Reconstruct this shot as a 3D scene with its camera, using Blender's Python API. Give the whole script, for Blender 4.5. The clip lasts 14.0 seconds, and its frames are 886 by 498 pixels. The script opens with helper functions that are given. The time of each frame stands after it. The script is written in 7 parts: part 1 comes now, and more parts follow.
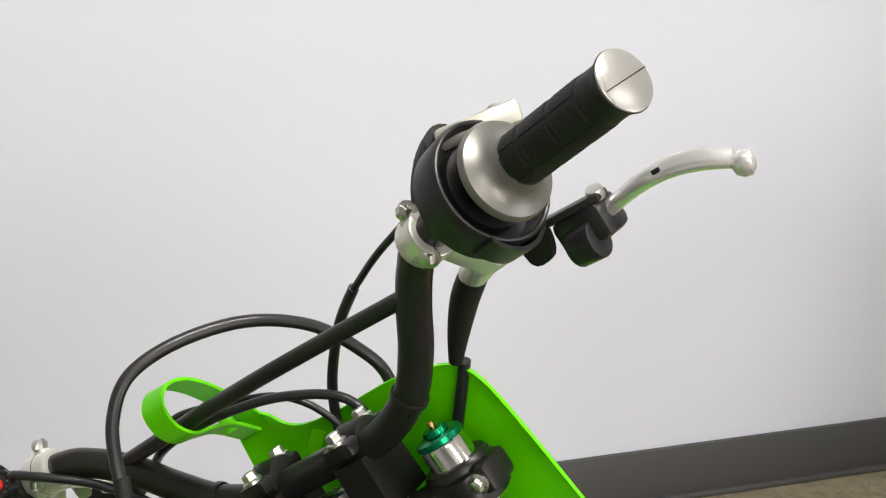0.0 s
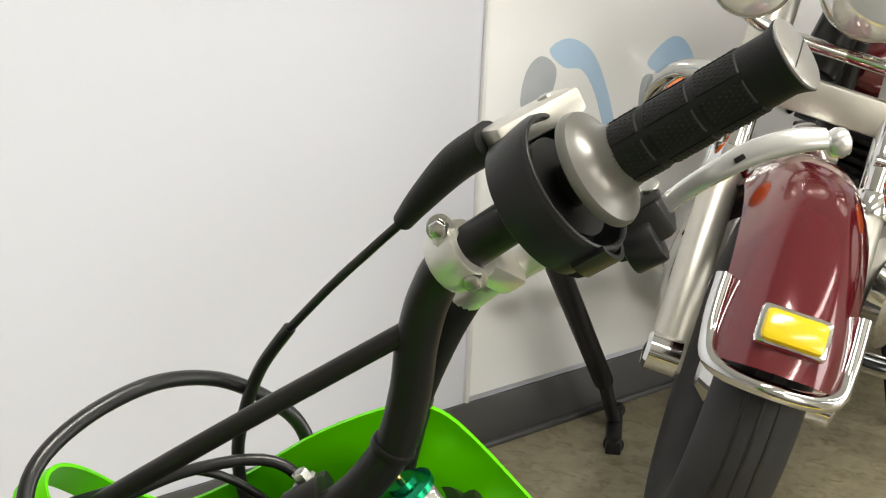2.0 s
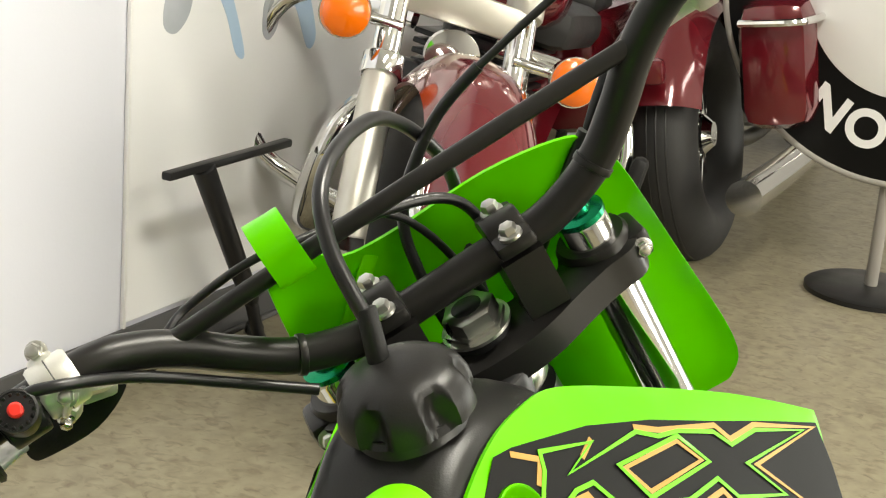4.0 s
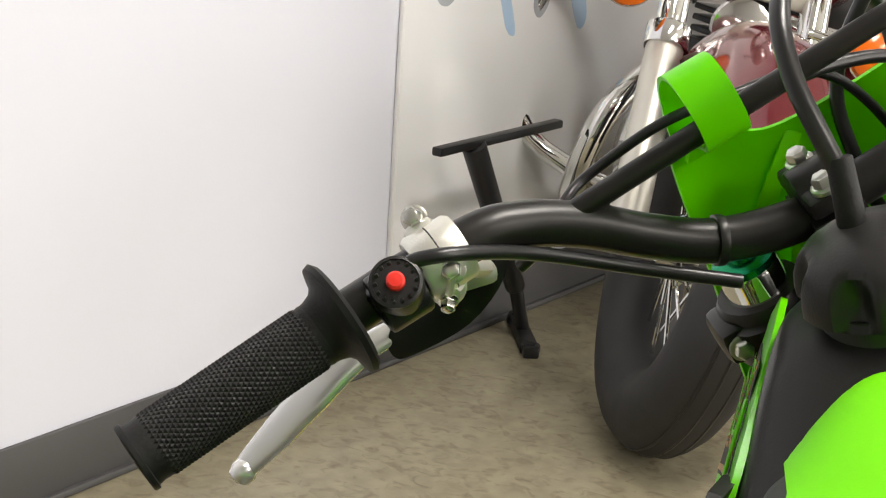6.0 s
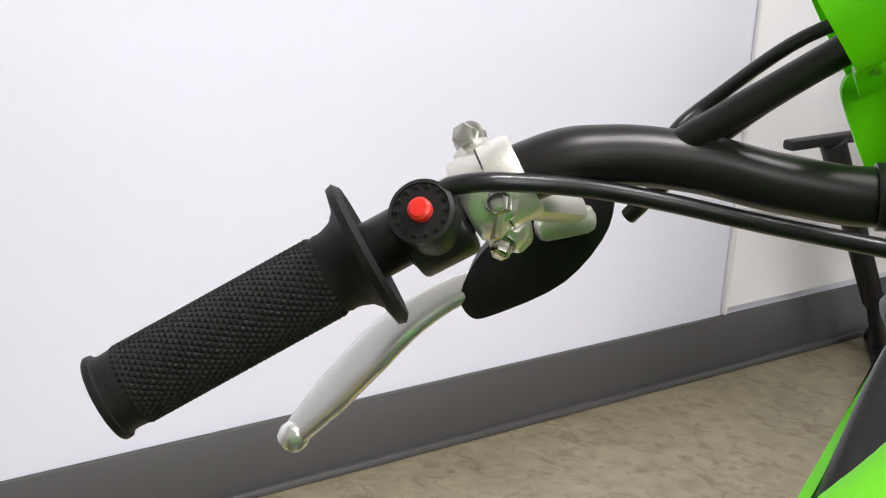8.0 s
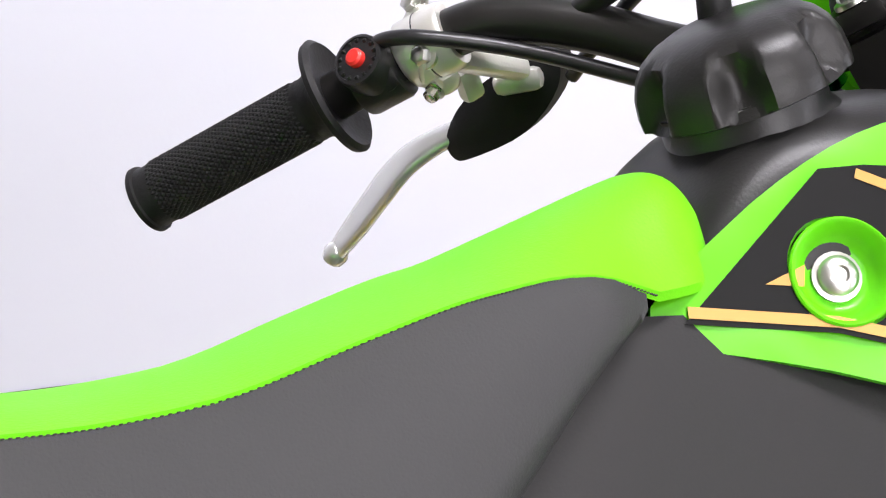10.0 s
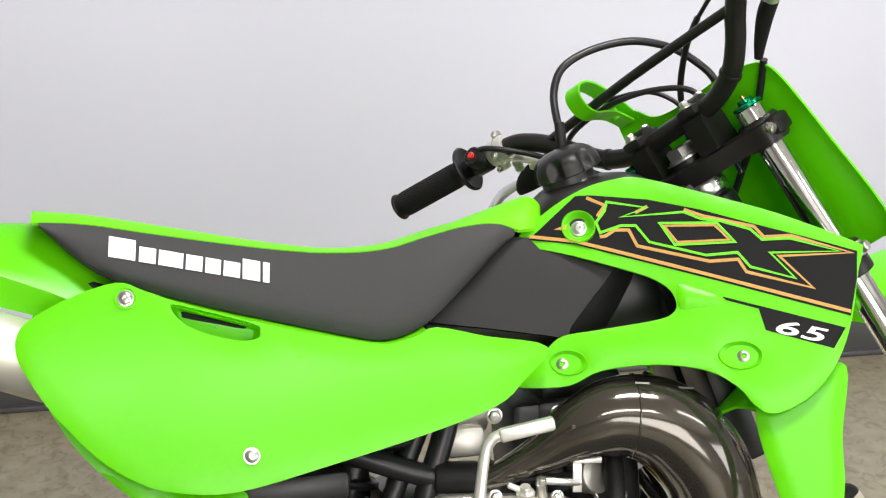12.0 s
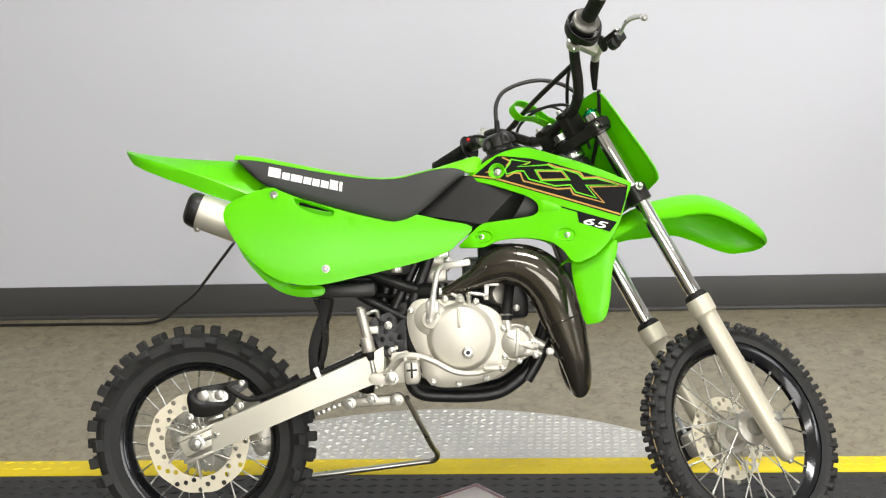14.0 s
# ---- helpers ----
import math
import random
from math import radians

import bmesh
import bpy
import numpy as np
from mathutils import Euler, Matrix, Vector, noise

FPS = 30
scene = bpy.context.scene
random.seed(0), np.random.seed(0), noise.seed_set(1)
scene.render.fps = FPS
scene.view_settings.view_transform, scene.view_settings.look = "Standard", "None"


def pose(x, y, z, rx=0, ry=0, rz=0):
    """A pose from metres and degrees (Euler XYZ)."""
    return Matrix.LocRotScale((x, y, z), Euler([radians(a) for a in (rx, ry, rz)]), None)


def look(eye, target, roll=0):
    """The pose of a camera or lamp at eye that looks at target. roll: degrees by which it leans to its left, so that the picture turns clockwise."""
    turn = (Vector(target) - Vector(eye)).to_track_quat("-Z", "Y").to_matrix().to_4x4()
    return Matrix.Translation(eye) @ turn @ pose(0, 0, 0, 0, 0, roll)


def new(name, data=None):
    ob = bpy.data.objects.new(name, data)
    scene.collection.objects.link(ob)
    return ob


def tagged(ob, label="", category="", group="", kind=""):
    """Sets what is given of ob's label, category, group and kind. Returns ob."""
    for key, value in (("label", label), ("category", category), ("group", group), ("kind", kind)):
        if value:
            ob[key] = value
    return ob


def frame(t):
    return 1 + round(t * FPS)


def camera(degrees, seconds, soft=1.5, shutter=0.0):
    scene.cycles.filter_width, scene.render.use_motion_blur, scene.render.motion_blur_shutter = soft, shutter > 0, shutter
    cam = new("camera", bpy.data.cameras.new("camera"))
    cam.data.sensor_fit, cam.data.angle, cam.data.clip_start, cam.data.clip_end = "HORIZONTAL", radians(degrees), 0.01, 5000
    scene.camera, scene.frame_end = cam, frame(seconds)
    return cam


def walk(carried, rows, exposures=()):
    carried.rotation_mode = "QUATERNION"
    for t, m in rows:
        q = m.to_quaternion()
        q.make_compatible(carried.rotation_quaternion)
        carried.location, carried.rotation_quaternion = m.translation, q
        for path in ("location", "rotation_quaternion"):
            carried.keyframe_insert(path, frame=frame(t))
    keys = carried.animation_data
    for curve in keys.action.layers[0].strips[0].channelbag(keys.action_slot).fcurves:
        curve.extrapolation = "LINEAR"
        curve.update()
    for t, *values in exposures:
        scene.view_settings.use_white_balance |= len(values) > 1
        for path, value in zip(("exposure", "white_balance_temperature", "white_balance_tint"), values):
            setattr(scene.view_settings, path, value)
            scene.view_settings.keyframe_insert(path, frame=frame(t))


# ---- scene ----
cam = camera(32.0, 14.0, 1.15)
PATH = [
    (0, (0.5369, -0.6547, 1.2409), (1.1086, 1.1562, 0.6136), 0.42),
    (0.5, (0.5326, -0.5242, 1.2079), (1.2390, 1.2457, 0.6010), 0.97),
    (1, (0.4723, -0.4606, 1.1959), (1.3197, 1.2444, 0.5836), 1.38),
    (1.5, (0.4026, -0.4255, 1.1912), (1.4871, 1.1464, 0.5968), 2.08),
    (2, (0.3097, -0.3918, 1.1955), (1.5964, 1.0230, 0.6099), 2.78),
    (2.2, (0.2725, -0.3783, 1.1972), (1.6175, 0.9723, 0.5915), 3.11),
    (4.3, (-0.0204, -0.1101, 1.0342), (1.718, 0.7138, 0.4878), 4.80),
    (4.5, (-0.0211, -0.085, 1.0225), (1.7128, 0.7466, 0.4738), 4.66),
    (5, (-0.0157, -0.0264, 1.0052), (1.7040, 0.8186, 0.4318), 4.76),
    (5.5, (0.0002, -0.0192, 0.9737), (1.6664, 0.9325, 0.4104), 4.16),
    (6, (0.0467, -0.0171, 0.9403), (1.6337, 1.0733, 0.3995), 3.73),
    (6.5, (0.0954, -0.0218, 0.9265), (1.5968, 1.1834, 0.3850), 3.56),
    (7, (0.1390, -0.0343, 0.9093), (1.5288, 1.3031, 0.3803), 3.41),
    (7.2, (0.1543, -0.0322, 0.9038), (1.5221, 1.3228, 0.3623), 3.54),
    (9.3, (0.3423, -0.1439, 0.8740), (1.1358, 1.5782, 0.2380), 1.27),
    (9.5, (0.3469, -0.1773, 0.8779), (1.0784, 1.5645, 0.2213), 0.55),
    (10, (0.3473, -0.2565, 0.8953), (1.0171, 1.5048, 0.2251), 1.21),
    (10.5, (0.3335, -0.3848, 0.9379), (0.9147, 1.4050, 0.2606), 0.44),
    (11, (0.3148, -0.6482, 1.0329), (0.7957, 1.1689, 0.3495), -0.48),
    (11.5, (0.3118, -0.9187, 1.1043), (0.6688, 0.9344, 0.4420), -1.20),
    (12, (0.3115, -1.3272, 1.1818), (0.5255, 0.5667, 0.5755), -1.37),
    (12.5, (0.3570, -1.8381, 1.2993), (0.4835, 0.0700, 0.7135), -1.88),
    (13, (0.4489, -2.2502, 1.3486), (0.4816, -0.3321, 0.7830), -2.21),
    (13.5, (0.6203, -2.5848, 1.3279), (0.5153, -0.6558, 0.8103), -2.51),
    (14, (0.7809, -2.8802, 1.4072), (0.5955, -0.9610, 0.8761), -2.54),
]
walk(cam, [(t, look(eye, target, roll)) for t, eye, target, roll in PATH], [(0, -0.14, 6700, 11), (1.0, -0.10, 6850, 12), (2.2, -0.1, 6950, 7), (4.3, 0.34, 7250, 6), (5.5, 0.15, 7050, 12), (7.2, 0.12, 6650, 12), (9.3, 0.2, 6250, 20), (10.5, 0.40, 6300, 18), (11.0, 0.36, 6400, 14), (11.5, 0.20, 6450, 16), (12.0, -0.01, 6500, 13), (12.5, -0.12, 6550, 11), (13.0, -0.14, 6650, 10), (14.0, -0.12, 6650, 10)])

from mathutils.geometry import delaunay_2d_cdt

# ---- light ----
world = bpy.data.worlds.new("world")
scene.world = world
world.use_nodes = True
wn = world.node_tree.nodes
wn["Background"].inputs[0].default_value = (0.95, 0.97, 1.0, 1)
wn["Background"].inputs[1].default_value = 0.25
scene.view_settings.exposure = 0.0


def area_lamp(name, eye, target, sx, sy, power, colour):
    data = bpy.data.lights.new(name, "AREA")
    data.shape, data.size, data.size_y, data.energy, data.color = "RECTANGLE", sx, sy, power, colour
    ob = new(name, data)
    ob.matrix_world = look(eye, target)
    return ob


area_lamp("ceiling_strip_light", (1.05, -0.35, 2.9), (1.05, -0.35, 0), 1.2, 0.35, 66, (1.0, 0.99, 0.97))
area_lamp("ceiling_strip_light", (0.6, -2.9, 2.9), (0.6, -2.9, 0), 2.0, 0.35, 60, (1.0, 0.99, 0.97))
area_lamp("ceiling_strip_light", (3.6, -1.7, 2.9), (3.6, -1.7, 0), 2.2, 0.35, 30, (0.98, 0.985, 1.0))
area_lamp("shop_window_light", (6.0, -2.9, 1.25), (0.6, -0.4, 0.8), 4.0, 2.1, 150, (0.95, 0.98, 1.0))
area_lamp("shop_window_light", (1.4, -5.35, 1.5), (0.7, 0.0, 0.8), 3.0, 1.9, 125, (1.0, 0.985, 0.95))

# ---- materials ----


def material(name, colour, rough=0.5, metal=0.0, grain=0.0, scale=60.0, bump=0.0, bump_scale=300.0, coat=0.0, stain=0.0, stain_scale=4.0, dark=None):
    m = bpy.data.materials.new(name)
    m.use_nodes = True
    n, link = m.node_tree.nodes, m.node_tree.links
    b = n["Principled BSDF"]
    b.inputs["Base Color"].default_value = (*colour, 1)
    b.inputs["Roughness"].default_value = rough
    b.inputs["Metallic"].default_value = metal
    b.inputs["Coat Weight"].default_value = coat
    b.inputs["Coat Roughness"].default_value = 0.08
    tc = n.new("ShaderNodeTexCoord")
    last = None
    if grain or stain:
        base = n.new("ShaderNodeRGB")
        base.outputs[0].default_value = (*colour, 1)
        last = base.outputs[0]
        for amount, sc in ((grain, scale), (stain, stain_scale)):
            if not amount:
                continue
            t = n.new("ShaderNodeTexNoise")
            t.inputs["Scale"].default_value, t.inputs["Detail"].default_value = sc, 4
            link.new(tc.outputs["Object"], t.inputs["Vector"])
            ramp = n.new("ShaderNodeMapRange")
            ramp.inputs[1].default_value, ramp.inputs[2].default_value = 0.3, 0.7
            ramp.inputs[3].default_value, ramp.inputs[4].default_value = 0.0, 1.0
            link.new(t.outputs["Fac"], ramp.inputs[0])
            mix = n.new("ShaderNodeMix")
            mix.data_type = "RGBA"
            link.new(ramp.outputs[0], mix.inputs["Factor"])
            link.new(last, mix.inputs[6])
            dk = dark or tuple(c * (1 - amount) for c in colour)
            mix.inputs[7].default_value = (*[c * (1 - amount) + d * amount for c, d in zip(colour, dk)], 1)
            last = mix.outputs[2]
        link.new(last, b.inputs["Base Color"])
        t = n.new("ShaderNodeTexNoise")
        t.inputs["Scale"].default_value = stain_scale * 5
        link.new(tc.outputs["Object"], t.inputs["Vector"])
        rr = n.new("ShaderNodeMapRange")
        rr.inputs[3].default_value, rr.inputs[4].default_value = max(0.02, rough - 0.06), min(1, rough + 0.08)
        link.new(t.outputs["Fac"], rr.inputs[0])
        link.new(rr.outputs[0], b.inputs["Roughness"])
    if bump:
        t = n.new("ShaderNodeTexNoise")
        t.inputs["Scale"].default_value, t.inputs["Detail"].default_value = bump_scale, 3
        link.new(tc.outputs["Object"], t.inputs["Vector"])
        bp = n.new("ShaderNodeBump")
        bp.inputs["Strength"].default_value, bp.inputs["Distance"].default_value = bump, 0.001
        link.new(t.outputs["Fac"], bp.inputs["Height"])
        link.new(bp.outputs[0], b.inputs["Normal"])
    return m


def thin_plastic(m, colour, amount):
    """Thin moulded polypropylene lets a little light through."""
    n, link = m.node_tree.nodes, m.node_tree.links
    tr, mx = n.new("ShaderNodeBsdfTranslucent"), n.new("ShaderNodeMixShader")
    tr.inputs[0].default_value = (*colour, 1)
    mx.inputs[0].default_value = amount
    link.new(n["Principled BSDF"].outputs[0], mx.inputs[1])
    link.new(tr.outputs[0], mx.inputs[2])
    link.new(mx.outputs[0], n["Material Output"].inputs[0])
    return m


GREEN = material("green_plastic", (0.135, 0.70, 0.001), 0.30, grain=0.05, scale=14, bump=0.02, bump_scale=500)
GREEN.node_tree.nodes["Principled BSDF"].inputs["Specular IOR Level"].default_value = 0.4
thin_plastic(GREEN, (0.15, 0.85, 0.001), 0.22)
# black rubber grip end; window reflection painted in as a pale half-metal base
GRIP_END_SHEEN = material("satin_grey_rubber", (0.42, 0.41, 0.385), 0.28, 0.6, grain=0.15, scale=60, bump=0.06, bump_scale=500)
# dark plastic flange; the grey base holds the light it reflects
FLANGE_SHEEN = material("satin_black_tube", (0.17, 0.165, 0.15), 0.34, 0.5, grain=0.15, scale=60, bump=0.06, bump_scale=500)
POLISHED = material("polished_aluminium", (0.78, 0.78, 0.77), 0.22, 0.7, grain=0.06, scale=90)
CASTBRIGHT = material("bright_cast_aluminium", (0.76, 0.75, 0.69), 0.34, 0.7, grain=0.12, scale=70, bump=0.12, bump_scale=800)
GREEN_SEAT = material("green_vinyl", (0.135, 0.62, 0.001), 0.5, grain=0.06, scale=30, bump=0.15, bump_scale=900)
GREEN_SEAT.node_tree.nodes["Principled BSDF"].inputs["Specular IOR Level"].default_value = 0.25
SEAT = material("black_vinyl", (0.034, 0.034, 0.0345), 0.52, grain=0.15, scale=90, bump=0.25, bump_scale=1100)
BLACK = material("black_plastic", (0.009, 0.009, 0.0095), 0.36, grain=0.2, scale=50, bump=0.1, bump_scale=700)
TANK = material("black_tank_plastic", (0.014, 0.0135, 0.013), 0.34, grain=0.15, scale=12, bump=0.12, bump_scale=900)
TANK.node_tree.nodes["Principled BSDF"].inputs["Specular IOR Level"].default_value = 0.7
TANK_SIDE = material("moulded_tank_side", (0.0105, 0.0102, 0.0098), 0.48, grain=0.15, scale=12, bump=0.10, bump_scale=900)
TANK_SIDE.node_tree.nodes["Principled BSDF"].inputs["Specular IOR Level"].default_value = 0.32
RUBBER = material("black_rubber", (0.009, 0.009, 0.009), 0.55, grain=0.25, scale=80, bump=0.2, bump_scale=500)
TYRE = material("tyre_rubber", (0.02, 0.021, 0.022), 0.75, grain=0.35, scale=40, bump=0.3, bump_scale=300, dark=(0.045, 0.043, 0.04))
BARPAINT = material("black_satin_steel", (0.016, 0.015, 0.014), 0.34, 0.3, grain=0.15, scale=60, bump=0.04)
HEEL = material("satin_heel_plate", (0.045, 0.046, 0.05), 0.42, 0.4, grain=0.2, scale=40)
FRAMEPAINT = material("black_frame_paint", (0.015, 0.015, 0.016), 0.35, 0.2, grain=0.2, scale=40)
ALU = material("cast_aluminium", (0.62, 0.60, 0.54), 0.38, 0.75, grain=0.14, scale=50, bump=0.15, bump_scale=700)
ALU_PAINT = material("silver_painted_case", (0.66, 0.63, 0.55), 0.42, 0.45, grain=0.1, scale=35, bump=0.12, bump_scale=800)
SILVERLEG = material("silver_fork_lower", (0.66, 0.62, 0.50), 0.38, 0.35, grain=0.1, scale=30, bump=0.05)
SWING = material("silver_swingarm", (0.66, 0.64, 0.55), 0.4, 0.5, grain=0.1, scale=20, bump=0.05)
CHROME = material("chrome", (0.75, 0.75, 0.74), 0.08, 1.0)
STEEL = material("zinc_steel", (0.62, 0.62, 0.58), 0.28, 1.0, grain=0.15, scale=200)
PIPE = material("dark_lacquered_steel", (0.075, 0.066, 0.050), 0.13, 0.7, grain=0.25, scale=18, coat=1.0)
DISC = material("brushed_disc", (0.84, 0.78, 0.62), 0.42, 0.35, grain=0.12, scale=120)
RIMBLACK = material("black_rim", (0.012, 0.013, 0.016), 0.16, 0.5, coat=0.4)
BRASS = material("brass", (0.65, 0.42, 0.16), 0.25, 1.0)
GREENANO = material("green_anodised", (0.0, 0.25, 0.11), 0.22, 0.85)
RED = material("red_button", (0.75, 0.03, 0.02), 0.35)
DECAL = material("black_decal", (0.008, 0.008, 0.008), 0.42, grain=0.1, scale=60)
GOLD = material("gold_decal", (0.52, 0.29, 0.07), 0.35, 0.15)
for dim in (DECAL, SEAT, RUBBER):
    dim.node_tree.nodes["Principled BSDF"].inputs["Specular IOR Level"].default_value = 0.3
DECAL.node_tree.nodes["Principled BSDF"].inputs["Specular IOR Level"].default_value = 0.12
TANK.node_tree.nodes["Principled BSDF"].inputs["Specular IOR Level"].default_value = 0.32
LIME = material("lime_decal", (0.14, 0.70, 0.01), 0.3)
WHITE = material("white_print", (0.85, 0.85, 0.85), 0.4)
GREYPRINT = material("grey_print", (0.35, 0.33, 0.30), 0.4)
TAN = material("tan_rubber_line", (0.35, 0.26, 0.13), 0.6)
HOSE = material("grey_hose", (0.42, 0.45, 0.47), 0.35, 0.4)
CABLE = material("cable_sheath", (0.014, 0.014, 0.015), 0.3, grain=0.1, scale=200)

# ---- shape helpers ----


def cr(pts, n=8, closed=False):
    """Smooth curve through points of any dimension."""
    p = np.array(pts, float)
    k = len(p)
    out = []
    for i in range(k if closed else k - 1):
        if closed:
            a, b, c, d = p[(i - 1) % k], p[i], p[(i + 1) % k], p[(i + 2) % k]
        else:
            a, b, c, d = p[max(i - 1, 0)], p[i], p[i + 1], p[min(i + 2, k - 1)]
        for j in range(n):
            t = j / n
            out.append(0.5 * ((2 * b) + (c - a) * t + (2 * a - 5 * b + 4 * c - d) * t * t + (3 * b - a - 3 * c + d) * t ** 3))
    if not closed:
        out.append(p[-1])
    return np.array(out)


def join(*things):
    V, F = [], []
    for v, f in things:
        o = len(V)
        V += [tuple(q) for q in v]
        F += [tuple(i + o for i in q) for q in f]
    return V, F


def moved(g, m):
    v, f = g
    return [tuple(m @ Vector(q)) for q in v], f


def mirrored(g):
    v, f = g
    return [(x, -y, z) for x, y, z in v], [tuple(reversed(q)) for q in f]


def basis(d):
    d = np.array(d, float) / np.linalg.norm(d)
    h = np.array([0, 0, 1.0]) if abs(d[2]) < 0.9 else np.array([1.0, 0, 0])
    u = np.cross(h, d)
    u /= np.linalg.norm(u)
    return u, np.cross(d, u), d


def lathe(p, d, profile, seg=24, phase=0.0, scallop=0.0, lobes=0):
    """A turned shape about the axis d from p; profile: (height, radius) pairs."""
    u, v, d = basis(d)
    p = np.array(p, float)
    V, F = [], []
    for h, r in profile:
        for i in range(seg):
            a = 2 * math.pi * i / seg + phase
            q = r * (1 + scallop * math.cos(lobes * a)) if lobes else r
            V.append(tuple(p + d * h + q * (math.cos(a) * u + math.sin(a) * v)))
    for k in range(len(profile) - 1):
        for i in range(seg):
            j = (i + 1) % seg
            F.append((k * seg + i, k * seg + j, (k + 1) * seg + j, (k + 1) * seg + i))
    if profile[0][1] > 1e-6:
        F.append(tuple(reversed(range(seg))))
    if profile[-1][1] > 1e-6:
        F.append(tuple(range((len(profile) - 1) * seg, len(profile) * seg)))
    return V, F


def rod(a, b, r, r2=None, seg=20, bev=0.0):
    a, b = np.array(a, float), np.array(b, float)
    n = np.linalg.norm(b - a)
    r2 = r if r2 is None else r2
    e = bev or min(r, r2, n / 2) * 0.18
    return lathe(a, b - a, [(0, r - e), (e * 0.3, r - e * 0.3), (e, r), (n - e, r2), (n - e * 0.3, r2 - e * 0.3), (n, r2 - e)], seg)


def tube(pts, r, seg=14, n=6, caps=True, flat=1.0):
    """A swept round bar through points; r: one radius or one per point."""
    pts = np.array(pts, float)
    rr = np.array(r if hasattr(r, "__len__") else [r] * len(pts), float)
    c = cr(np.c_[pts, rr], n)
    q, rad = c[:, :3], c[:, 3]
    t = np.gradient(q, axis=0)
    t /= np.linalg.norm(t, axis=1)[:, None]
    u, v, _ = basis(t[0])
    V, F = [], []
    for k in range(len(q)):
        u = u - t[k] * (u @ t[k])
        u /= np.linalg.norm(u)
        v = np.cross(t[k], u)
        for i in range(seg):
            a = 2 * math.pi * i / seg
            V.append(tuple(q[k] + rad[k] * (math.cos(a) * u + flat * math.sin(a) * v)))
    for k in range(len(q) - 1):
        for i in range(seg):
            j = (i + 1) % seg
            F.append((k * seg + i, k * seg + j, (k + 1) * seg + j, (k + 1) * seg + i))
    if caps:
        F += [tuple(reversed(range(seg))), tuple(range((len(q) - 1) * seg, len(q) * seg))]
    return V, F


def rbox(c, s, bev=0.002, m=None, seg=2):
    bm = bmesh.new()
    bmesh.ops.create_cube(bm, size=1.0)
    bmesh.ops.scale(bm, vec=s, verts=bm.verts)
    if bev:
        bmesh.ops.bevel(bm, geom=list(bm.edges), offset=min(bev, min(s) * 0.45), segments=seg, profile=0.5, affect="EDGES")
    mm = Matrix.Translation(c) @ (m or Matrix())
    bm.transform(mm)
    bm.verts.index_update()
    g = [tuple(v.co) for v in bm.verts], [tuple(v.index for v in f.verts) for f in bm.faces]
    bm.free()
    return g


def along(a, b, sy, sz, bev=0.003, over=0.0):
    """A bevelled bar of section sy x sz from a to b."""
    a, b = Vector(a), Vector(b)
    d = b - a
    m = d.to_track_quat("X", "Z").to_matrix().to_4x4()
    return rbox((a + b) / 2, (d.length + over, sy, sz), bev, m)


def torus(c, d, R, r, seg=48, rs=12, squash=1.0):
    u, v, d = basis(d)
    c = np.array(c, float)
    V, F = [], []
    for i in range(seg):
        a = 2 * math.pi * i / seg
        e = math.cos(a) * u + math.sin(a) * v
        for j in range(rs):
            b = 2 * math.pi * j / rs
            V.append(tuple(c + e * (R + r * math.cos(b)) + d * r * squash * math.sin(b)))
    for i in range(seg):
        for j in range(rs):
            k, l = (i + 1) % seg, (j + 1) % rs
            F.append((i * rs + j, k * rs + j, k * rs + l, i * rs + l))
    return V, F


def loft(sections, closed=True, caps=True):
    n = len(sections[0])
    V = [tuple(q) for s in sections for q in s]
    F = []
    for k in range(len(sections) - 1):
        for i in range(n if closed else n - 1):
            j = (i + 1) % n
            F.append((k * n + i, k * n + j, (k + 1) * n + j, (k + 1) * n + i))
    if caps and closed:
        F += [tuple(reversed(range(n))), tuple(range((len(sections) - 1) * n, len(sections) * n))]
    return V, F


def outline(pts, n=5, step=None):
    return cr(pts, n, True)


def edge_distance(P, loop):
    a, b = loop, np.roll(loop, -1, 0)
    d = b - a
    L = (d * d).sum(1) + 1e-12
    t = np.clip(((P[:, None] - a[None]) * d[None]).sum(2) / L[None], 0, 1)
    return np.sqrt((((P[:, None] - a[None]) - t[..., None] * d[None]) ** 2).sum(2)).min(1)


def inside(P, loop):
    x, y = P[:, 0][:, None], P[:, 1][:, None]
    a, b = loop, np.roll(loop, -1, 0)
    cond = (a[None, :, 1] > y) != (b[None, :, 1] > y)
    xi = (b[None, :, 0] - a[None, :, 0]) * (y - a[None, :, 1]) / (b[None, :, 1] - a[None, :, 1] + 1e-15) + a[None, :, 0]
    return ((cond & (x < xi)).sum(1) % 2) == 1


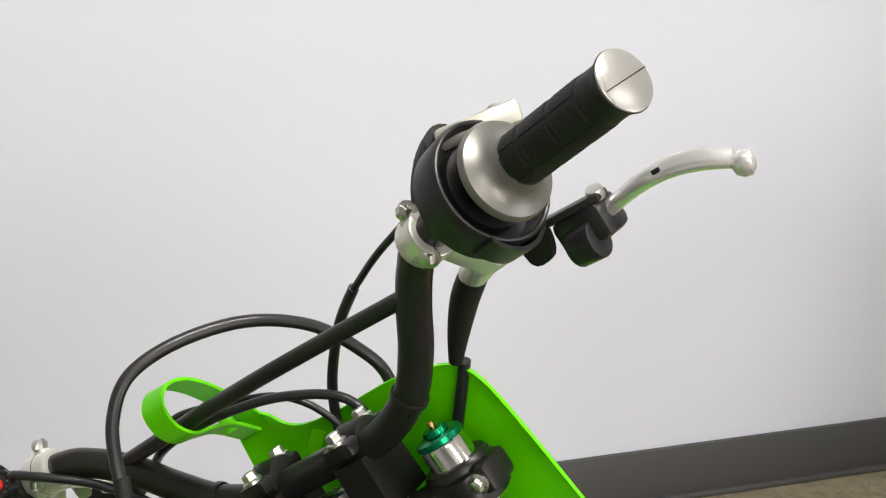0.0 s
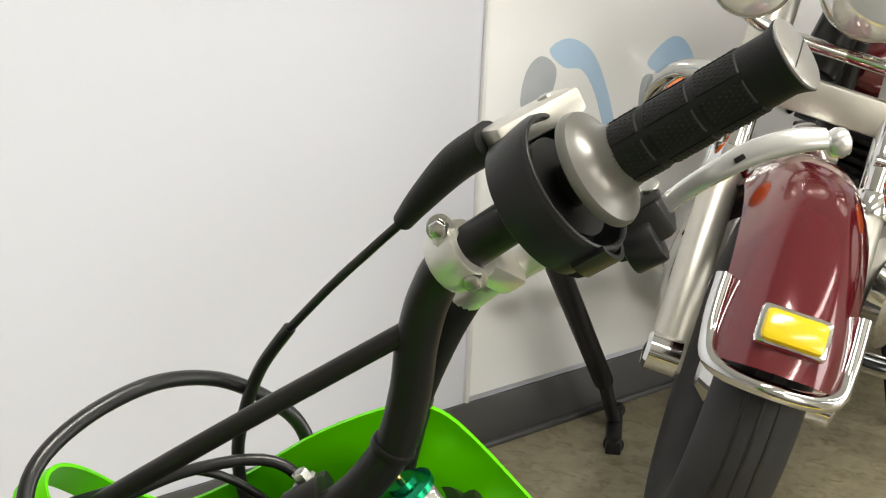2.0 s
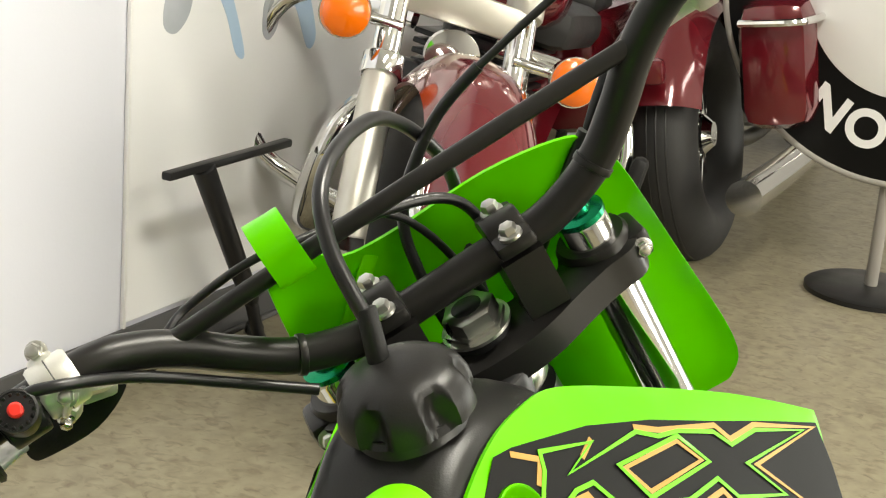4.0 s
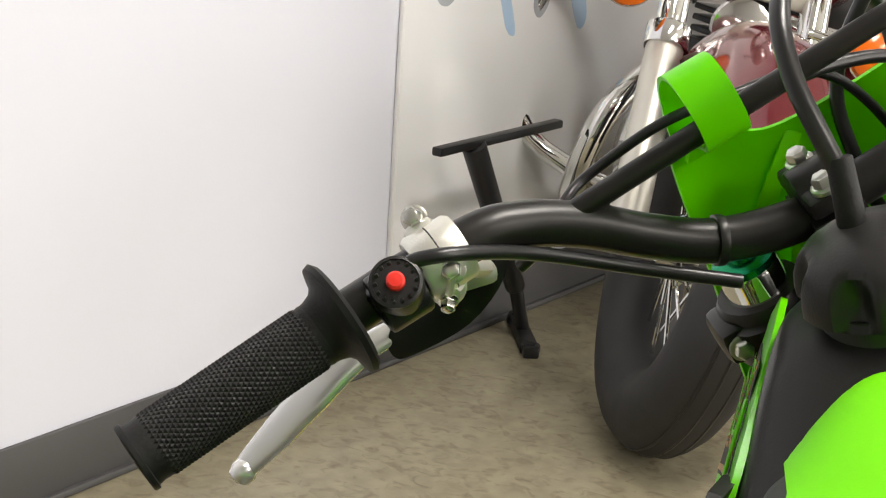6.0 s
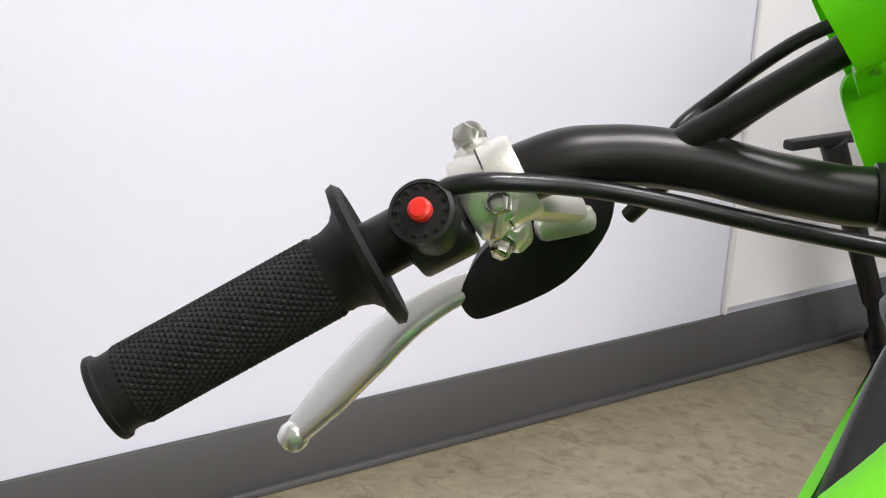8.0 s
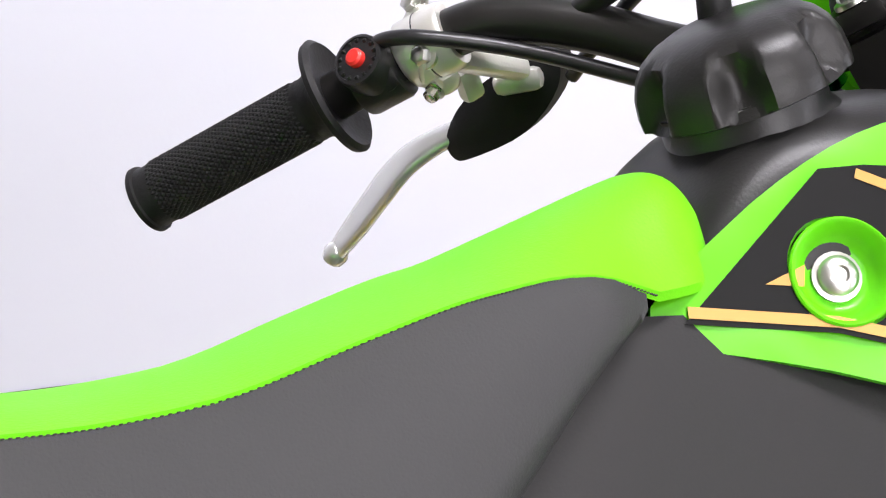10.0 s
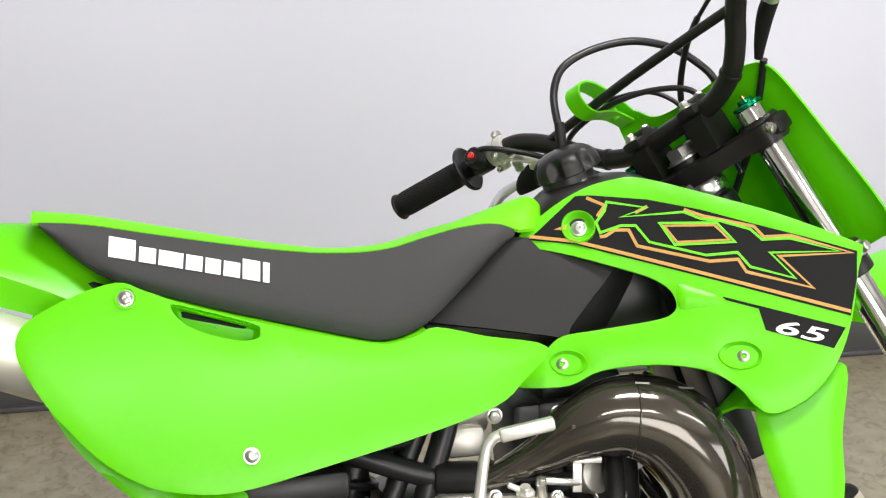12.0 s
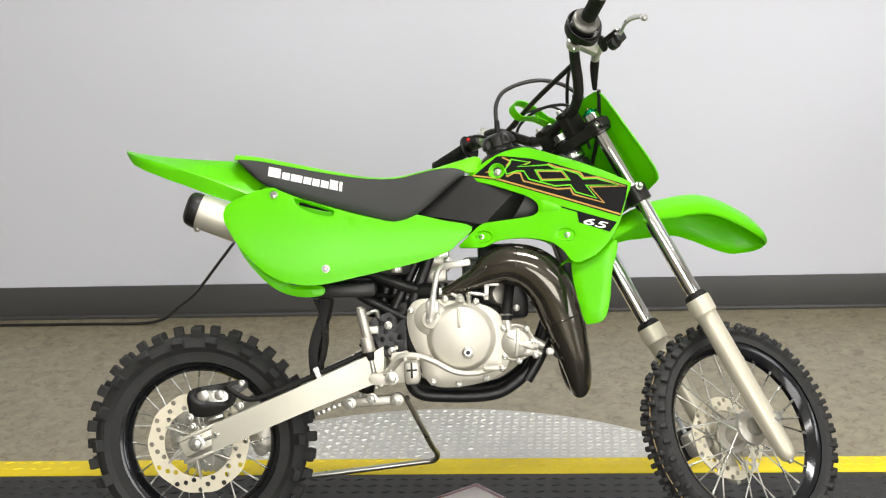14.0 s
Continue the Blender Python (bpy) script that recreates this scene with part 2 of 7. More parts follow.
def sheet(loops, place, step=0.01, thick=0.003, curl=0.004, curl_r=0.008, lift=0.0):
    """A moulded sheet: outline loops in two coordinates (the first outside, others holes), carried into space by
    place(a, b) -> (point, outward normal)."""
    loops = [np.array(l, float) for l in loops]
    lo, hi = loops[0].min(0), loops[0].max(0)
    gx, gy = np.arange(lo[0], hi[0], step), np.arange(lo[1], hi[1], step)
    G = np.array([(x + (step / 2 if k % 2 else 0), y) for k, y in enumerate(gy) for x in gx])
    ok = inside(G, loops[0])
    for l in loops[1:]:
        ok &= ~inside(G, l)
    G = G[ok]
    ring = np.concatenate(loops)
    if len(G):
        dist = np.min([edge_distance(G, l) for l in loops], 0)
        G = G[dist > step * 0.35]
    pts = [Vector(p) for p in ring] + [Vector(p) for p in G]
    edges, o = [], 0
    for l in loops:
        edges += [(o + i, o + (i + 1) % len(l)) for i in range(len(l))]
        o += len(l)
    v2, e2, f2, ov, oe, of = delaunay_2d_cdt(pts, edges, [], 0, 1e-7)
    P = np.array([tuple(v) for v in v2])
    C = np.array([P[list(f)].mean(0) for f in f2])
    keep = inside(C, loops[0])
    for l in loops[1:]:
        keep &= ~inside(C, l)
    f2 = [f for f, k in zip(f2, keep) if k]
    dist = np.min([edge_distance(P, l) for l in loops], 0)
    V, N = [], []
    for (a, b), d in zip(P, dist):
        p, nn = place(a, b)
        p, nn = np.array(p, float), np.array(nn, float)
        k = max(0.0, 1 - d / curl_r)
        V.append(p + nn * (lift - curl * (1 - math.sqrt(max(0.0, 1 - k * k)))))
        N.append(nn)
    V, N = np.array(V), np.array(N)
    n = len(V)
    back = V - N * thick
    F = []
    probe = f2[0]
    fn = np.cross(V[probe[1]] - V[probe[0]], V[probe[2]] - V[probe[0]])
    flip = fn @ N[probe[0]] < 0
    used = {}
    for f in f2:
        f = tuple(reversed(f)) if flip else tuple(f)
        F += [f, tuple(i + n for i in reversed(f))]
        for i in range(3):
            e = (f[i], f[(i + 1) % 3])
            used[e] = True
    for a, b in used:
        if (b, a) not in used:
            F.append((b, a, a + n, b + n))
    return [tuple(q) for q in V] + [tuple(q) for q in back], F


def part(name, g, mat, parent=None, label="", m=None, smooth=True, angle=38):
    me = bpy.data.meshes.new(name)
    v, f = g
    me.from_pydata([tuple(map(float, q)) for q in v], [], [list(map(int, q)) for q in f])
    me.materials.append(mat)
    if smooth:
        me.polygons.foreach_set("use_smooth", [True] * len(me.polygons))
        me.set_sharp_from_angle(angle=radians(angle))
    me.update()
    ob = new(name, me)
    if parent is not None:
        ob.parent = parent
    if m is not None:
        ob.matrix_local = m
    if label:
        tagged(ob, label)
    return ob


def hexbolt(p, d, r=0.006, h=0.006, flange=True):
    d = np.array(d, float) / np.linalg.norm(d)
    p = np.array(p, float)
    g = [lathe(p, d, [(0, r), (h * 0.85, r), (h, r * 0.85)], 6)]
    if flange:
        g.append(lathe(p, d, [(-0.0005, r * 1.35), (h * 0.2, r * 1.35), (h * 0.3, r * 1.1)], 20))
    g.append(lathe(p + d * h, d, [(0, r * 0.7), (0.0004, r * 0.55)], 14))
    return join(*g)


# ---- the room ----
FLOOR_Z = -0.014
WALL_Y = 1.535


def floor_material():
    m = material("floor_vinyl", (0.325, 0.29, 0.195), 0.32, grain=0.5, scale=30, dark=(0.15, 0.125, 0.085), bump=0.06, bump_scale=60)
    n, link = m.node_tree.nodes, m.node_tree.links
    b = n["Principled BSDF"]
    src = b.inputs["Base Color"].links[0].from_socket
    tc = n.new("ShaderNodeTexCoord")
    mp = n.new("ShaderNodeMapping")
    mp.inputs["Scale"].default_value = (1, 0.7, 1)
    mp.inputs["Rotation"].default_value = (0, 0, 0.5)
    link.new(tc.outputs["Object"], mp.inputs["Vector"])
    t = n.new("ShaderNodeTexNoise")
    t.inputs["Scale"].default_value, t.inputs["Detail"].default_value, t.inputs["Distortion"].default_value = 42, 7, 1.2
    link.new(mp.outputs[0], t.inputs["Vector"])
    rp = n.new("ShaderNodeMapRange")
    rp.inputs[1].default_value, rp.inputs[2].default_value = 0.50, 0.74
    link.new(t.outputs["Fac"], rp.inputs[0])
    mx = n.new("ShaderNodeMix")
    mx.data_type = "RGBA"
    link.new(rp.outputs[0], mx.inputs["Factor"])
    link.new(src, mx.inputs[6])
    mx.inputs[7].default_value = (0.155, 0.125, 0.082, 1)
    link.new(mx.outputs[2], b.inputs["Base Color"])
    return m


FLOORMAT = floor_material()
WALLMAT = material("painted_wall", (0.70, 0.715, 0.795), 0.7, grain=0.04, scale=3, bump=0.12, bump_scale=160, stain=0.03, stain_scale=1.2)
SIDEWALL = material("side_wall_paint", (0.6, 0.59, 0.58), 0.7, grain=0.05, scale=3, bump=0.1, bump_scale=160)
BASEMAT = material("vinyl_baseboard", (0.072, 0.071, 0.072), 0.45, grain=0.15, scale=8)
CEILMAT = material("ceiling_tile", (0.75, 0.75, 0.73), 0.8, grain=0.08, scale=30)

tagged(part("floor", rbox((0.95, -1.4, FLOOR_Z - 0.05), (10.3, 8.2, 0.1), 0), FLOORMAT, smooth=False), "tan and grey mottled vinyl showroom floor", "floor", kind="structure")
tagged(part("wall_north", rbox((1.0, WALL_Y + 0.06, 1.49), (10.4, 0.12, 3.0), 0), WALLMAT, smooth=False), "plain pale lilac-white painted showroom wall", "wall", kind="structure")
tagged(part("baseboard", join(rbox((0.95, WALL_Y - 0.004, FLOOR_Z + 0.052), (10.2, 0.008, 0.10), 0.002), rbox((0.95, WALL_Y - 0.010, FLOOR_Z + 0.006), (10.2, 0.012, 0.012), 0.004)), BASEMAT), "dark grey vinyl baseboard along the wall", "baseboard", kind="structure")
tagged(part("wall_south", rbox((0.95, -5.55, 1.49), (10.3, 0.1, 3.0), 0), SIDEWALL, smooth=False), "plain painted wall closing the showroom", "wall", kind="structure")
tagged(part("wall_west", rbox((-4.15, -2.0, 1.49), (0.1, 7.2, 3.0), 0), SIDEWALL, smooth=False), "plain painted side wall of the showroom", "wall", kind="structure")
tagged(part("wall_east", rbox((6.15, -2.0, 1.49), (0.1, 7.2, 3.0), 0), SIDEWALL, smooth=False), "plain painted side wall behind the parked cruisers", "wall", kind="structure")
tagged(part("ceiling", rbox((0.95, -2.0, 3.05), (10.5, 7.4, 0.1), 0), CEILMAT, smooth=False), "white tiled showroom ceiling", "ceiling", kind="structure")

# ---- the dirt bike ----
bike = new("dirt_bike")
bike.empty_display_size = 0.1
bike.matrix_world = Matrix.Translation((-0.0015, -0.057, -0.0102)) @ Matrix.Rotation(radians(4.47), 4, "Z") @ Matrix.Rotation(radians(-13.31), 4, "X") @ Matrix.Translation((0.007, -0.010, 0.008))
tagged(bike, "lime green and black motocross dirt bike leaning on its stand", "motorcycle")

# The turned front end has its own frame: x ahead, y to the left, z up the steering stem.
STEER = Matrix(((0.7489, -0.4857, -0.4509, 0.7442), (0.6001, 0.7857, 0.1505, 0.0130), (0.2812, -0.3832, 0.8798, 0.8149), (0, 0, 0, 1)))
# The handlebar sits a little askew in its clamps.
BARS = Matrix(((0.7855, -0.4497, -0.4252, 0.7399), (0.5732, 0.7877, 0.2258, 0.0045), (0.2334, -0.4210, 0.8765, 0.8172), (0, 0, 0, 1))) @ Matrix.Scale(0.968, 4)


def shroud_w(x, z):
    return 0.060 + 0.298 * (x - 0.61) + 0.42 * (0.746 - z)


def cover_w(x, z):
    k = min(1.0, max(0.0, (x - 0.2) / 0.3))
    return 0.091 + 0.29 * (0.718 - z) + 0.012 * math.sin(3.0 * (x - 0.08)) - 0.014 * k * k * (3 - 2 * k) + 0.007 * (1 - ((z - 0.635) / 0.1) ** 2)


TOP_EDGE = cr([(0.098, 0.7915), (0.142, 0.7865), (0.212, 0.771), (0.285, 0.7555), (0.34, 0.7455), (0.37, 0.7422), (0.395, 0.7410), (0.425, 0.7430), (0.455, 0.7495), (0.485, 0.7555), (0.505, 0.7575), (0.52, 0.7578), (0.535, 0.7555), (0.552, 0.7485)], 5)


def seat_half(x, z, waist):
    top = float(np.interp(x, TOP_EDGE[:, 0], TOP_EDGE[:, 1]))
    return waist + (0.090 - waist) * min(1.2, max(0.0, top - z) / 0.08) ** 1.5


def seat_w(x, z):
    return seat_half(x, z, float(np.interp(x, (0.10, 0.30, 0.42, 0.50, 0.55), (0.056, 0.064, 0.065, 0.060, 0.053))))


def seat_far(x, z):
    """The seat sits a little askew, so its far edge lies nearer to the middle."""
    return seat_half(x, z, float(np.interp(x, (0.10, 0.30, 0.42, 0.50, 0.55), (0.002, -0.014, -0.017, -0.002, 0.017))))


def side_place(w, side=-1):
    def place(x, z):
        e = 0.002
        dx, dz = (w(x + e, z) - w(x - e, z)) / (2 * e), (w(x, z + e) - w(x, z - e)) / (2 * e)
        n = np.array([-dx, 1.0, -dz])
        n /= np.linalg.norm(n)
        return (x, side * w(x, z), z), (n[0], side * n[1], n[2])
    return place


def both(name, make, mat, label=""):
    """The same moulding on the right and, mirrored, on the left."""
    g = make()
    return part(name, g, mat, bike, label), part(name, mirrored(g), mat, bike, label)


# wheels
def wheel_geometry(R, width, rim_r, knobs, spokes, disc_r, disc_side, seed):
    """All in the wheel's own frame, axle along y."""
    rnd = random.Random(seed)
    base = R - 0.011
    prof = []
    for k in range(17):
        a = math.pi * (k / 16 - 0.5)
        h = math.sin(a)
        # sidewall swells, crown is rounded
        rr = rim_r + 0.004 + (base - rim_r - 0.004) * math.cos(a) ** 0.62 if abs(h) < 0.999 else rim_r + 0.004
        yy = width / 2 * math.copysign(abs(h) ** 0.9, h) * (1.0 if abs(h) < 0.93 else 0.72)
        prof.append((yy, rr))
    V, F = [], []
    seg = 72
    for i in range(seg):
        a = 2 * math.pi * i / seg
        for yy, rr in prof:
            V.append((rr * math.cos(a), yy, rr * math.sin(a)))
    n = len(prof)
    for i in range(seg):
        k = (i + 1) % seg
        for j in range(n - 1):
            F.append((i * n + j, k * n + j, k * n + j + 1, i * n + j + 1))
    tyre, blocks = [(V, F)], []
    count = knobs
    for i in range(count):
        a0 = 2 * math.pi * i / count
        for lane, (ang, w2, l2, h2) in enumerate(((-62, 0.010, 0.011, 0.010), (-26, 0.009, 0.010, 0.011), (8 if i % 2 else -8, 0.011, 0.009, 0.011), (26, 0.009, 0.010, 0.011), (62, 0.010, 0.011, 0.010))):
            a = a0 + (math.pi / count if lane in (1, 3) else 0) + rnd.uniform(-0.01, 0.01)
            t = radians(ang)
            yy, rr = width / 2 * math.sin(t) * 0.97, rim_r + 0.004 + (base - rim_r - 0.004) * max(0.05, math.cos(t)) ** 0.5
            m = Matrix.Rotation(-a, 4, "Y") @ Matrix.Translation((rr, yy, 0)) @ Matrix.Rotation(t * 0.85, 4, "Z") 
            blocks.append((lane, m))
    rim = []
    rp = [(-0.5, 0.0), (-0.5, 0.009), (-0.42, 0.009), (-0.36, -0.002), (-0.12, -0.012), (0.12, -0.012), (0.36, -0.002), (0.42, 0.009), (0.5, 0.009), (0.5, 0.0), (0.4, -0.007), (0.14, -0.017), (-0.14, -0.017), (-0.4, -0.007)]
    rw = width * 0.62
    V, F = [], []
    for i in range(72):
        a = 2 * math.pi * i / 72
        for yy, dr in rp:
            r = rim_r + dr
            V.append((r * math.cos(a), yy * rw, r * math.sin(a)))
    n = len(rp)
    for i in range(72):
        k = (i + 1) % 72
        for j in range(n):
            l = (j + 1) % n
            F.append((i * n + j, i * n + l, k * n + l, k * n + j))
    rim = (V, F)
    hub = join(lathe((0, -0.055, 0), (0, 1, 0), [(0, 0.016), (0.004, 0.018), (0.012, 0.019), (0.018, 0.034), (0.024, 0.036), (0.028, 0.034), (0.032, 0.022), (0.055, 0.019), (0.078, 0.022), (0.082, 0.034), (0.086, 0.036), (0.092, 0.034), (0.098, 0.019), (0.110, 0.016)], 28))
    sp = []
    for i in range(spokes):
        a = 2 * math.pi * i / spokes
        sd = 1 if i % 2 else -1
        off = radians(38) * (1 if (i // 2) % 2 else -1)
        p0 = (0.033 * math.cos(a + off), sd * 0.030, 0.033 * math.sin(a + off))
        p1 = ((rim_r - 0.014) * math.cos(a), sd * 0.004, (rim_r - 0.014) * math.sin(a))
        d = np.subtract(p1, p0)
        d /= np.linalg.norm(d)
        sp.append(join(rod(p0, p1, 0.0017, seg=6), rod(tuple(np.array(p1) - d * 0.012), p1, 0.0026, seg=6)))
    holes = []
    ro, ri = disc_r, disc_r * 0.68
    cw = [(ro * (1 + 0.012 * math.cos(10 * a)) * math.cos(a), ro * (1 + 0.012 * math.cos(10 * a)) * math.sin(a)) for a in np.linspace(0, 2 * math.pi, 120, endpoint=False)]
    inner = [(ri * math.cos(a), ri * math.sin(a)) for a in np.linspace(0, 2 * math.pi, 40, endpoint=False)]
    loops = [cw, inner]
    for i in range(36):
        a = 2 * math.pi * i / 36
        r = (ro + ri) / 2 + (0.0095, 0.0, -0.0095)[i % 3] * disc_r / 0.1
        loops.append([(r * math.cos(a) + 0.0052 * math.cos(b), r * math.sin(a) + 0.0052 * math.sin(b)) for b in np.linspace(0, 2 * math.pi, 10, endpoint=False)])
    disc = sheet(loops, lambda a, b: ((a, disc_side * 0.045, b), (0, disc_side, 0)), step=0.012, thick=0.0035, curl=0)
    arms = []
    for i in range(6):
        a = 2 * math.pi * i / 6 + 0.3
        arms.append(along((0.026 * math.cos(a), disc_side * 0.042, 0.026 * math.sin(a)), ((ri + 0.004) * math.cos(a + 0.25), disc_side * 0.043, (ri + 0.004) * math.sin(a + 0.25)), 0.012, 0.004, 0.001))
    return tyre[0], blocks, rim, hub, sp, disc, join(*arms)


def wheel(name, m, R, width, rim_r, knobs, spokes, disc_r, disc_side, seed, label):
    tyre, blocks, rim, hub, sp, disc, carrier = wheel_geometry(R, width, rim_r, knobs, spokes, disc_r, disc_side, seed)
    w = part(name, hub, ALU, bike, label, m)
    part("tyre", tyre, TYRE, w, "black knobbly off-road tyre", angle=30)
    k = 31.0 / knobs
    made = {}
    for lane, bm_ in blocks:
        if lane not in made:
            w2, l2, h2 = ((0.010, 0.011, 0.010), (0.009, 0.010, 0.011), (0.011, 0.009, 0.011), (0.009, 0.010, 0.011), (0.010, 0.011, 0.010))[lane]
            made[lane] = part("tyre_block", rbox((0.0022 * k, 0, 0), (h2 * 1.85 * k ** 0.6, w2 * 1.45, l2 * 1.25 * k), 0.0018, seg=1), TYRE, w, "", bm_).data
        else:
            block = new("tyre_block", made[lane])
            block.parent = w
            block.matrix_local = bm_
    part("rim", rim, RIMBLACK, w, "gloss black rim")
    for g in sp:
        part("spoke", g, STEEL, w, angle=60)
    part("brake_disc", disc, DISC, w, "drilled steel brake disc", angle=30)
    part("disc_carrier", carrier, ALU, w)
    return w


wheel("rear_wheel", Matrix.Translation((-0.006, 0, 0.228)), 0.227, 0.086, 0.158, 18, 28, 0.101, -1, 3, "spoked rear wheel with silver hub")
front_wheel = wheel("front_wheel", STEER @ Matrix.Translation((0.022, 0, -0.690)), 0.229, 0.064, 0.178, 42, 28, 0.085, 1, 5, "spoked front wheel turned to the left")
part("mould_line", torus((0, -0.006, 0), (0, 1, 0), 0.2195, 0.0012, 96, 6), TAN, front_wheel, "thin tan mould line round the tread")

# rear fender
def fender_sections():
    secs = []
    for x, zc, full, zf, zl in ((-0.131, 0.8185, 0.006, 0.8165, 0.8145), (-0.122, 0.8165, 0.034, 0.812, 0.803), (-0.110, 0.8135, 0.054, 0.8085, 0.789), (-0.085, 0.808, 0.067, 0.7995, 0.776), (-0.041, 0.8015, 0.074, 0.786, 0.757), (0.0, 0.7965, 0.076, 0.7715, 0.741), (0.047, 0.792, 0.077, 0.7535, 0.721), (0.107, 0.787, 0.077, 0.727, 0.70), (0.16, 0.778, 0.076, 0.70, 0.68)):
        w = full * 0.88
        half = [(0.0, zc), (0.25 * w, zc - 0.06 * (zc - zf)), (0.55 * w, zc - 0.38 * (zc - zf)), (0.85 * w, zc - 0.82 * (zc - zf)), (0.985 * w, zf + 0.0008), (w, zf - 0.001), (0.97 * w, zf * 0.5 + zl * 0.5), (0.93 * w, zl)]
        s = [(x, -y, z) for y, z in reversed(half)] + [(x, y, z) for y, z in half[1:]]
        low = [(x, q[1] * 0.955, q[2] - 0.0028 if k not in (0, len(s) - 1) else q[2]) for k, q in enumerate(s)][::-1]
        secs.append(s + low)
    return secs


part("rear_fender", loft(fender_sections()), GREEN, bike, "lime green plastic rear fender")
# side number panels
COVER = [(0.165, 0.733), (0.118, 0.721), (0.080, 0.701), (0.074, 0.678), (0.085, 0.652), (0.104, 0.622), (0.139, 0.582), (0.172, 0.558), (0.205, 0.546), (0.258, 0.541), (0.342, 0.555), (0.438, 0.574), (0.503, 0.592), (0.531, 0.612), (0.558, 0.641), (0.50, 0.656), (0.455, 0.668), (0.435, 0.662), (0.41, 0.657), (0.388, 0.660), (0.31, 0.681), (0.231, 0.707), (0.19, 0.724)]
SLOT = [(0.213, 0.709), (0.225, 0.707), (0.284, 0.687), (0.291, 0.679), (0.286, 0.673), (0.266, 0.674), (0.232, 0.687), (0.217, 0.699)]
cover, cover_left = both("side_panel", lambda: sheet([outline(COVER, 4), outline(SLOT, 4)[::-1]], side_place(cover_w), 0.012, 0.003, 0.0012, 0.003), GREEN, "lime green side number panel with an air slot")


def slot_well():
    p = side_place(cover_w)
    a = outline(SLOT, 4)
    c = a.mean(0)
    secs = []
    for k, (s, d) in enumerate(((1.0, 0.001), (0.98, 0.006), (0.94, 0.012), (0.86, 0.0155), (0.40, 0.0165), (0.02, 0.0165))):
        q = c + (a - c) * s
        secs.append([tuple(np.array(p(*w)[0]) - np.array(p(*w)[1]) * d) for w in q])
    return loft(secs, True, False)


both("slot_surround", slot_well, GREEN)
both("air_slit", lambda: sheet([outline([(0.2240, 0.7010), (0.2500, 0.6940), (0.2770, 0.6868), (0.2785, 0.6835), (0.2770, 0.6812), (0.2500, 0.6884), (0.2240, 0.6954), (0.2222, 0.6980)], 3)], side_place(lambda x, z: cover_w(x, z) - 0.0155), 0.02, 0.004, 0.0004, 0.002), DECAL)
both("side_panel_fold", lambda: sheet([outline([(0.079, 0.668), (0.105, 0.618), (0.14, 0.578), (0.205, 0.542), (0.262, 0.538), (0.262, 0.520), (0.215, 0.519), (0.165, 0.540), (0.112, 0.598)], 4)], side_place(lambda x, z: cover_w(x, z) - 0.022), 0.014, 0.003), GREEN)

# shrouds
def ring(x, z, r, rz=None):
    return [(x + r * math.cos(a), z + (rz or r) * math.sin(a)) for a in np.linspace(0, -2 * math.pi, 28, endpoint=False)]


def dish(place, cx, cz, rx, rz, sx, sz):
    """An oval dish round a sunken screw, with a rolled lip."""
    secs = []
    for k, h in ((1.04, -0.003), (1.03, -0.0004), (1.0, 0.0001), (0.95, -0.0004), (0.82, -0.0028), (0.62, -0.0050), (0.42, -0.0058), (0.30, -0.0060), (0.02, -0.0060)):
        f = max(0.0, (1.0 - k) / 0.7)
        sec = []
        for a in np.linspace(0, 2 * math.pi, 36, endpoint=False):
            x, z = cx + (sx - cx) * min(1.0, f) + rx * k * math.cos(a), cz + (sz - cz) * min(1.0, f) + rz * k * math.sin(a)
            p, n = place(x, z)
            sec.append(tuple(np.array(p) + np.array(n) * h))
        secs.append(sec)
    return loft(secs)


SHROUD = [(0.553, 0.737), (0.582, 0.763), (0.619, 0.783), (0.651, 0.791), (0.676, 0.791), (0.726, 0.775), (0.798, 0.748), (0.858, 0.719), (0.865, 0.712), (0.856, 0.690), (0.842, 0.650), (0.823, 0.614), (0.797, 0.586), (0.770, 0.571), (0.752, 0.568), (0.740, 0.576), (0.729, 0.592), (0.705, 0.608), (0.661, 0.616), (0.610, 0.613), (0.578, 0.601), (0.540, 0.601), (0.531, 0.604), (0.540, 0.613), (0.562, 0.634), (0.580, 0.646), (0.612, 0.650), (0.665, 0.656), (0.682, 0.661), (0.688, 0.670), (0.684, 0.684), (0.668, 0.696), (0.640, 0.707), (0.600, 0.721)]
shroud, shroud_left = both("radiator_shroud", lambda: sheet([outline(SHROUD, 4), ring(0.611, 0.747, 0.0150), ring(0.581, 0.6215, 0.0162, 0.0105), ring(0.7365, 0.6205, 0.0185, 0.0118)], side_place(shroud_w), 0.011, 0.003, 0.0014, 0.0035), GREEN, "lime green tank shroud with angular black and gold graphics")
both("lower_shroud", lambda: sheet([outline([(0.755, 0.582), (0.744, 0.560), (0.750, 0.510), (0.762, 0.458), (0.775, 0.452), (0.800, 0.462), (0.812, 0.500), (0.818, 0.545), (0.832, 0.605), (0.80, 0.600)], 4)], side_place(lambda x, z: shroud_w(x, z) - 0.012 - 0.10 * (0.6 - z)), 0.011, 0.003), GREEN, "lime green lower radiator shroud")
def decal(pts, w, lift, n=1, step=0.012, holes=()):
    loop = np.array(pts, float)
    dense = []
    for a, b in zip(loop, np.roll(loop, -1, 0)):
        k = max(1, int(np.linalg.norm(b - a) / 0.008))
        dense += [a + (b - a) * i / k for i in range(k)]
    return sheet([dense, *holes], side_place(w), step, 0.0003, 0, 0.001, lift)


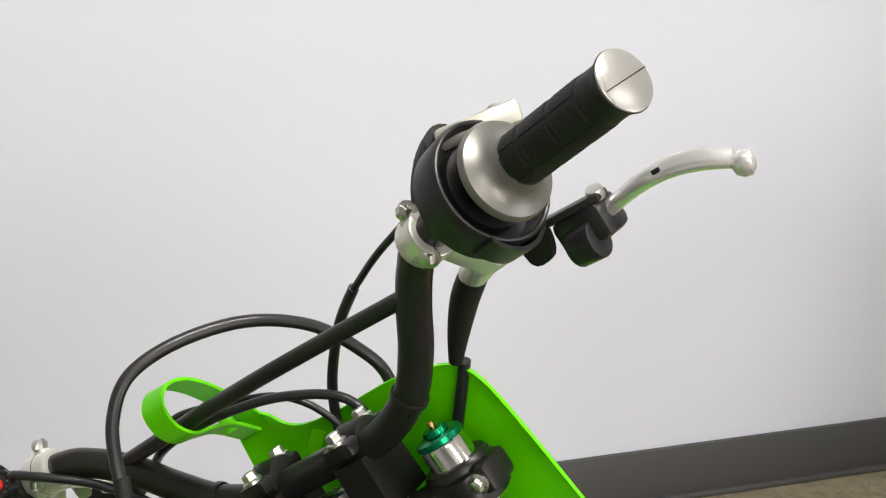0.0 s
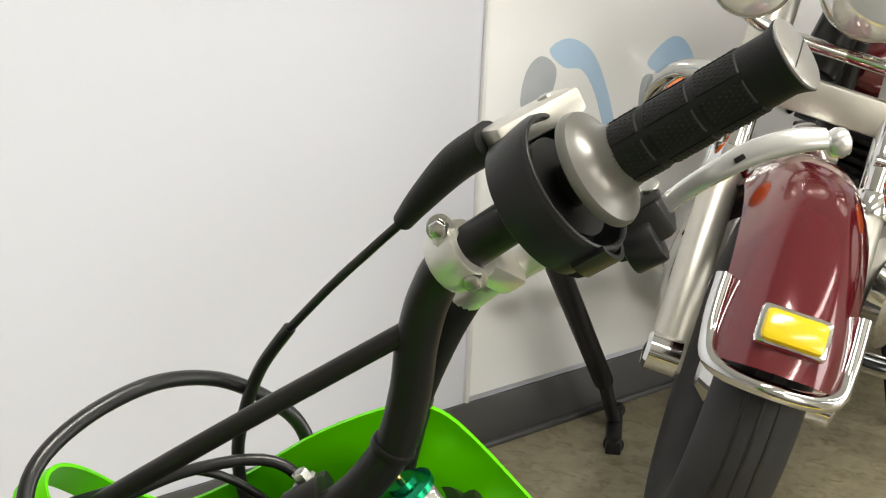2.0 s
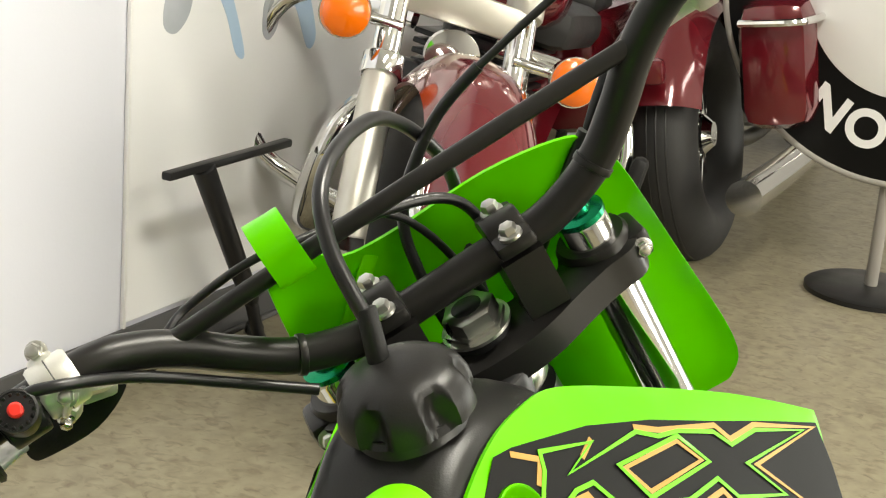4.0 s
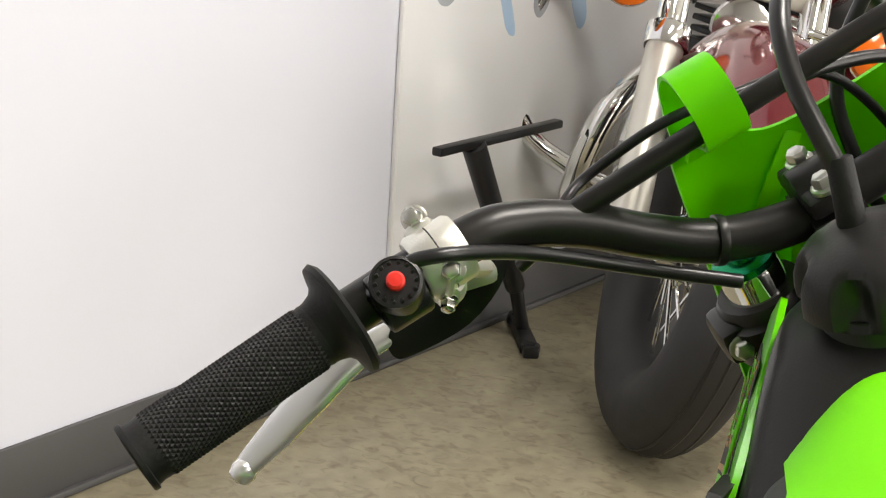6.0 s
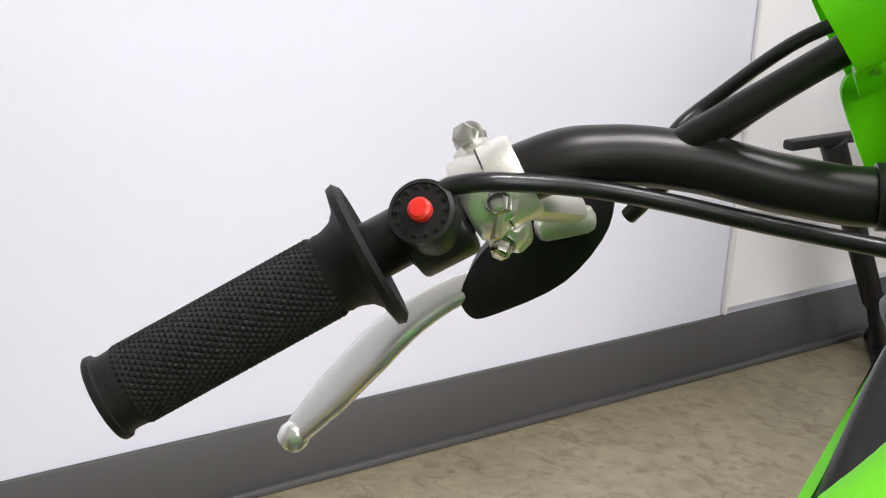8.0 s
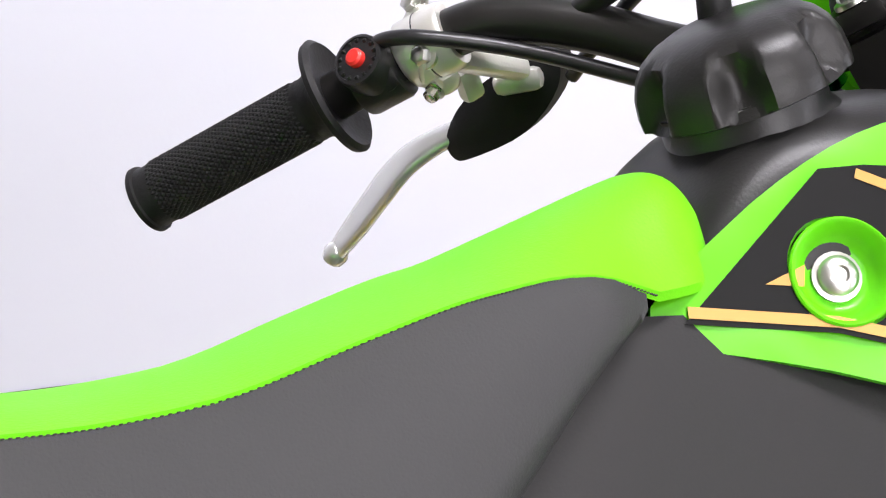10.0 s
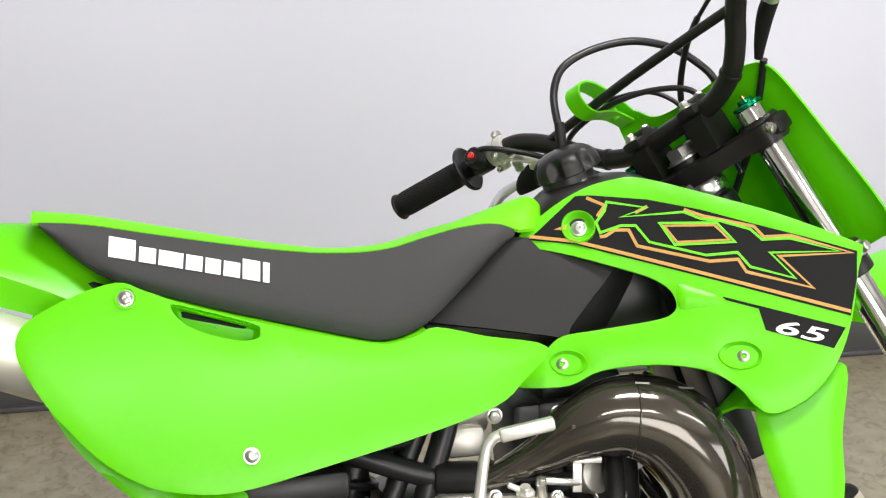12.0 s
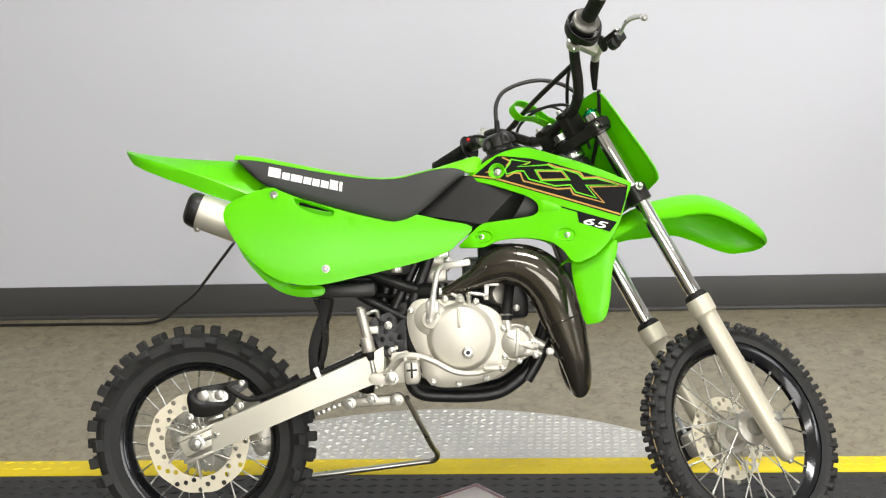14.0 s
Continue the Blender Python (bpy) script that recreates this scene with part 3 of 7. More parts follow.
def stroke(pts, wid):
    """A band of even width along an open line, as an outline."""
    p = np.array(pts, float)
    t = np.gradient(p, axis=0)
    t /= np.linalg.norm(t, axis=1)[:, None]
    n = np.c_[-t[:, 1], t[:, 0]] * wid / 2
    return list(map(tuple, p + n)) + list(map(tuple, (p - n)[::-1]))


def band(pts, wid):
    """A line of even width with mitred corners, as an outline; a line that ends where it begins is closed."""
    p = np.array(pts, float)
    closed = np.allclose(p[0], p[-1])
    left, right = [], []
    m = len(p)
    for i in range(m):
        a = p[i] - p[i - 1] if i else (p[-1] - p[-2] if closed else p[1] - p[0])
        b = p[i + 1] - p[i] if i < m - 1 else (p[1] - p[0] if closed else p[-1] - p[-2])
        a, b = a / np.linalg.norm(a), b / np.linalg.norm(b)
        na, nb = np.array([-a[1], a[0]]), np.array([-b[1], b[0]])
        h = na + nb
        h /= max(0.12, np.linalg.norm(h))
        k = min(1.7, 1 / max(0.3, h @ na)) * wid / 2
        left.append(tuple(p[i] + h * k))
        right.append(tuple(p[i] - h * k))
    if closed:
        # leave a hair's gap where the ends meet
        gap = (p[1] - p[0]) / np.linalg.norm(p[1] - p[0]) * 0.00005
        left[-1], right[-1] = tuple(np.array(left[-1]) - gap), tuple(np.array(right[-1]) - gap)
    return left + right[::-1]


def shroud_graphics(side):
    S = shroud if side < 0 else shroud_left
    fix = (lambda g: g) if side < 0 else mirrored
    def put(name, pts, lift, mat, holes=()):
        part(name, fix(decal(pts, shroud_w, lift, holes=holes)), mat, S)
    put("black_band", [(0.6126, 0.7765), (0.6263, 0.7765), (0.6795, 0.769), (0.7255, 0.7565), (0.7702, 0.7405), (0.8148, 0.7253), (0.8589, 0.7091), (0.8531, 0.6839), (0.8405, 0.6506), (0.7323, 0.6879), (0.6477, 0.716), (0.6046, 0.7305), (0.5624, 0.7372)], 0.0004, DECAL, [ring(0.611, 0.747, 0.0158)])
    put("gold_stripe", band([(0.5641, 0.7402), (0.6051, 0.7335), (0.6483, 0.7195), (0.7329, 0.6914), (0.8414, 0.6544)], 0.0032), 0.0008, GOLD)
    for line in ([(0.6229, 0.7742), (0.639, 0.7658), (0.63, 0.7557)], [(0.678, 0.7625), (0.6657, 0.7570)], [(0.7109, 0.7574), (0.7275, 0.7500), (0.7714, 0.7375), (0.7785, 0.7270), (0.8034, 0.7268), (0.8540, 0.7077), (0.7886, 0.7085), (0.8130, 0.6775), (0.7565, 0.6956), (0.7514, 0.7076), (0.7251, 0.7073), (0.6622, 0.7255), (0.6569, 0.7410), (0.644, 0.7418), (0.6342, 0.7365), (0.6290, 0.7362)]):
        put("gold_shard", band(line, 0.0030), 0.0008, GOLD)
    put("gold_shard", [(0.5879, 0.7457), (0.6005, 0.7500), (0.5985, 0.7440)], 0.0008, GOLD)
    loop = [(0.641, 0.7689), (0.677, 0.7612), (0.6520, 0.7537), (0.7105, 0.7549), (0.7246, 0.7475), (0.7414, 0.7446), (0.7675, 0.7350), (0.7765, 0.7245), (0.8015, 0.7243), (0.8430, 0.7097), (0.7810, 0.7120), (0.7990, 0.6870), (0.7607, 0.7000), (0.7519, 0.7140), (0.7231, 0.7130), (0.6738, 0.7285), (0.664, 0.7447), (0.6505, 0.7455), (0.6301, 0.7399), (0.628, 0.7501), (0.6377, 0.7605), (0.641, 0.7689)]
    put("lime_outline", band(loop, 0.0024), 0.0012, LIME)
    put("lime_outline", band([(0.6863, 0.7455), (0.7383, 0.7428), (0.7517, 0.7236), (0.6967, 0.7242), (0.6863, 0.7455)], 0.0024), 0.0016, LIME)
    put("gold_shard", band([(0.6900, 0.7428), (0.7362, 0.7408), (0.7470, 0.7262), (0.6991, 0.7267), (0.6900, 0.7428)], 0.0024), 0.0012, GOLD)
    put("number_ground", [(0.7301, 0.6743), (0.8337, 0.6402), (0.8195, 0.6222), (0.7631, 0.6416), (0.7606, 0.6613), (0.733, 0.6707)], 0.0004, DECAL)


def number_print(side):
    """The displacement figure, as built-in lettering laid on the shroud."""
    cu = bpy.data.curves.new("figure", "FONT")
    cu.body, cu.size, cu.shear, cu.extrude, cu.offset = "65", 0.026, 0.30, 0.0002, 0.0004
    cu.space_character = 1.05
    tmp = bpy.data.objects.new("figure", cu)
    scene.collection.objects.link(tmp)
    dg = bpy.context.evaluated_depsgraph_get()
    me = bpy.data.meshes.new_from_object(tmp.evaluated_get(dg))
    V = [tuple(v.co) for v in me.vertices]
    F = [tuple(p.vertices) for p in me.polygons]
    bpy.data.objects.remove(tmp)
    pl = side_place(shroud_w)
    out = []
    for a, b, c in V:
        # text runs down along the band
        x, z = 0.7680 + a * 1.62 + b * 0.10, 0.6400 - a * 0.46 + b * 0.70
        p, n = pl(x, z)
        out.append(tuple(np.array(p) + np.array(n) * (0.0009 + c)))
    g = (out, F)
    part("printed_figure", g if side < 0 else mirrored(g), WHITE, shroud if side < 0 else shroud_left, "white printed figure 65", smooth=False)


shroud_left.location = (0, 0.0, -0.008)
for sd in (-1, 1):
    shroud_graphics(sd)
number_print(-1)


def screw(place, x, z, r=0.0065, deep=0.0):
    p, n = place(x, z)
    n = np.array(n)
    p = np.array(p) - n * deep
    return join(lathe(p + n * 0.0005, n, [(0, r), (0.002, r), (0.0032, r * 0.8), (0.0036, r * 0.45), (0.0022, r * 0.40), (0.0020, 0.0)], 20), lathe(p, n, [(-0.003, r * 1.25), (0.0008, r * 1.25), (0.001, r)], 20))


def cup(place, x, z, r, deep):
    """A round recess with a raised lip."""
    p, n = place(x, z)
    p, n = np.array(p), np.array(n)
    return lathe(p, n, [(-deep - 0.002, 0.0), (-deep - 0.002, r * 0.7), (-0.002, r * 1.02), (0.0012, r * 1.04), (0.0018, r), (0.0012, r * 0.93), (-deep * 0.6, r * 0.78), (-deep * 0.95, r * 0.64), (-deep, r * 0.55), (-deep, 0.0)], 36)


for sd in (-1, 1):
    S, C = (shroud, cover) if sd < 0 else (shroud_left, cover_left)
    fx = (lambda g: g) if sd < 0 else mirrored
    ps, pc = side_place(shroud_w), side_place(cover_w)
    part("screw_cup", fx(cup(ps, 0.611, 0.747, 0.0160, 0.0065)), GREEN, S)
    part("screw_cup", fx(dish(ps, 0.581, 0.6215, 0.0168, 0.0111, 0.575, 0.621)), GREEN, S)
    part("screw_cup", fx(dish(ps, 0.7365, 0.6205, 0.0191, 0.0124, 0.739, 0.620)), GREEN, S)
    part("moulded_step", fx(sheet([outline([(0.690, 0.668), (0.697, 0.6645), (0.716, 0.6645), (0.728, 0.6665), (0.7305, 0.671), (0.727, 0.676), (0.710, 0.683), (0.692, 0.688)], 4)], ps, 0.006, 0.003, 0.0022, 0.005, 0.0020)), GREEN, S)
    for x, z, deep in ((0.611, 0.747, 0.0062), (0.575, 0.621, 0.0058), (0.739, 0.620, 0.0058)):
        part("screw", fx(screw(ps, x, z, 0.0062, deep)), STEEL, S, "zinc button-head screw")
    part("screw_cup", fx(lathe(np.array(pc(0.173, 0.718)[0]), np.array(pc(0.173, 0.718)[1]), [(-0.002, 0.0105), (0.0012, 0.0105), (0.0014, 0.0095), (0.0006, 0.0085), (0.0006, 0.0)], 28)), GREEN, C)
    for x, z in ((0.173, 0.718), (0.273, 0.5715)):
        part("screw", fx(screw(pc, x, z, 0.0062)), STEEL, C, "zinc button-head screw")

# seat: dark sides and a lime top strip, lofted along its length
LOW_EDGE = cr([(0.098, 0.788), (0.15, 0.739), (0.231, 0.707), (0.314, 0.681), (0.388, 0.660), (0.413, 0.657), (0.438, 0.663), (0.461, 0.676), (0.509, 0.714), (0.546, 0.742), (0.556, 0.747)], 5)
CROWN = cr([(0.092, 0.801), (0.142, 0.7935), (0.212, 0.7775), (0.285, 0.7600), (0.35, 0.7465), (0.38, 0.7427), (0.405, 0.7416), (0.437, 0.7445), (0.474, 0.7530), (0.508, 0.7635), (0.55, 0.7745), (0.566, 0.7785), (0.576, 0.7770), (0.584, 0.768), (0.589, 0.753)], 5)


def at_x(curve, x):
    return float(np.interp(x, curve[:, 0], curve[:, 1]))


def seat_side(half, sign):
    secs = []
    for x in list(np.linspace(0.1, 0.545, 56)) + [0.548]:
        xe = min(x, 0.551)
        zt, zl = at_x(TOP_EDGE, xe), at_x(LOW_EDGE, xe)
        if x > 0.545:
            zl = zt - 0.006
            zt = min(zt, at_x(CROWN, x) - 0.0025)
        if sign > 0:
            zt -= 0.004
        tuck = math.sqrt(max(0.004, 1 - max(0.0, (x - 0.548) / 0.052) ** 2))
        shift = -sign * 0.0175
        s = []
        for k in range(9):
            u = k / 8
            z = zt + (zl - zt) * u
            bulge = 0.005 * math.sin(math.pi * u) - (0.006 * max(0, (u - 0.8) / 0.2) ** 2)
            s.append((x, sign * (half(xe, min(z, at_x(TOP_EDGE, xe))) + (bulge if x < 0.54 else 0.0) - shift) * tuck + sign * shift, z))
        inner = sign * ((half(xe, at_x(TOP_EDGE, xe)) - 0.030 - shift) * tuck + shift)
        s += [(x, inner, zl + 0.004), (x, inner, zt - 0.004)]
        secs.append(s)
    return loft(secs)


def seat_top():
    secs = []
    for x in list(np.linspace(0.093, 0.56, 64)) + list(np.linspace(0.563, 0.5888, 16)):
        xe = min(x, 0.552)
        zt, zc = at_x(TOP_EDGE, xe), at_x(CROWN, x)
        near, far = seat_w(xe, zt) + 0.0007, seat_far(xe, zt) + 0.0014
        if x < 0.55:
            zc = max(zc, zt + 0.0022)
        mid, w = (far - near) / 2, (far + near) / 2
        if x > 0.548:
            k = (x - 0.548) / 0.041
            w *= math.sqrt(max(0.004, 1 - k * k))
            zt = min(zt, zc - 0.002)
        s = []
        for k in range(25):
            a = k / 24 * 2 - 1
            s.append((x, mid + w * a, zt + (zc - zt) * (1 - abs(a) ** 2.3)))
        low = [(x, mid + (q[1] - mid) * 0.97, q[2] - 0.003) for q in reversed(s)]
        secs.append(s + low)
    return loft(secs)


def panel_flange():
    """Folded top edge of the side panel, on which the seat rests."""
    secs = []
    for x in np.linspace(0.165, 0.447, 44):
        z = at_x(LOW_EDGE, x) - 0.002
        y = -cover_w(x, z) + 0.0015
        secs.append([(x, y, z - 0.003), (x, y + 0.004, z - 0.0005), (x, -0.060, z + 0.001), (x, -0.060, z - 0.003)])
    return loft(secs)


part("panel_flange", panel_flange(), GREEN, cover)
part("panel_flange", mirrored(panel_flange()), GREEN, cover_left)
seat = part("seat", seat_top(), GREEN_SEAT, bike, "seat with lime green top strip and dark grey vinyl sides")
for g in (seat_side(seat_w, -1), seat_side(seat_far, 1)):
    part("seat_side", g, SEAT, seat, "dark grey grained vinyl seat side")


def seat_stitch():
    out = []
    L = [(x, z) for x, z in TOP_EDGE]
    for i in range(0, len(L) - 1):
        for u in (0.0, 0.33, 0.66):
            x, z = L[i][0] + (L[i + 1][0] - L[i][0]) * u, L[i][1] + (L[i + 1][1] - L[i][1]) * u
            y = -(seat_w(x, z) + 0.0004)
            out.append(rbox((x, y, z - 0.0012), (0.0011, 0.0006, 0.0005), 0.0002, seg=1))
    return join(*out)


part("seam_stitching", seat_stitch(), BLACK, seat)
# printed maker's mark on the seat side, as plain white blocks
blocks = [(0.0, 0.024, 1.35), (0.027, 0.015, 1.0), (0.0445, 0.022, 1.0), (0.069, 0.015, 1.0), (0.0865, 0.014, 1.0), (0.103, 0.015, 1.0), (0.1205, 0.016, 1.35), (0.139, 0.006, 1.35)]
for sd in (-1, 1):
    for a, wd, h in blocks:
        x0, x1 = 0.1600 + a, 0.1600 + a + wd
        zb = lambda x: 0.7545 - (x - 0.1635) * 0.252
        q = [(x0, zb(x0)), (x1, zb(x1)), (x1 + 0.002, zb(x1) + 0.0135 * h), (x0 + 0.002, zb(x0) + 0.0135 * h)]
        g = decal(q, lambda x, z: seat_w(x, z) + 0.005 * math.sin(math.pi * min(1, max(0, (at_x(TOP_EDGE, x) - z) / (at_x(TOP_EDGE, x) - at_x(LOW_EDGE, x))))), 0.0012)
        part("printed_block", g if sd < 0 else mirrored(g), WHITE, seat)

# tank
def plate_w(x, z):
    return 0.046 + 0.1267 * (x - 0.54) + 0.36 * (0.742 - z)


def tank():
    secs = []
    for x, w, zt, zb, p in ((0.455, 0.066, 0.679, 0.64, 4), (0.48, 0.070, 0.70, 0.635, 4), (0.53, 0.074, 0.722, 0.625, 3.4), (0.565, 0.080, 0.752, 0.62, 3.0), (0.595, 0.090, 0.782, 0.62, 2.8), (0.625, 0.104, 0.794, 0.62, 2.7), (0.66, 0.103, 0.796, 0.62, 2.5), (0.69, 0.098, 0.792, 0.63, 2.6), (0.72, 0.09, 0.772, 0.64, 2.6), (0.76, 0.08, 0.745, 0.66, 2.6)):
        zm, h = (zt + zb) / 2, (zt - zb) / 2
        s = []
        for k in range(40):
            a = 2 * math.pi * k / 40
            c, d = math.cos(a), math.sin(a)
            y = w * math.copysign(abs(c) ** (2 / p), c)
            z = zm + h * math.copysign(abs(d) ** (2 / p), d)
            y *= (1 - 0.24 * max(0, d) ** 2) * 0.9
            if x < 0.70:
                lim = (max(0.034, plate_w(x, z) - 0.010) if x < 0.60 else 0.048) + 0.9 * max(0.0, z - 0.722)
                y = y / (1 + (abs(y) / lim) ** 6) ** (1 / 6)
            if x > 0.54:
                lim = max(0.03, shroud_w(x, z) - 0.006)
                y = y / (1 + (abs(y) / lim) ** 8) ** (1 / 8)
            s.append((x, y, z))
        secs.append(s)
    S = np.array(secs)
    fine = [cr(S[:, k], 4) for k in range(40)]
    return loft([[fine[k][i] for k in range(40)] for i in range(len(fine[0]))])


part("fuel_tank", tank(), TANK, bike, "black plastic fuel tank between the shrouds")
def bevel_w(x, z):
    """Falls away from the front crease of the side plate into the hollow."""
    return plate_w(x, z) - 1.0 * max(0.0, 0.7071 * (x - 0.641) - 0.7071 * (z - 0.703))


both("tank_side_plate", lambda: join(
    sheet([cr([(0.541, 0.742), (0.495, 0.710), (0.450, 0.678), (0.452, 0.668), (0.52, 0.656), (0.586, 0.643)], 1).tolist() + [(0.591, 0.653), (0.6160, 0.678), (0.641, 0.703), (0.642, 0.712), (0.60, 0.728), (0.565, 0.740)]], side_place(plate_w), 0.02, 0.006, 0.0015, 0.004),
    sheet([[(0.586, 0.6425), (0.591, 0.6528), (0.6160, 0.6778), (0.641, 0.7028), (0.642, 0.712), (0.668, 0.704), (0.664, 0.690), (0.648, 0.664), (0.634, 0.646)]], side_place(bevel_w), 0.02, 0.005, 0.0004, 0.003)), TANK_SIDE)
both("airbox_side", lambda: sheet([outline([(0.61, 0.640), (0.640, 0.712), (0.695, 0.70), (0.71, 0.655), (0.66, 0.635)], 3)], side_place(lambda x, z: 0.052), 0.02, 0.003), BLACK)
cap_axis = (-0.34, 0.0, 1.0)

def fluted_cap(p, d, profile, lobes, seg=140):
    """A screw cap with deep finger flutes; profile: height, radius, depth of the flutes."""
    u, v, d = basis(d)
    p = np.array(p, float)
    V, F = [], []
    for h, r, deep in profile:
        for i in range(seg):
            a = 2 * math.pi * i / seg
            c = 0.5 - 0.5 * math.cos(lobes * a + 0.6)
            q = r - deep * max(0.0, (c - 0.52) / 0.48) ** 0.8
            V.append(tuple(p + d * h + q * (math.cos(a) * u + math.sin(a) * v)))
    for k in range(len(profile) - 1):
        for i in range(seg):
            j = (i + 1) % seg
            F.append((k * seg + i, k * seg + j, (k + 1) * seg + j, (k + 1) * seg + i))
    F.append(tuple(range((len(profile) - 1) * seg, len(profile) * seg)))
    return V, F


cap = part("fuel_cap", fluted_cap((0.620, -0.004, 0.7985), cap_axis, [(0.002, 0.0300, 0.0), (-0.001, 0.0325, 0.0), (0, 0.0350, 0.004), (0.004, 0.0352, 0.0078), (0.010, 0.0344, 0.0092), (0.0155, 0.0322, 0.0062), (0.0195, 0.0290, 0.0018), (0.0225, 0.0245, 0.0), (0.0250, 0.0180, 0.0), (0.0262, 0.0100, 0.0), (0.0265, 0.002, 0.0)], 6), TANK, bike, "black screw-on fuel cap with deep finger flutes", angle=50)
part("cap_seal", lathe((0.6225, -0.004, 0.782), cap_axis, [(0, 0.031), (0.004, 0.0305), (0.006, 0.029), (0.008, 0.0275), (0.019, 0.0275)], 48), BLACK, cap)
part("vent_nipple", rod((0.617, 0.006, 0.820), (0.6165, 0.009, 0.850), 0.0058, 0.0052), RUBBER, cap)
part("vent_hose", tube([(0.6175, 0.007, 0.838), (0.6150, 0.014, 0.857), (0.6170, 0.024, 0.882), (0.630, 0.031, 0.906), (0.662, 0.035, 0.922), (0.706, 0.037, 0.929), (0.748, 0.040, 0.921), (0.778, 0.036, 0.902), (0.796, 0.034, 0.880), (0.80, 0.032, 0.84), (0.79, 0.02, 0.80)], 0.0042, 12), CABLE, bike, "black fuel vent hose looped into the steering stem")

# ---- engine and exhaust ----
engine = part("engine", join(
    rbox((0.515, 0.0, 0.42), (0.20, 0.20, 0.13), 0.02), rbox((0.585, 0.0, 0.525), (0.10, 0.11, 0.10), 0.01), rbox((0.43, -0.02, 0.455), (0.06, 0.14, 0.09), 0.015)), FRAMEPAINT, bike, "compact two-stroke engine with silver covers")
CASE = [(0.424, 0.468), (0.436, 0.496), (0.462, 0.503), (0.511, 0.497), (0.56, 0.492), (0.600, 0.472), (0.622, 0.432), (0.625, 0.395), (0.612, 0.358), (0.575, 0.338), (0.52, 0.328), (0.473, 0.332), (0.452, 0.355), (0.443, 0.392), (0.428, 0.43)]
part("clutch_side_case", sheet([outline(CASE, 4)], lambda a, b: ((a, -0.118, b), (0, -1, 0)), 0.014, 0.022, 0.006, 0.009), ALU_PAINT, engine, "silver painted engine side case")
part("clutch_cover", lathe((0.529, -0.112, 0.426), (0, -1, 0), [(0, 0.068), (0.008, 0.0675), (0.013, 0.063), (0.020, 0.0615), (0.026, 0.0585), (0.0285, 0.054), (0.0295, 0.0)], 56), ALU_PAINT, engine, "round silver clutch cover")
part("cover_rib", rbox((0.526, -0.1425, 0.465), (0.006, 0.003, 0.036), 0.0014), ALU_PAINT, engine)
part("filler_plug", join(lathe((0.541, -0.141, 0.398), (0, -1, 0), [(0, 0.012), (0.003, 0.012), (0.004, 0.010)], 24), lathe((0.541, -0.1452, 0.398), (0, -1, 0), [(0, 0.0075), (0.0008, 0.007), (0.0009, 0.0)], 20)), STEEL, engine)
part("plug_recess", lathe((0.541, -0.1462, 0.398), (0, -1, 0), [(0, 0.0045), (0.0004, 0.0)], 12), BLACK, engine)
part("kick_boss", lathe((0.472, -0.112, 0.465), (0, -1, 0), [(0, 0.034), (0.012, 0.033), (0.016, 0.029), (0.020, 0.020), (0.027, 0.018), (0.029, 0.0)], 36), ALU_PAINT, engine)
part("water_pump", join(lathe((0.634, -0.100, 0.411), (0, -1, 0), [(0, 0.034), (0.010, 0.034), (0.014, 0.030), (0.022, 0.026), (0.027, 0.014), (0.028, 0.0)], 32), rod((0.634, -0.115, 0.411), (0.678, -0.112, 0.402), 0.014, 0.011), rod((0.622, -0.112, 0.425), (0.618, -0.112, 0.458), 0.009), rbox((0.655, -0.112, 0.395), (0.03, 0.02, 0.022), 0.006)), ALU, engine, "cast silver water pump cover")
part("pump_rib", join(along((0.618, -0.126, 0.428), (0.668, -0.122, 0.398), 0.006, 0.007, 0.002), along((0.640, -0.127, 0.440), (0.634, -0.127, 0.384), 0.006, 0.006, 0.002), torus((0.634, -0.113, 0.411), (0, 1, 0), 0.0345, 0.003, 36, 8)), ALU, engine)
part("pump_outlet", join(rod((0.668, -0.112, 0.414), (0.690, -0.112, 0.402), 0.0085), rod((0.660, -0.112, 0.398), (0.684, -0.112, 0.386), 0.008)), ALU, engine)
part("hose_clamp", torus((0.6185, -0.111, 0.466), (0.05, 0.1, 1), 0.0108, 0.0018, 24, 8), STEEL, engine)
part("cable_bracket", join(along((0.578, -0.118, 0.528), (0.606, -0.118, 0.526), 0.006, 0.006, 0.001), along((0.582, -0.118, 0.528), (0.580, -0.118, 0.497), 0.004, 0.009, 0.001)), CASTBRIGHT, engine)
part("oil_filler_tab", join(lathe((0.529, -0.118, 0.498), (0, -0.4, 1), [(0, 0.009), (0.006, 0.009), (0.008, 0.006), (0.012, 0.005)], 18), along((0.512, -0.120, 0.512), (0.530, -0.120, 0.503), 0.005, 0.006, 0.002)), CASTBRIGHT, engine)
for x, z in ((0.612, 0.44), (0.657, 0.438), (0.668, 0.412), (0.612, 0.385), (0.640, 0.375), (0.672, 0.385)):
    part("cover_bolt", hexbolt((x, -0.118, z), (0, -1, 0), 0.0045, 0.006), STEEL, engine)
for x, z in ((0.470, 0.340), (0.520, 0.334), (0.575, 0.344), (0.607, 0.362), (0.432, 0.482), (0.500, 0.502), (0.560, 0.495)):
    part("case_bolt", hexbolt((x, -0.118, z), (0, -1, 0), 0.0048, 0.006), STEEL, engine)
part("cylinder", rbox((0.612, 0.0, 0.515), (0.105, 0.118, 0.125), 0.012), FRAMEPAINT, engine)
part("cylinder_head", rbox((0.610, 0.0, 0.585), (0.085, 0.10, 0.03), 0.008), FRAMEPAINT, engine)
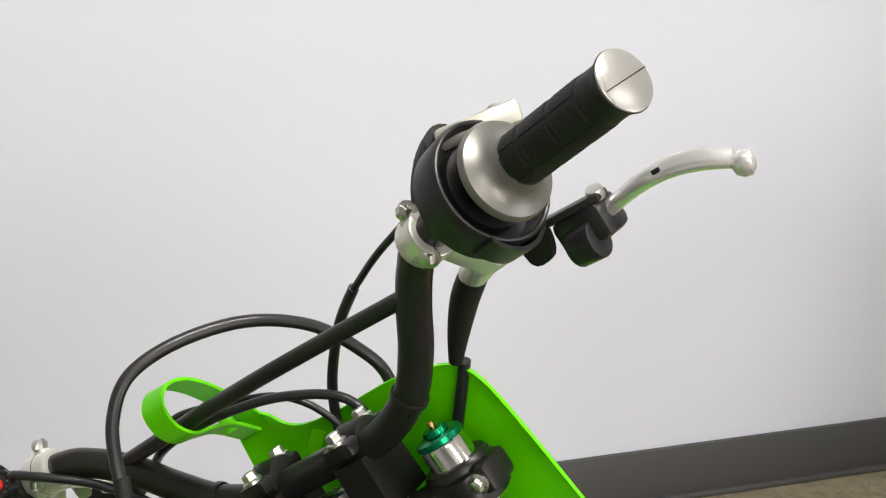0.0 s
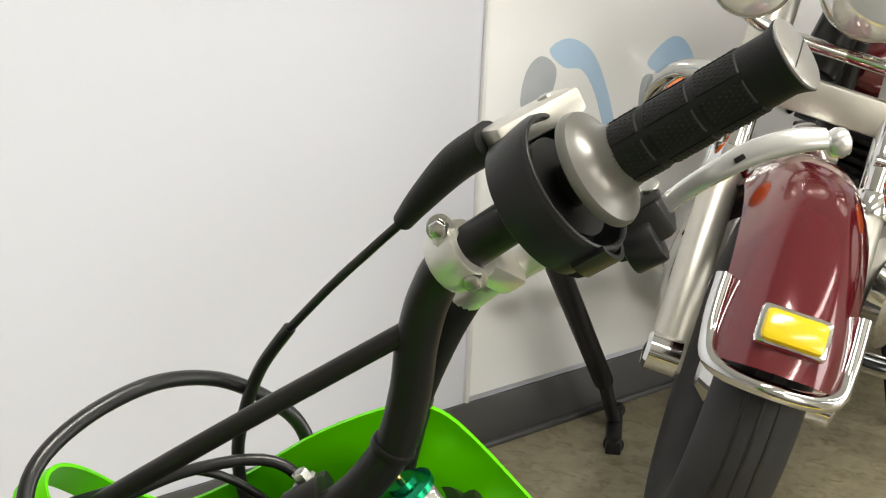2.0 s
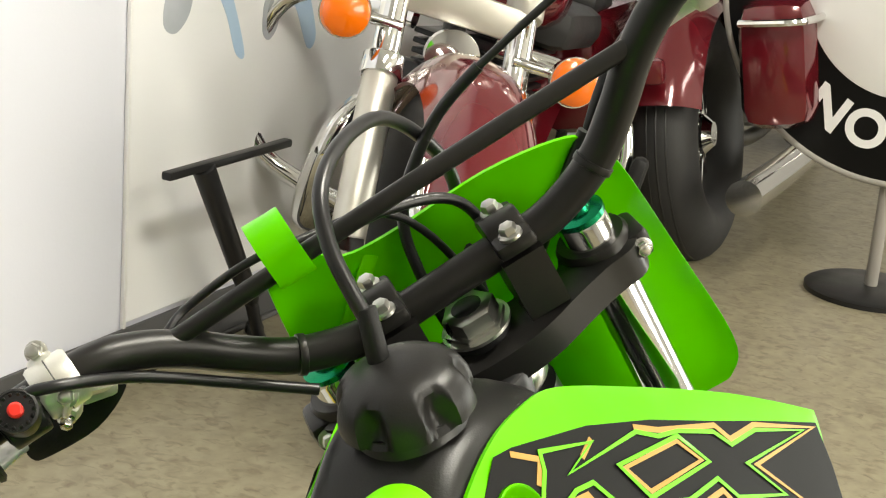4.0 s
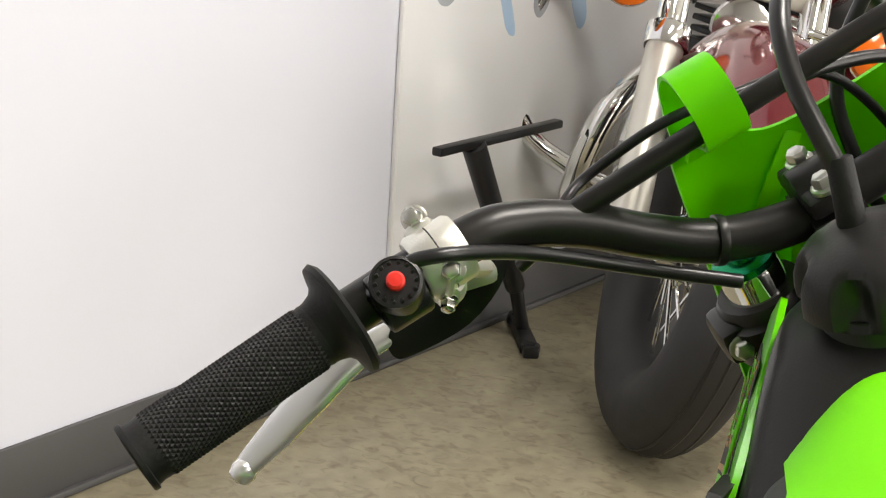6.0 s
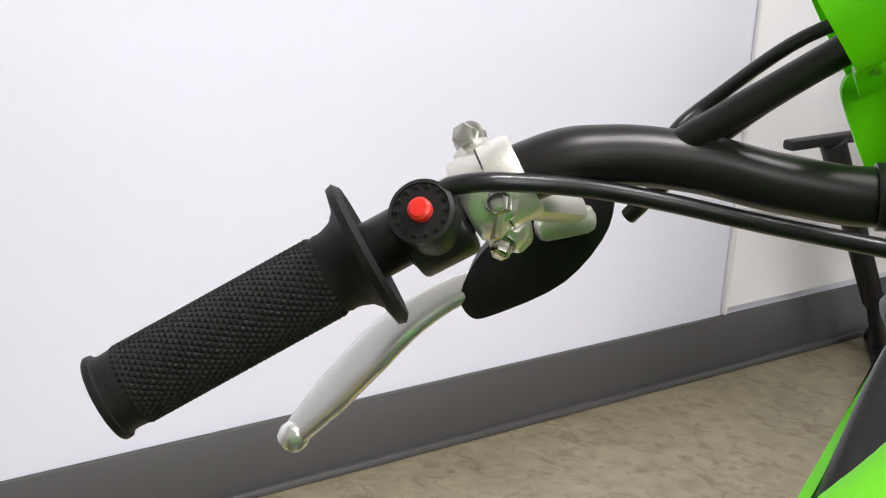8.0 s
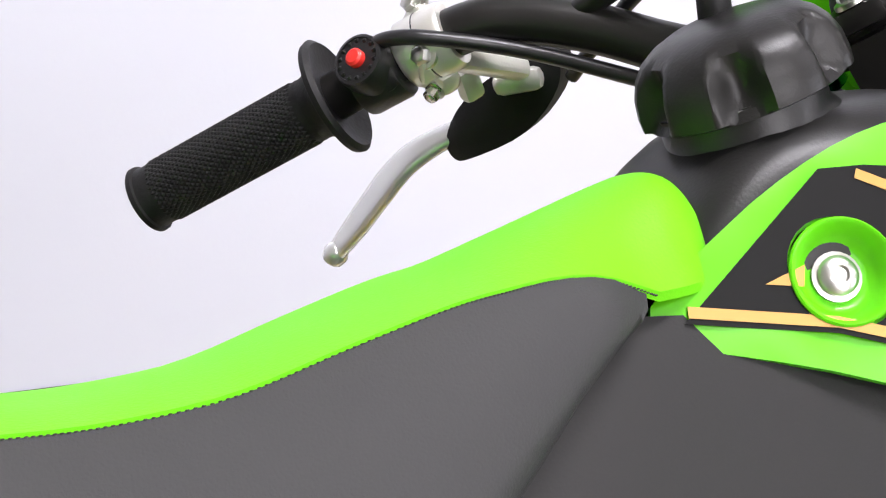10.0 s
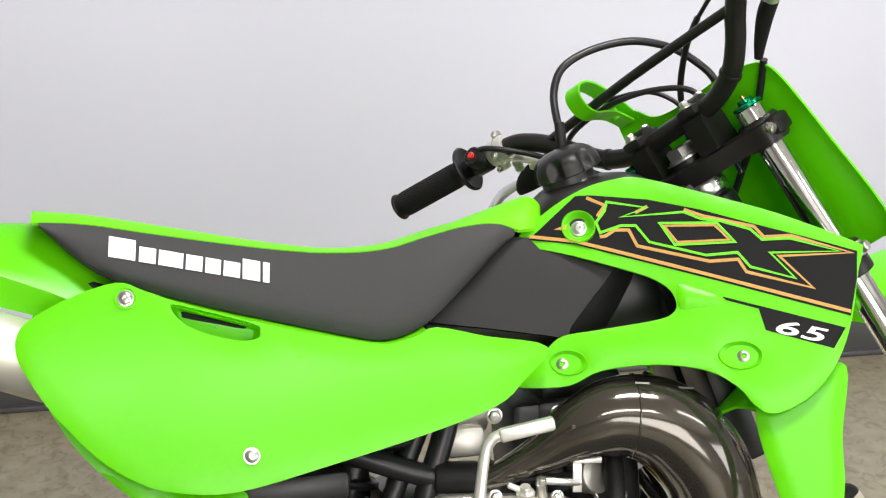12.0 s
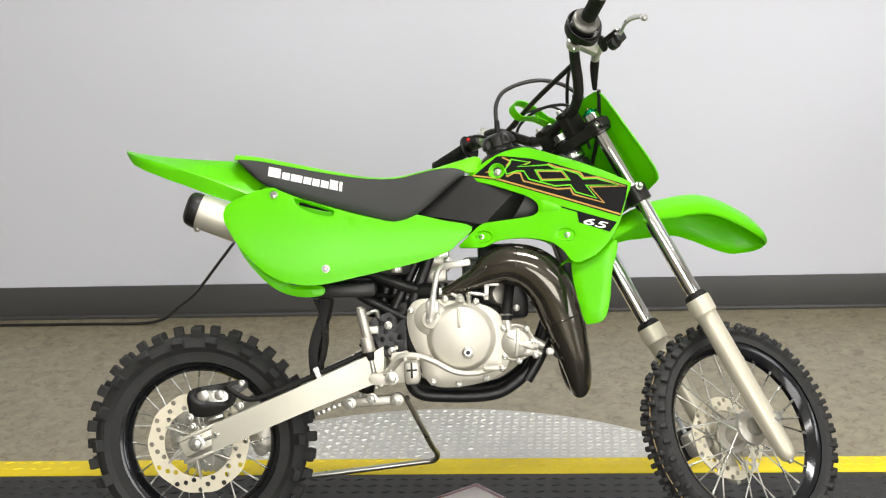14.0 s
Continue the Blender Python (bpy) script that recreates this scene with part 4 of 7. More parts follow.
for k in range(6):
    part("head_bolt", hexbolt((0.58 + 0.03 * (k % 3), -0.061, 0.475 + 0.09 * (k // 3)), (0, -1, 0), 0.005, 0.006), STEEL, engine)
for sd in (-1, 1):
    rad = part("radiator", rbox((0.735, 0.055 * sd, 0.60), (0.032, 0.085, 0.20), 0.006, Matrix.Rotation(radians(-18), 4, "Y")), FRAMEPAINT, bike)
    part("down_tube", tube([(0.775, 0.022 * sd, 0.68), (0.735, 0.035 * sd, 0.52), (0.695, 0.045 * sd, 0.40), (0.655, 0.05 * sd, 0.33)], 0.012, 14), FRAMEPAINT, bike)
part("cylinder_outlet", rod((0.60, -0.06, 0.50), (0.612, -0.085, 0.505), 0.02), ALU, engine)
part("carburettor", join(rod((0.485, -0.045, 0.565), (0.485, -0.045, 0.625), 0.02), rod((0.455, -0.045, 0.575), (0.51, -0.045, 0.575), 0.024), rbox((0.485, -0.045, 0.545), (0.04, 0.045, 0.03), 0.006)), ALU, engine, "silver carburettor")
part("coolant_hose", tube([(0.618, -0.112, 0.455), (0.622, -0.105, 0.49), (0.635, -0.075, 0.54), (0.68, -0.06, 0.59)], 0.010, 12), RUBBER, engine)
part("coolant_hose", tube([(0.660, -0.105, 0.405), (0.69, -0.09, 0.42), (0.70, -0.075, 0.48), (0.69, -0.06, 0.56)], 0.009, 12), RUBBER, engine)
part("spark_lead", tube([(0.60, -0.05, 0.50), (0.57, -0.10, 0.510), (0.53, -0.105, 0.512), (0.50, -0.09, 0.53)], 0.0035, 8), RUBBER, engine)
part("clutch_arm", join(rod((0.548, -0.11, 0.487), (0.545, -0.12, 0.515), 0.0055), along((0.545, -0.118, 0.512), (0.585, -0.118, 0.506), 0.006, 0.008)), STEEL, engine)
kick = part("kick_starter", join(tube([(0.472, -0.145, 0.468), (0.475, -0.150, 0.490), (0.479, -0.152, 0.515), (0.486, -0.150, 0.548), (0.492, -0.15, 0.561), (0.504, -0.152, 0.567), (0.548, -0.158, 0.573)], [0.010, 0.0085, 0.0058, 0.0054, 0.0054, 0.0056, 0.0060], 12), rbox((0.476, -0.147, 0.489), (0.025, 0.018, 0.028), 0.005)), CASTBRIGHT, bike, "folded silver kick-start lever")
part("kick_peg", along((0.500, -0.154, 0.5665), (0.552, -0.159, 0.5745), 0.012, 0.013, 0.003), CASTBRIGHT, kick)
part("kick_pivot_bolt", hexbolt((0.470, -0.141, 0.465), (0, -1, 0), 0.007, 0.007), STEEL, kick)

pipe_pts = [(0.478, -0.090, 0.511), (0.506, -0.094, 0.515), (0.550, -0.100, 0.533), (0.592, -0.105, 0.555), (0.632, -0.108, 0.564), (0.675, -0.110, 0.550), (0.709, -0.110, 0.512), (0.726, -0.108, 0.463), (0.741, -0.104, 0.410), (0.754, -0.097, 0.356), (0.759, -0.088, 0.321), (0.757, -0.068, 0.307), (0.748, -0.035, 0.314), (0.738, -0.008, 0.345), (0.722, 0.0, 0.42), (0.68, 0.0, 0.49)]
exhaust = part("exhaust_pipe", tube(pipe_pts, [0.0110, 0.0125, 0.0195, 0.0325, 0.0395, 0.0445, 0.0462, 0.0425, 0.0355, 0.028, 0.0215, 0.0160, 0.014, 0.014, 0.014, 0.014], 40, 8), PIPE, bike, "glossy dark lacquered expansion chamber exhaust")
part("weld_seam", torus((0.728, -0.1075, 0.457), (0.27, 0.07, -0.96), 0.0421, 0.0015, 48, 8), PIPE, exhaust)
part("weld_seam", torus((0.640, -0.1085, 0.5635), (0.98, -0.05, -0.13), 0.0406, 0.0010, 48, 8), PIPE, exhaust)
part("pipe_bracket", join(rbox((0.722, -0.112, 0.385), (0.036, 0.006, 0.022), 0.002, Matrix.Rotation(radians(35), 4, "Y")), rod((0.70, -0.105, 0.392), (0.70, -0.125, 0.392), 0.009)), FRAMEPAINT, exhaust)
part("bracket_bolt", hexbolt((0.70, -0.125, 0.392), (0, -1, 0), 0.006, 0.006), STEEL, exhaust)
part("bracket_bolt", hexbolt((0.728, -0.117, 0.381), (0, -1, 0), 0.006, 0.006), STEEL, exhaust)
for k, x in enumerate((0.0, 0.018, 0.036)):
    part("printed_line", sheet([outline([(0.640 + x, 0.600 - k * 0.004), (0.664 + x, 0.596 - k * 0.004), (0.664 + x, 0.5945 - k * 0.004), (0.640 + x, 0.5985 - k * 0.004)], 1)], lambda a, b: ((a, -0.1085 - math.sqrt(max(1e-6, 0.0418 ** 2 - (b - 0.563 + (a - 0.645) * 0.25) ** 2)), b), (0, -1, 0)), 0.02, 0.0002, 0, 0.001, 0.0006), GREYPRINT, exhaust)
silencer = part("silencer", tube([(0.018, -0.083, 0.693), (0.032, -0.082, 0.688), (0.10, -0.076, 0.660), (0.20, -0.066, 0.622), (0.24, -0.062, 0.606)], [0.0325, 0.0345, 0.0352, 0.0350, 0.028], 32), SWING, bike, "satin silver exhaust silencer with black end cap")
part("silencer_end_cap", tube([(-0.0035, -0.0845, 0.7010), (0.002, -0.084, 0.699), (0.012, -0.0835, 0.6955), (0.022, -0.083, 0.6915)], [0.022, 0.031, 0.0345, 0.0352], 32), BLACK, silencer)
part("stinger_pipe", tube([(0.235, -0.062, 0.608), (0.30, -0.064, 0.580), (0.38, -0.08, 0.545), (0.44, -0.086, 0.522), (0.482, -0.090, 0.516)], 0.0115, 16), FRAMEPAINT, silencer)
part("rubber_joiner", rod((0.448, -0.087, 0.519), (0.490, -0.092, 0.5165), 0.0155), RUBBER, silencer)
part("silencer_strap_bolt", hexbolt((0.018, -0.092, 0.657), (0, -1, -0.4), 0.005, 0.006), STEEL, silencer)

# ---- frame, swingarm, controls ----
frame_root = part("main_frame", join(
    tube([(0.30, -0.06, 0.535), (0.345, -0.075, 0.505), (0.40, -0.082, 0.475), (0.43, -0.085, 0.46)], 0.0105),
    tube([(0.485, -0.07, 0.625), (0.462, -0.08, 0.56), (0.438, -0.085, 0.50), (0.425, -0.085, 0.45)], 0.0115),
    tube([(0.448, -0.055, 0.62), (0.43, -0.06, 0.56), (0.41, -0.065, 0.50)], 0.010),
    tube([(0.425, -0.08, 0.46), (0.420, -0.08, 0.40), (0.425, -0.08, 0.34), (0.445, -0.075, 0.313), (0.50, -0.07, 0.305), (0.575, -0.065, 0.304), (0.62, -0.06, 0.318), (0.665, -0.052, 0.357), (0.695, -0.045, 0.42), (0.72, -0.04, 0.50), (0.755, -0.02, 0.62), (0.78, 0, 0.72)], 0.0125),
    tube([(0.425, 0.08, 0.46), (0.420, 0.08, 0.40), (0.425, 0.08, 0.34), (0.445, 0.075, 0.313), (0.50, 0.07, 0.305), (0.575, 0.065, 0.304), (0.62, 0.06, 0.318), (0.665, 0.052, 0.357), (0.695, 0.045, 0.42), (0.72, 0.04, 0.50), (0.755, 0.02, 0.62), (0.78, 0, 0.72)], 0.0125),
    tube([(0.48, -0.05, 0.62), (0.58, -0.045, 0.66), (0.70, -0.03, 0.72), (0.745, 0, 0.75)], 0.013),
    tube([(0.48, 0.05, 0.62), (0.58, 0.045, 0.66), (0.70, 0.03, 0.72), (0.745, 0, 0.75)], 0.013),
    tube([(0.47, -0.055, 0.62), (0.35, -0.06, 0.655), (0.20, -0.06, 0.70), (0.12, -0.05, 0.735)], 0.010),
    tube([(0.47, 0.055, 0.62), (0.35, 0.06, 0.655), (0.20, 0.06, 0.70), (0.12, 0.05, 0.735)], 0.010),
    tube([(0.30, 0.06, 0.535), (0.40, 0.075, 0.475), (0.43, 0.085, 0.46)], 0.0105),
    rod((0.745, 0, 0.78), (0.79, 0.0, 0.69), 0.026)), FRAMEPAINT, bike, "black tubular steel main frame")


def gusset():
    loop = outline([(0.350, 0.462), (0.375, 0.474), (0.402, 0.480), (0.428, 0.466), (0.436, 0.43), (0.426, 0.388), (0.405, 0.384), (0.375, 0.396), (0.358, 0.425)], 4)
    holes = [[(x + 0.0054 * math.cos(b), z + 0.0054 * math.sin(b)) for b in np.linspace(0, 2 * math.pi, 12, endpoint=False)] for x, z in ((0.372, 0.456), (0.388, 0.463), (0.404, 0.460), (0.380, 0.441), (0.397, 0.444), (0.373, 0.425), (0.390, 0.426), (0.406, 0.428), (0.398, 0.408), (0.381, 0.408))]
    return sheet([loop] + holes, lambda a, b: ((a, -0.094, b), (0, -1, 0)), 0.012, 0.006, 0.003, 0.006)


part("frame_gusset", gusset(), HEEL, frame_root, "black pierced heel plate")
part("gusset_backing", rbox((0.395, -0.080, 0.43), (0.07, 0.004, 0.08), 0.004), BLACK, frame_root)
part("pivot_bolt", hexbolt((0.452, -0.100, 0.408), (0, -1, 0), 0.010, 0.009), STEEL, frame_root)
part("pivot_plate", sheet([outline([(0.43, 0.44), (0.46, 0.43), (0.475, 0.405), (0.465, 0.385), (0.435, 0.39)], 4)], lambda a, b: ((a, -0.098, b), (0, -1, 0)), 0.015, 0.006, 0.002, 0.004), FRAMEPAINT, frame_root)
for x, z in ((0.508, 0.575), (0.490, 0.515), (0.386, 0.453), (0.391, 0.402)):
    part("frame_bolt", hexbolt((x, -0.098, z), (0, -1, 0), 0.006, 0.006), STEEL, frame_root)
part("airbox", join(rbox((0.33, 0, 0.60), (0.22, 0.16, 0.11), 0.02), rbox((0.30, -0.03, 0.525), (0.13, 0.14, 0.03), 0.008)), BLACK, bike, "black airbox under the seat")
part("reservoir", join(rod((0.405, -0.075, 0.575), (0.405, -0.075, 0.60), 0.022), rod((0.405, -0.075, 0.555), (0.405, -0.075, 0.577), 0.018)), STEEL, frame_root)
flap = part("mud_flap", sheet([outline([(-0.05, 0.54), (0.05, 0.54), (0.055, 0.47), (0.048, 0.36), (0.03, 0.33), (-0.03, 0.33), (-0.048, 0.36), (-0.055, 0.47)], 4)], lambda a, b: ((0.242 - 0.9 * (0.54 - b) ** 2 * 0.6 + (0.035 * math.sin((0.54 - b) * 12) - 0.02), a, b), (-1, 0, 0)), 0.02, 0.003), RUBBER, bike, "black rubber mud flap ahead of the rear tyre")
for y in (-0.050, 0.050):
    part("flap_lip", sheet([outline([(0.252, 0.535), (0.250, 0.508), (0.247, 0.481), (0.234, 0.448), (0.226, 0.423), (0.222, 0.395), (0.226, 0.345), (0.236, 0.335), (0.243, 0.363), (0.240, 0.392), (0.247, 0.422), (0.256, 0.448), (0.265, 0.475), (0.270, 0.507), (0.270, 0.535)], 3)], lambda a, b, y=y: ((a, y, b), (0, -1, 0)), 0.012, 0.004, 0.001, 0.003), RUBBER, flap)
part("frame_brace", join(tube([(0.462, -0.060, 0.60), (0.44, -0.066, 0.565), (0.392, -0.078, 0.470)], 0.0105, 14)), FRAMEPAINT, frame_root)
part("shock_collar", lathe((0.392, -0.005, 0.535), (0.23, 0, 0.97), [(0, 0.020), (0.001, 0.030), (0.012, 0.030), (0.013, 0.027), (0.020, 0.027), (0.021, 0.031), (0.030, 0.031), (0.031, 0.02)], 32), STEEL, bike, "zinc shock absorber collar")

swing = part("swingarm", join(
    loft([[(x, y0 - w, z + h), (x, y0 + w, z + h), (x, y0 + w, z - h), (x, y0 - w, z - h)] for x, z, h, w, y0 in ((0.030, 0.2435, 0.0255, 0.010, -0.098), (0.036, 0.246, 0.0265, 0.0115, -0.098), (0.20, 0.310, 0.0265, 0.0115, -0.097), (0.345, 0.366, 0.030, 0.0115, -0.094), (0.375, 0.378, 0.034, 0.010, -0.090))]),
    rod((0.405, -0.09, 0.392), (0.405, 0.09, 0.392), 0.022), rbox((0.36, 0, 0.374), (0.04, 0.17, 0.04), 0.008)), SWING, bike, "silver box-section swingarm")
part("swingarm_leg", loft([[(x, y0 - w, z + h), (x, y0 + w, z + h), (x, y0 + w, z - h), (x, y0 - w, z - h)] for x, z, h, w, y0 in ((-0.01, 0.235, 0.024, 0.0115, 0.098), (0.20, 0.310, 0.0265, 0.0115, 0.097), (0.375, 0.378, 0.034, 0.010, 0.090))]), SWING, swing)
part("axle_carrier", join(along((-0.030, -0.098, 0.222), (0.040, -0.098, 0.2505), 0.018, 0.032, 0.003), along((-0.036, -0.098, 0.241), (0.042, -0.098, 0.273), 0.012, 0.006, 0.001), along((-0.022, -0.098, 0.198), (0.052, -0.098, 0.226), 0.012, 0.006, 0.001)), SWING, swing)
part("axle_nut", join(hexbolt((0.0, -0.108, 0.236), (0, -1, 0), 0.012, 0.010), rod((0, -0.116, 0.236), (0, -0.123, 0.236), 0.006)), STEEL, swing)
part("chain_adjuster", join(rod((0.010, -0.107, 0.240), (0.046, -0.107, 0.2535), 0.0035, seg=10), hexbolt((0.035, -0.107, 0.2495), (0.93, 0, 0.37), 0.006, 0.006, False)), STEEL, swing)
part("brake_hose", tube([(0.06, -0.088, 0.345), (0.085, -0.092, 0.325), (0.12, -0.095, 0.318), (0.20, -0.098, 0.346), (0.30, -0.098, 0.385), (0.36, -0.098, 0.412)], 0.0055, 10), RUBBER, swing)
part("hose_clip", rbox((0.243, -0.098, 0.365), (0.010, 0.018, 0.022), 0.002, Matrix.Rotation(radians(-22), 4, "Y")), WHITE, swing)
GUARD = [(-0.018, 0.327), (-0.006, 0.341), (0.042, 0.348), (0.083, 0.354), (0.098, 0.353), (0.101, 0.340), (0.083, 0.327), (0.071, 0.306), (0.045, 0.291), (0.013, 0.283), (-0.012, 0.287), (-0.018, 0.304)]
WINDOW = [(-0.002, 0.327), (0.013, 0.337), (0.050, 0.338), (0.066, 0.324), (0.051, 0.313), (0.009, 0.317)]
cal = part("rear_caliper", join(rbox((0.03, -0.066, 0.315), (0.07, 0.03, 0.05), 0.008), rod((0.012, -0.086, 0.327), (0.012, -0.062, 0.327), 0.013), rod((0.045, -0.086, 0.326), (0.045, -0.062, 0.326), 0.010), rod((0.020, -0.072, 0.275), (0.05, -0.072, 0.285), 0.009)), STEEL, bike, "silver rear brake caliper under a black guard")
part("caliper_guard", sheet([outline(GUARD, 3), outline(WINDOW, 3)[::-1]], lambda a, b: ((a, -0.094 + 0.25 * abs(b - 0.326) + 0.06 * max(0.0, a - 0.07), b), (0, -1, 0)), 0.008, 0.010, 0.0035, 0.006), BLACK, cal, "black moulded caliper guard with an open window")
for x, z in ((0.090, 0.347), (0.085, 0.303), (-0.016, 0.284), (-0.011, 0.265), (-0.036, 0.239)):
    part("caliper_bolt", hexbolt((x, -0.083, z), (0, -1, 0), 0.0062, 0.008), STEEL, cal)
mc = part("rear_master_cylinder", join(rod((0.333, -0.100, 0.488), (0.345, -0.102, 0.425), 0.010), rod((0.342, -0.102, 0.432), (0.347, -0.102, 0.402), 0.013), rod((0.331, -0.100, 0.492), (0.333, -0.100, 0.47), 0.007), rbox((0.352, -0.095, 0.445), (0.03, 0.012, 0.016), 0.003)), ALU, bike, "cast silver rear brake master cylinder")
part("rubber_boot", rod((0.347, -0.102, 0.402), (0.350, -0.102, 0.386), 0.010, 0.007), RUBBER, mc)
part("push_rod", rod((0.350, -0.102, 0.388), (0.355, -0.105, 0.36), 0.005), STEEL, mc)
part("banjo_hose", tube([(0.345, -0.098, 0.478), (0.362, -0.098, 0.483), (0.368, -0.09, 0.47)], 0.005, 10), STEEL, mc)
pedal = part("brake_pedal", join(tube([(0.348, -0.108, 0.352), (0.372, -0.115, 0.355), (0.392, -0.122, 0.372), (0.410, -0.130, 0.392), (0.445, -0.140, 0.394), (0.475, -0.145, 0.383), (0.515, -0.150, 0.362), (0.555, -0.150, 0.358), (0.590, -0.152, 0.366)], [0.011, 0.011, 0.012, 0.012, 0.009, 0.008, 0.008, 0.0075, 0.008], 12, flat=0.7), rbox((0.585, -0.158, 0.368), (0.032, 0.02, 0.009), 0.003), sheet([outline([(0.392, 0.398), (0.410, 0.402), (0.425, 0.40), (0.425, 0.35), (0.402, 0.342), (0.355, 0.340), (0.350, 0.36), (0.388, 0.366)], 4)], lambda a, b: ((a, -0.128, b), (0, -1, 0)), 0.012, 0.008, 0.002, 0.004)), ALU_PAINT, bike, "silver forged rear brake pedal")
part("pedal_pivot", hexbolt((0.390, -0.130, 0.352), (0, -1, 0), 0.010, 0.006), STEEL, pedal)
peg = part("foot_peg", join(rbox((0.432, -0.150, 0.366), (0.030, 0.06, 0.045), 0.008), *[rbox((0.420 + 0.024 * (k % 2), -0.128 - 0.011 * k, 0.392), (0.006, 0.006, 0.008), 0.001) for k in range(5)]), ALU, bike, "cast steel footpeg with teeth")
part("peg_web", join(rbox((0.432, -0.181, 0.372), (0.004, 0.003, 0.03), 0.001), rbox((0.432, -0.181, 0.372), (0.02, 0.003, 0.004), 0.001)), FRAMEPAINT, peg)
link = part("suspension_link", join(along((0.300, -0.045, 0.296), (0.395, -0.045, 0.300), 0.014, 0.020, 0.004), rod((0.300, -0.056, 0.296), (0.300, -0.034, 0.296), 0.014), rod((0.395, -0.056, 0.300), (0.395, -0.034, 0.300), 0.014)), ALU, bike, "cast silver suspension linkage")
for x, z in ((0.300, 0.296), (0.345, 0.305), (0.395, 0.300)):
    part("link_bolt", hexbolt((x, -0.057, z), (0, -1, 0), 0.008, 0.006), STEEL, link)
shock = part("rear_shock", join(rod((0.33, 0, 0.31), (0.40, 0, 0.60), 0.016), *[torus((0.34 + 0.045 * k / 9, 0, 0.36 + 0.19 * k / 9), (0.23, 0, 0.97), 0.026, 0.0045, 24, 8) for k in range(10)]), FRAMEPAINT, bike, "coil-over rear shock")


def chain():
    out = []
    a, b = np.array([0.045, 0.052, 0.262]), np.array([0.42, 0.052, 0.445])
    c, d = np.array([0.045, 0.052, 0.208]), np.array([0.42, 0.052, 0.345])
    for p, q in ((a, b), (c, d)):
        n = 34
        for i in range(n):
            s = p + (q - p) * i / n
            e = p + (q - p) * (i + 0.8) / n
            s[2] -= 0.010 * math.sin(math.pi * i / n)
            e[2] -= 0.010 * math.sin(math.pi * (i + 0.8) / n)
            out.append(along(s, e, 0.006 if i % 2 else 0.010, 0.009, 0.001))
    return join(*out)


part("drive_chain", chain(), STEEL, bike, "steel drive chain")
part("rear_sprocket", lathe((0, 0.050, 0.235), (0, 1, 0), [(0, 0.082), (0.004, 0.082), (0.0042, 0.03)], 88, scallop=0.03, lobes=44), STEEL, bike, "steel rear sprocket")
part("chain_guide", sheet([outline([(0.085, 0.235), (0.125, 0.25), (0.135, 0.215), (0.115, 0.185), (0.095, 0.19)], 4)], lambda a, b: ((a, 0.035, b), (0, -1, 0)), 0.015, 0.01), ALU, bike)
stand = part("triangle_stand", tube([(0.41, 0.05, 0.29), (0.425, 0.13, 0.24), (0.452, 0.26, 0.155), (0.462, 0.305, 0.128), (0.452, 0.322, 0.112), (0.42, 0.325, 0.108), (0.28, 0.32, 0.096), (0.15, 0.316, 0.086)], 0.0065, 10), STEEL, bike, "bent steel rod side stand holding the bike upright")

for unit in (engine, exhaust, silencer, kick, frame_root, mc, pedal, peg, link, cal, swing):
    unit.location.y += 0.009

# ---- front end, in the steering frame ----
def fpart(name, g, mat, label=""):
    return part(name, g, mat, bike, label, STEER)


def bar_part(name, g, mat, label=""):
    return part(name, g, mat, bike, label, BARS)


def barline(sd):
    return [(0.010, 0, 0.018), (0.010, 0.03 * sd, 0.018), (0.010, 0.062 * sd, 0.0185), (0.009, 0.099 * sd, 0.032), (0.006, 0.125 * sd, 0.054), (0.001, 0.147 * sd, 0.078), (-0.006, 0.170 * sd, 0.0975), (-0.0146, 0.195 * sd, 0.1085), (-0.0300, 0.2636 * sd, 0.1150), (-0.0610, 0.354, 0.1235) if sd > 0 else (-0.0570, -0.374, 0.1215)]


bar_pts = barline(-1)[::-1] + barline(1)[1:]
bars = bar_part("handlebar", tube(bar_pts, 0.0108, 24, 8), BARPAINT, "black steel motocross handlebar with a cross brace")
part("cross_brace", tube([(-0.001, -0.150, 0.085), (-0.004, 0, 0.089), (-0.001, 0.148, 0.087)], 0.0055, 16), BARPAINT, bars)
for sd in (-1, 1):
    part("bar_sleeve", rod((0.009, 0.0965 * sd, 0.0305), (0.0088, 0.1005 * sd, 0.033), 0.0122), BARPAINT, bars)

# top clamp and risers
CLAMP = [(0.018, -0.03), (0.018, 0.03), (0.018, 0.055), (0.04, 0.066), (0.047, 0.083), (0.038, 0.101), (0.018, 0.107), (0.0, 0.1), (-0.005, 0.08), (-0.012, 0.06), (-0.024, 0.03), (-0.028, 0), (-0.024, -0.03), (-0.012, -0.06), (-0.005, -0.08), (0.0, -0.1), (0.018, -0.107), (0.038, -0.101), (0.047, -0.083), (0.04, -0.066), (0.018, -0.055)]
top = fpart("top_triple_clamp", sheet([outline(CLAMP, 4)], lambda a, b: ((a, b, -0.019), (0, 0, 1)), 0.014, 0.020, 0.003, 0.005), BARPAINT, "black cast top fork clamp")
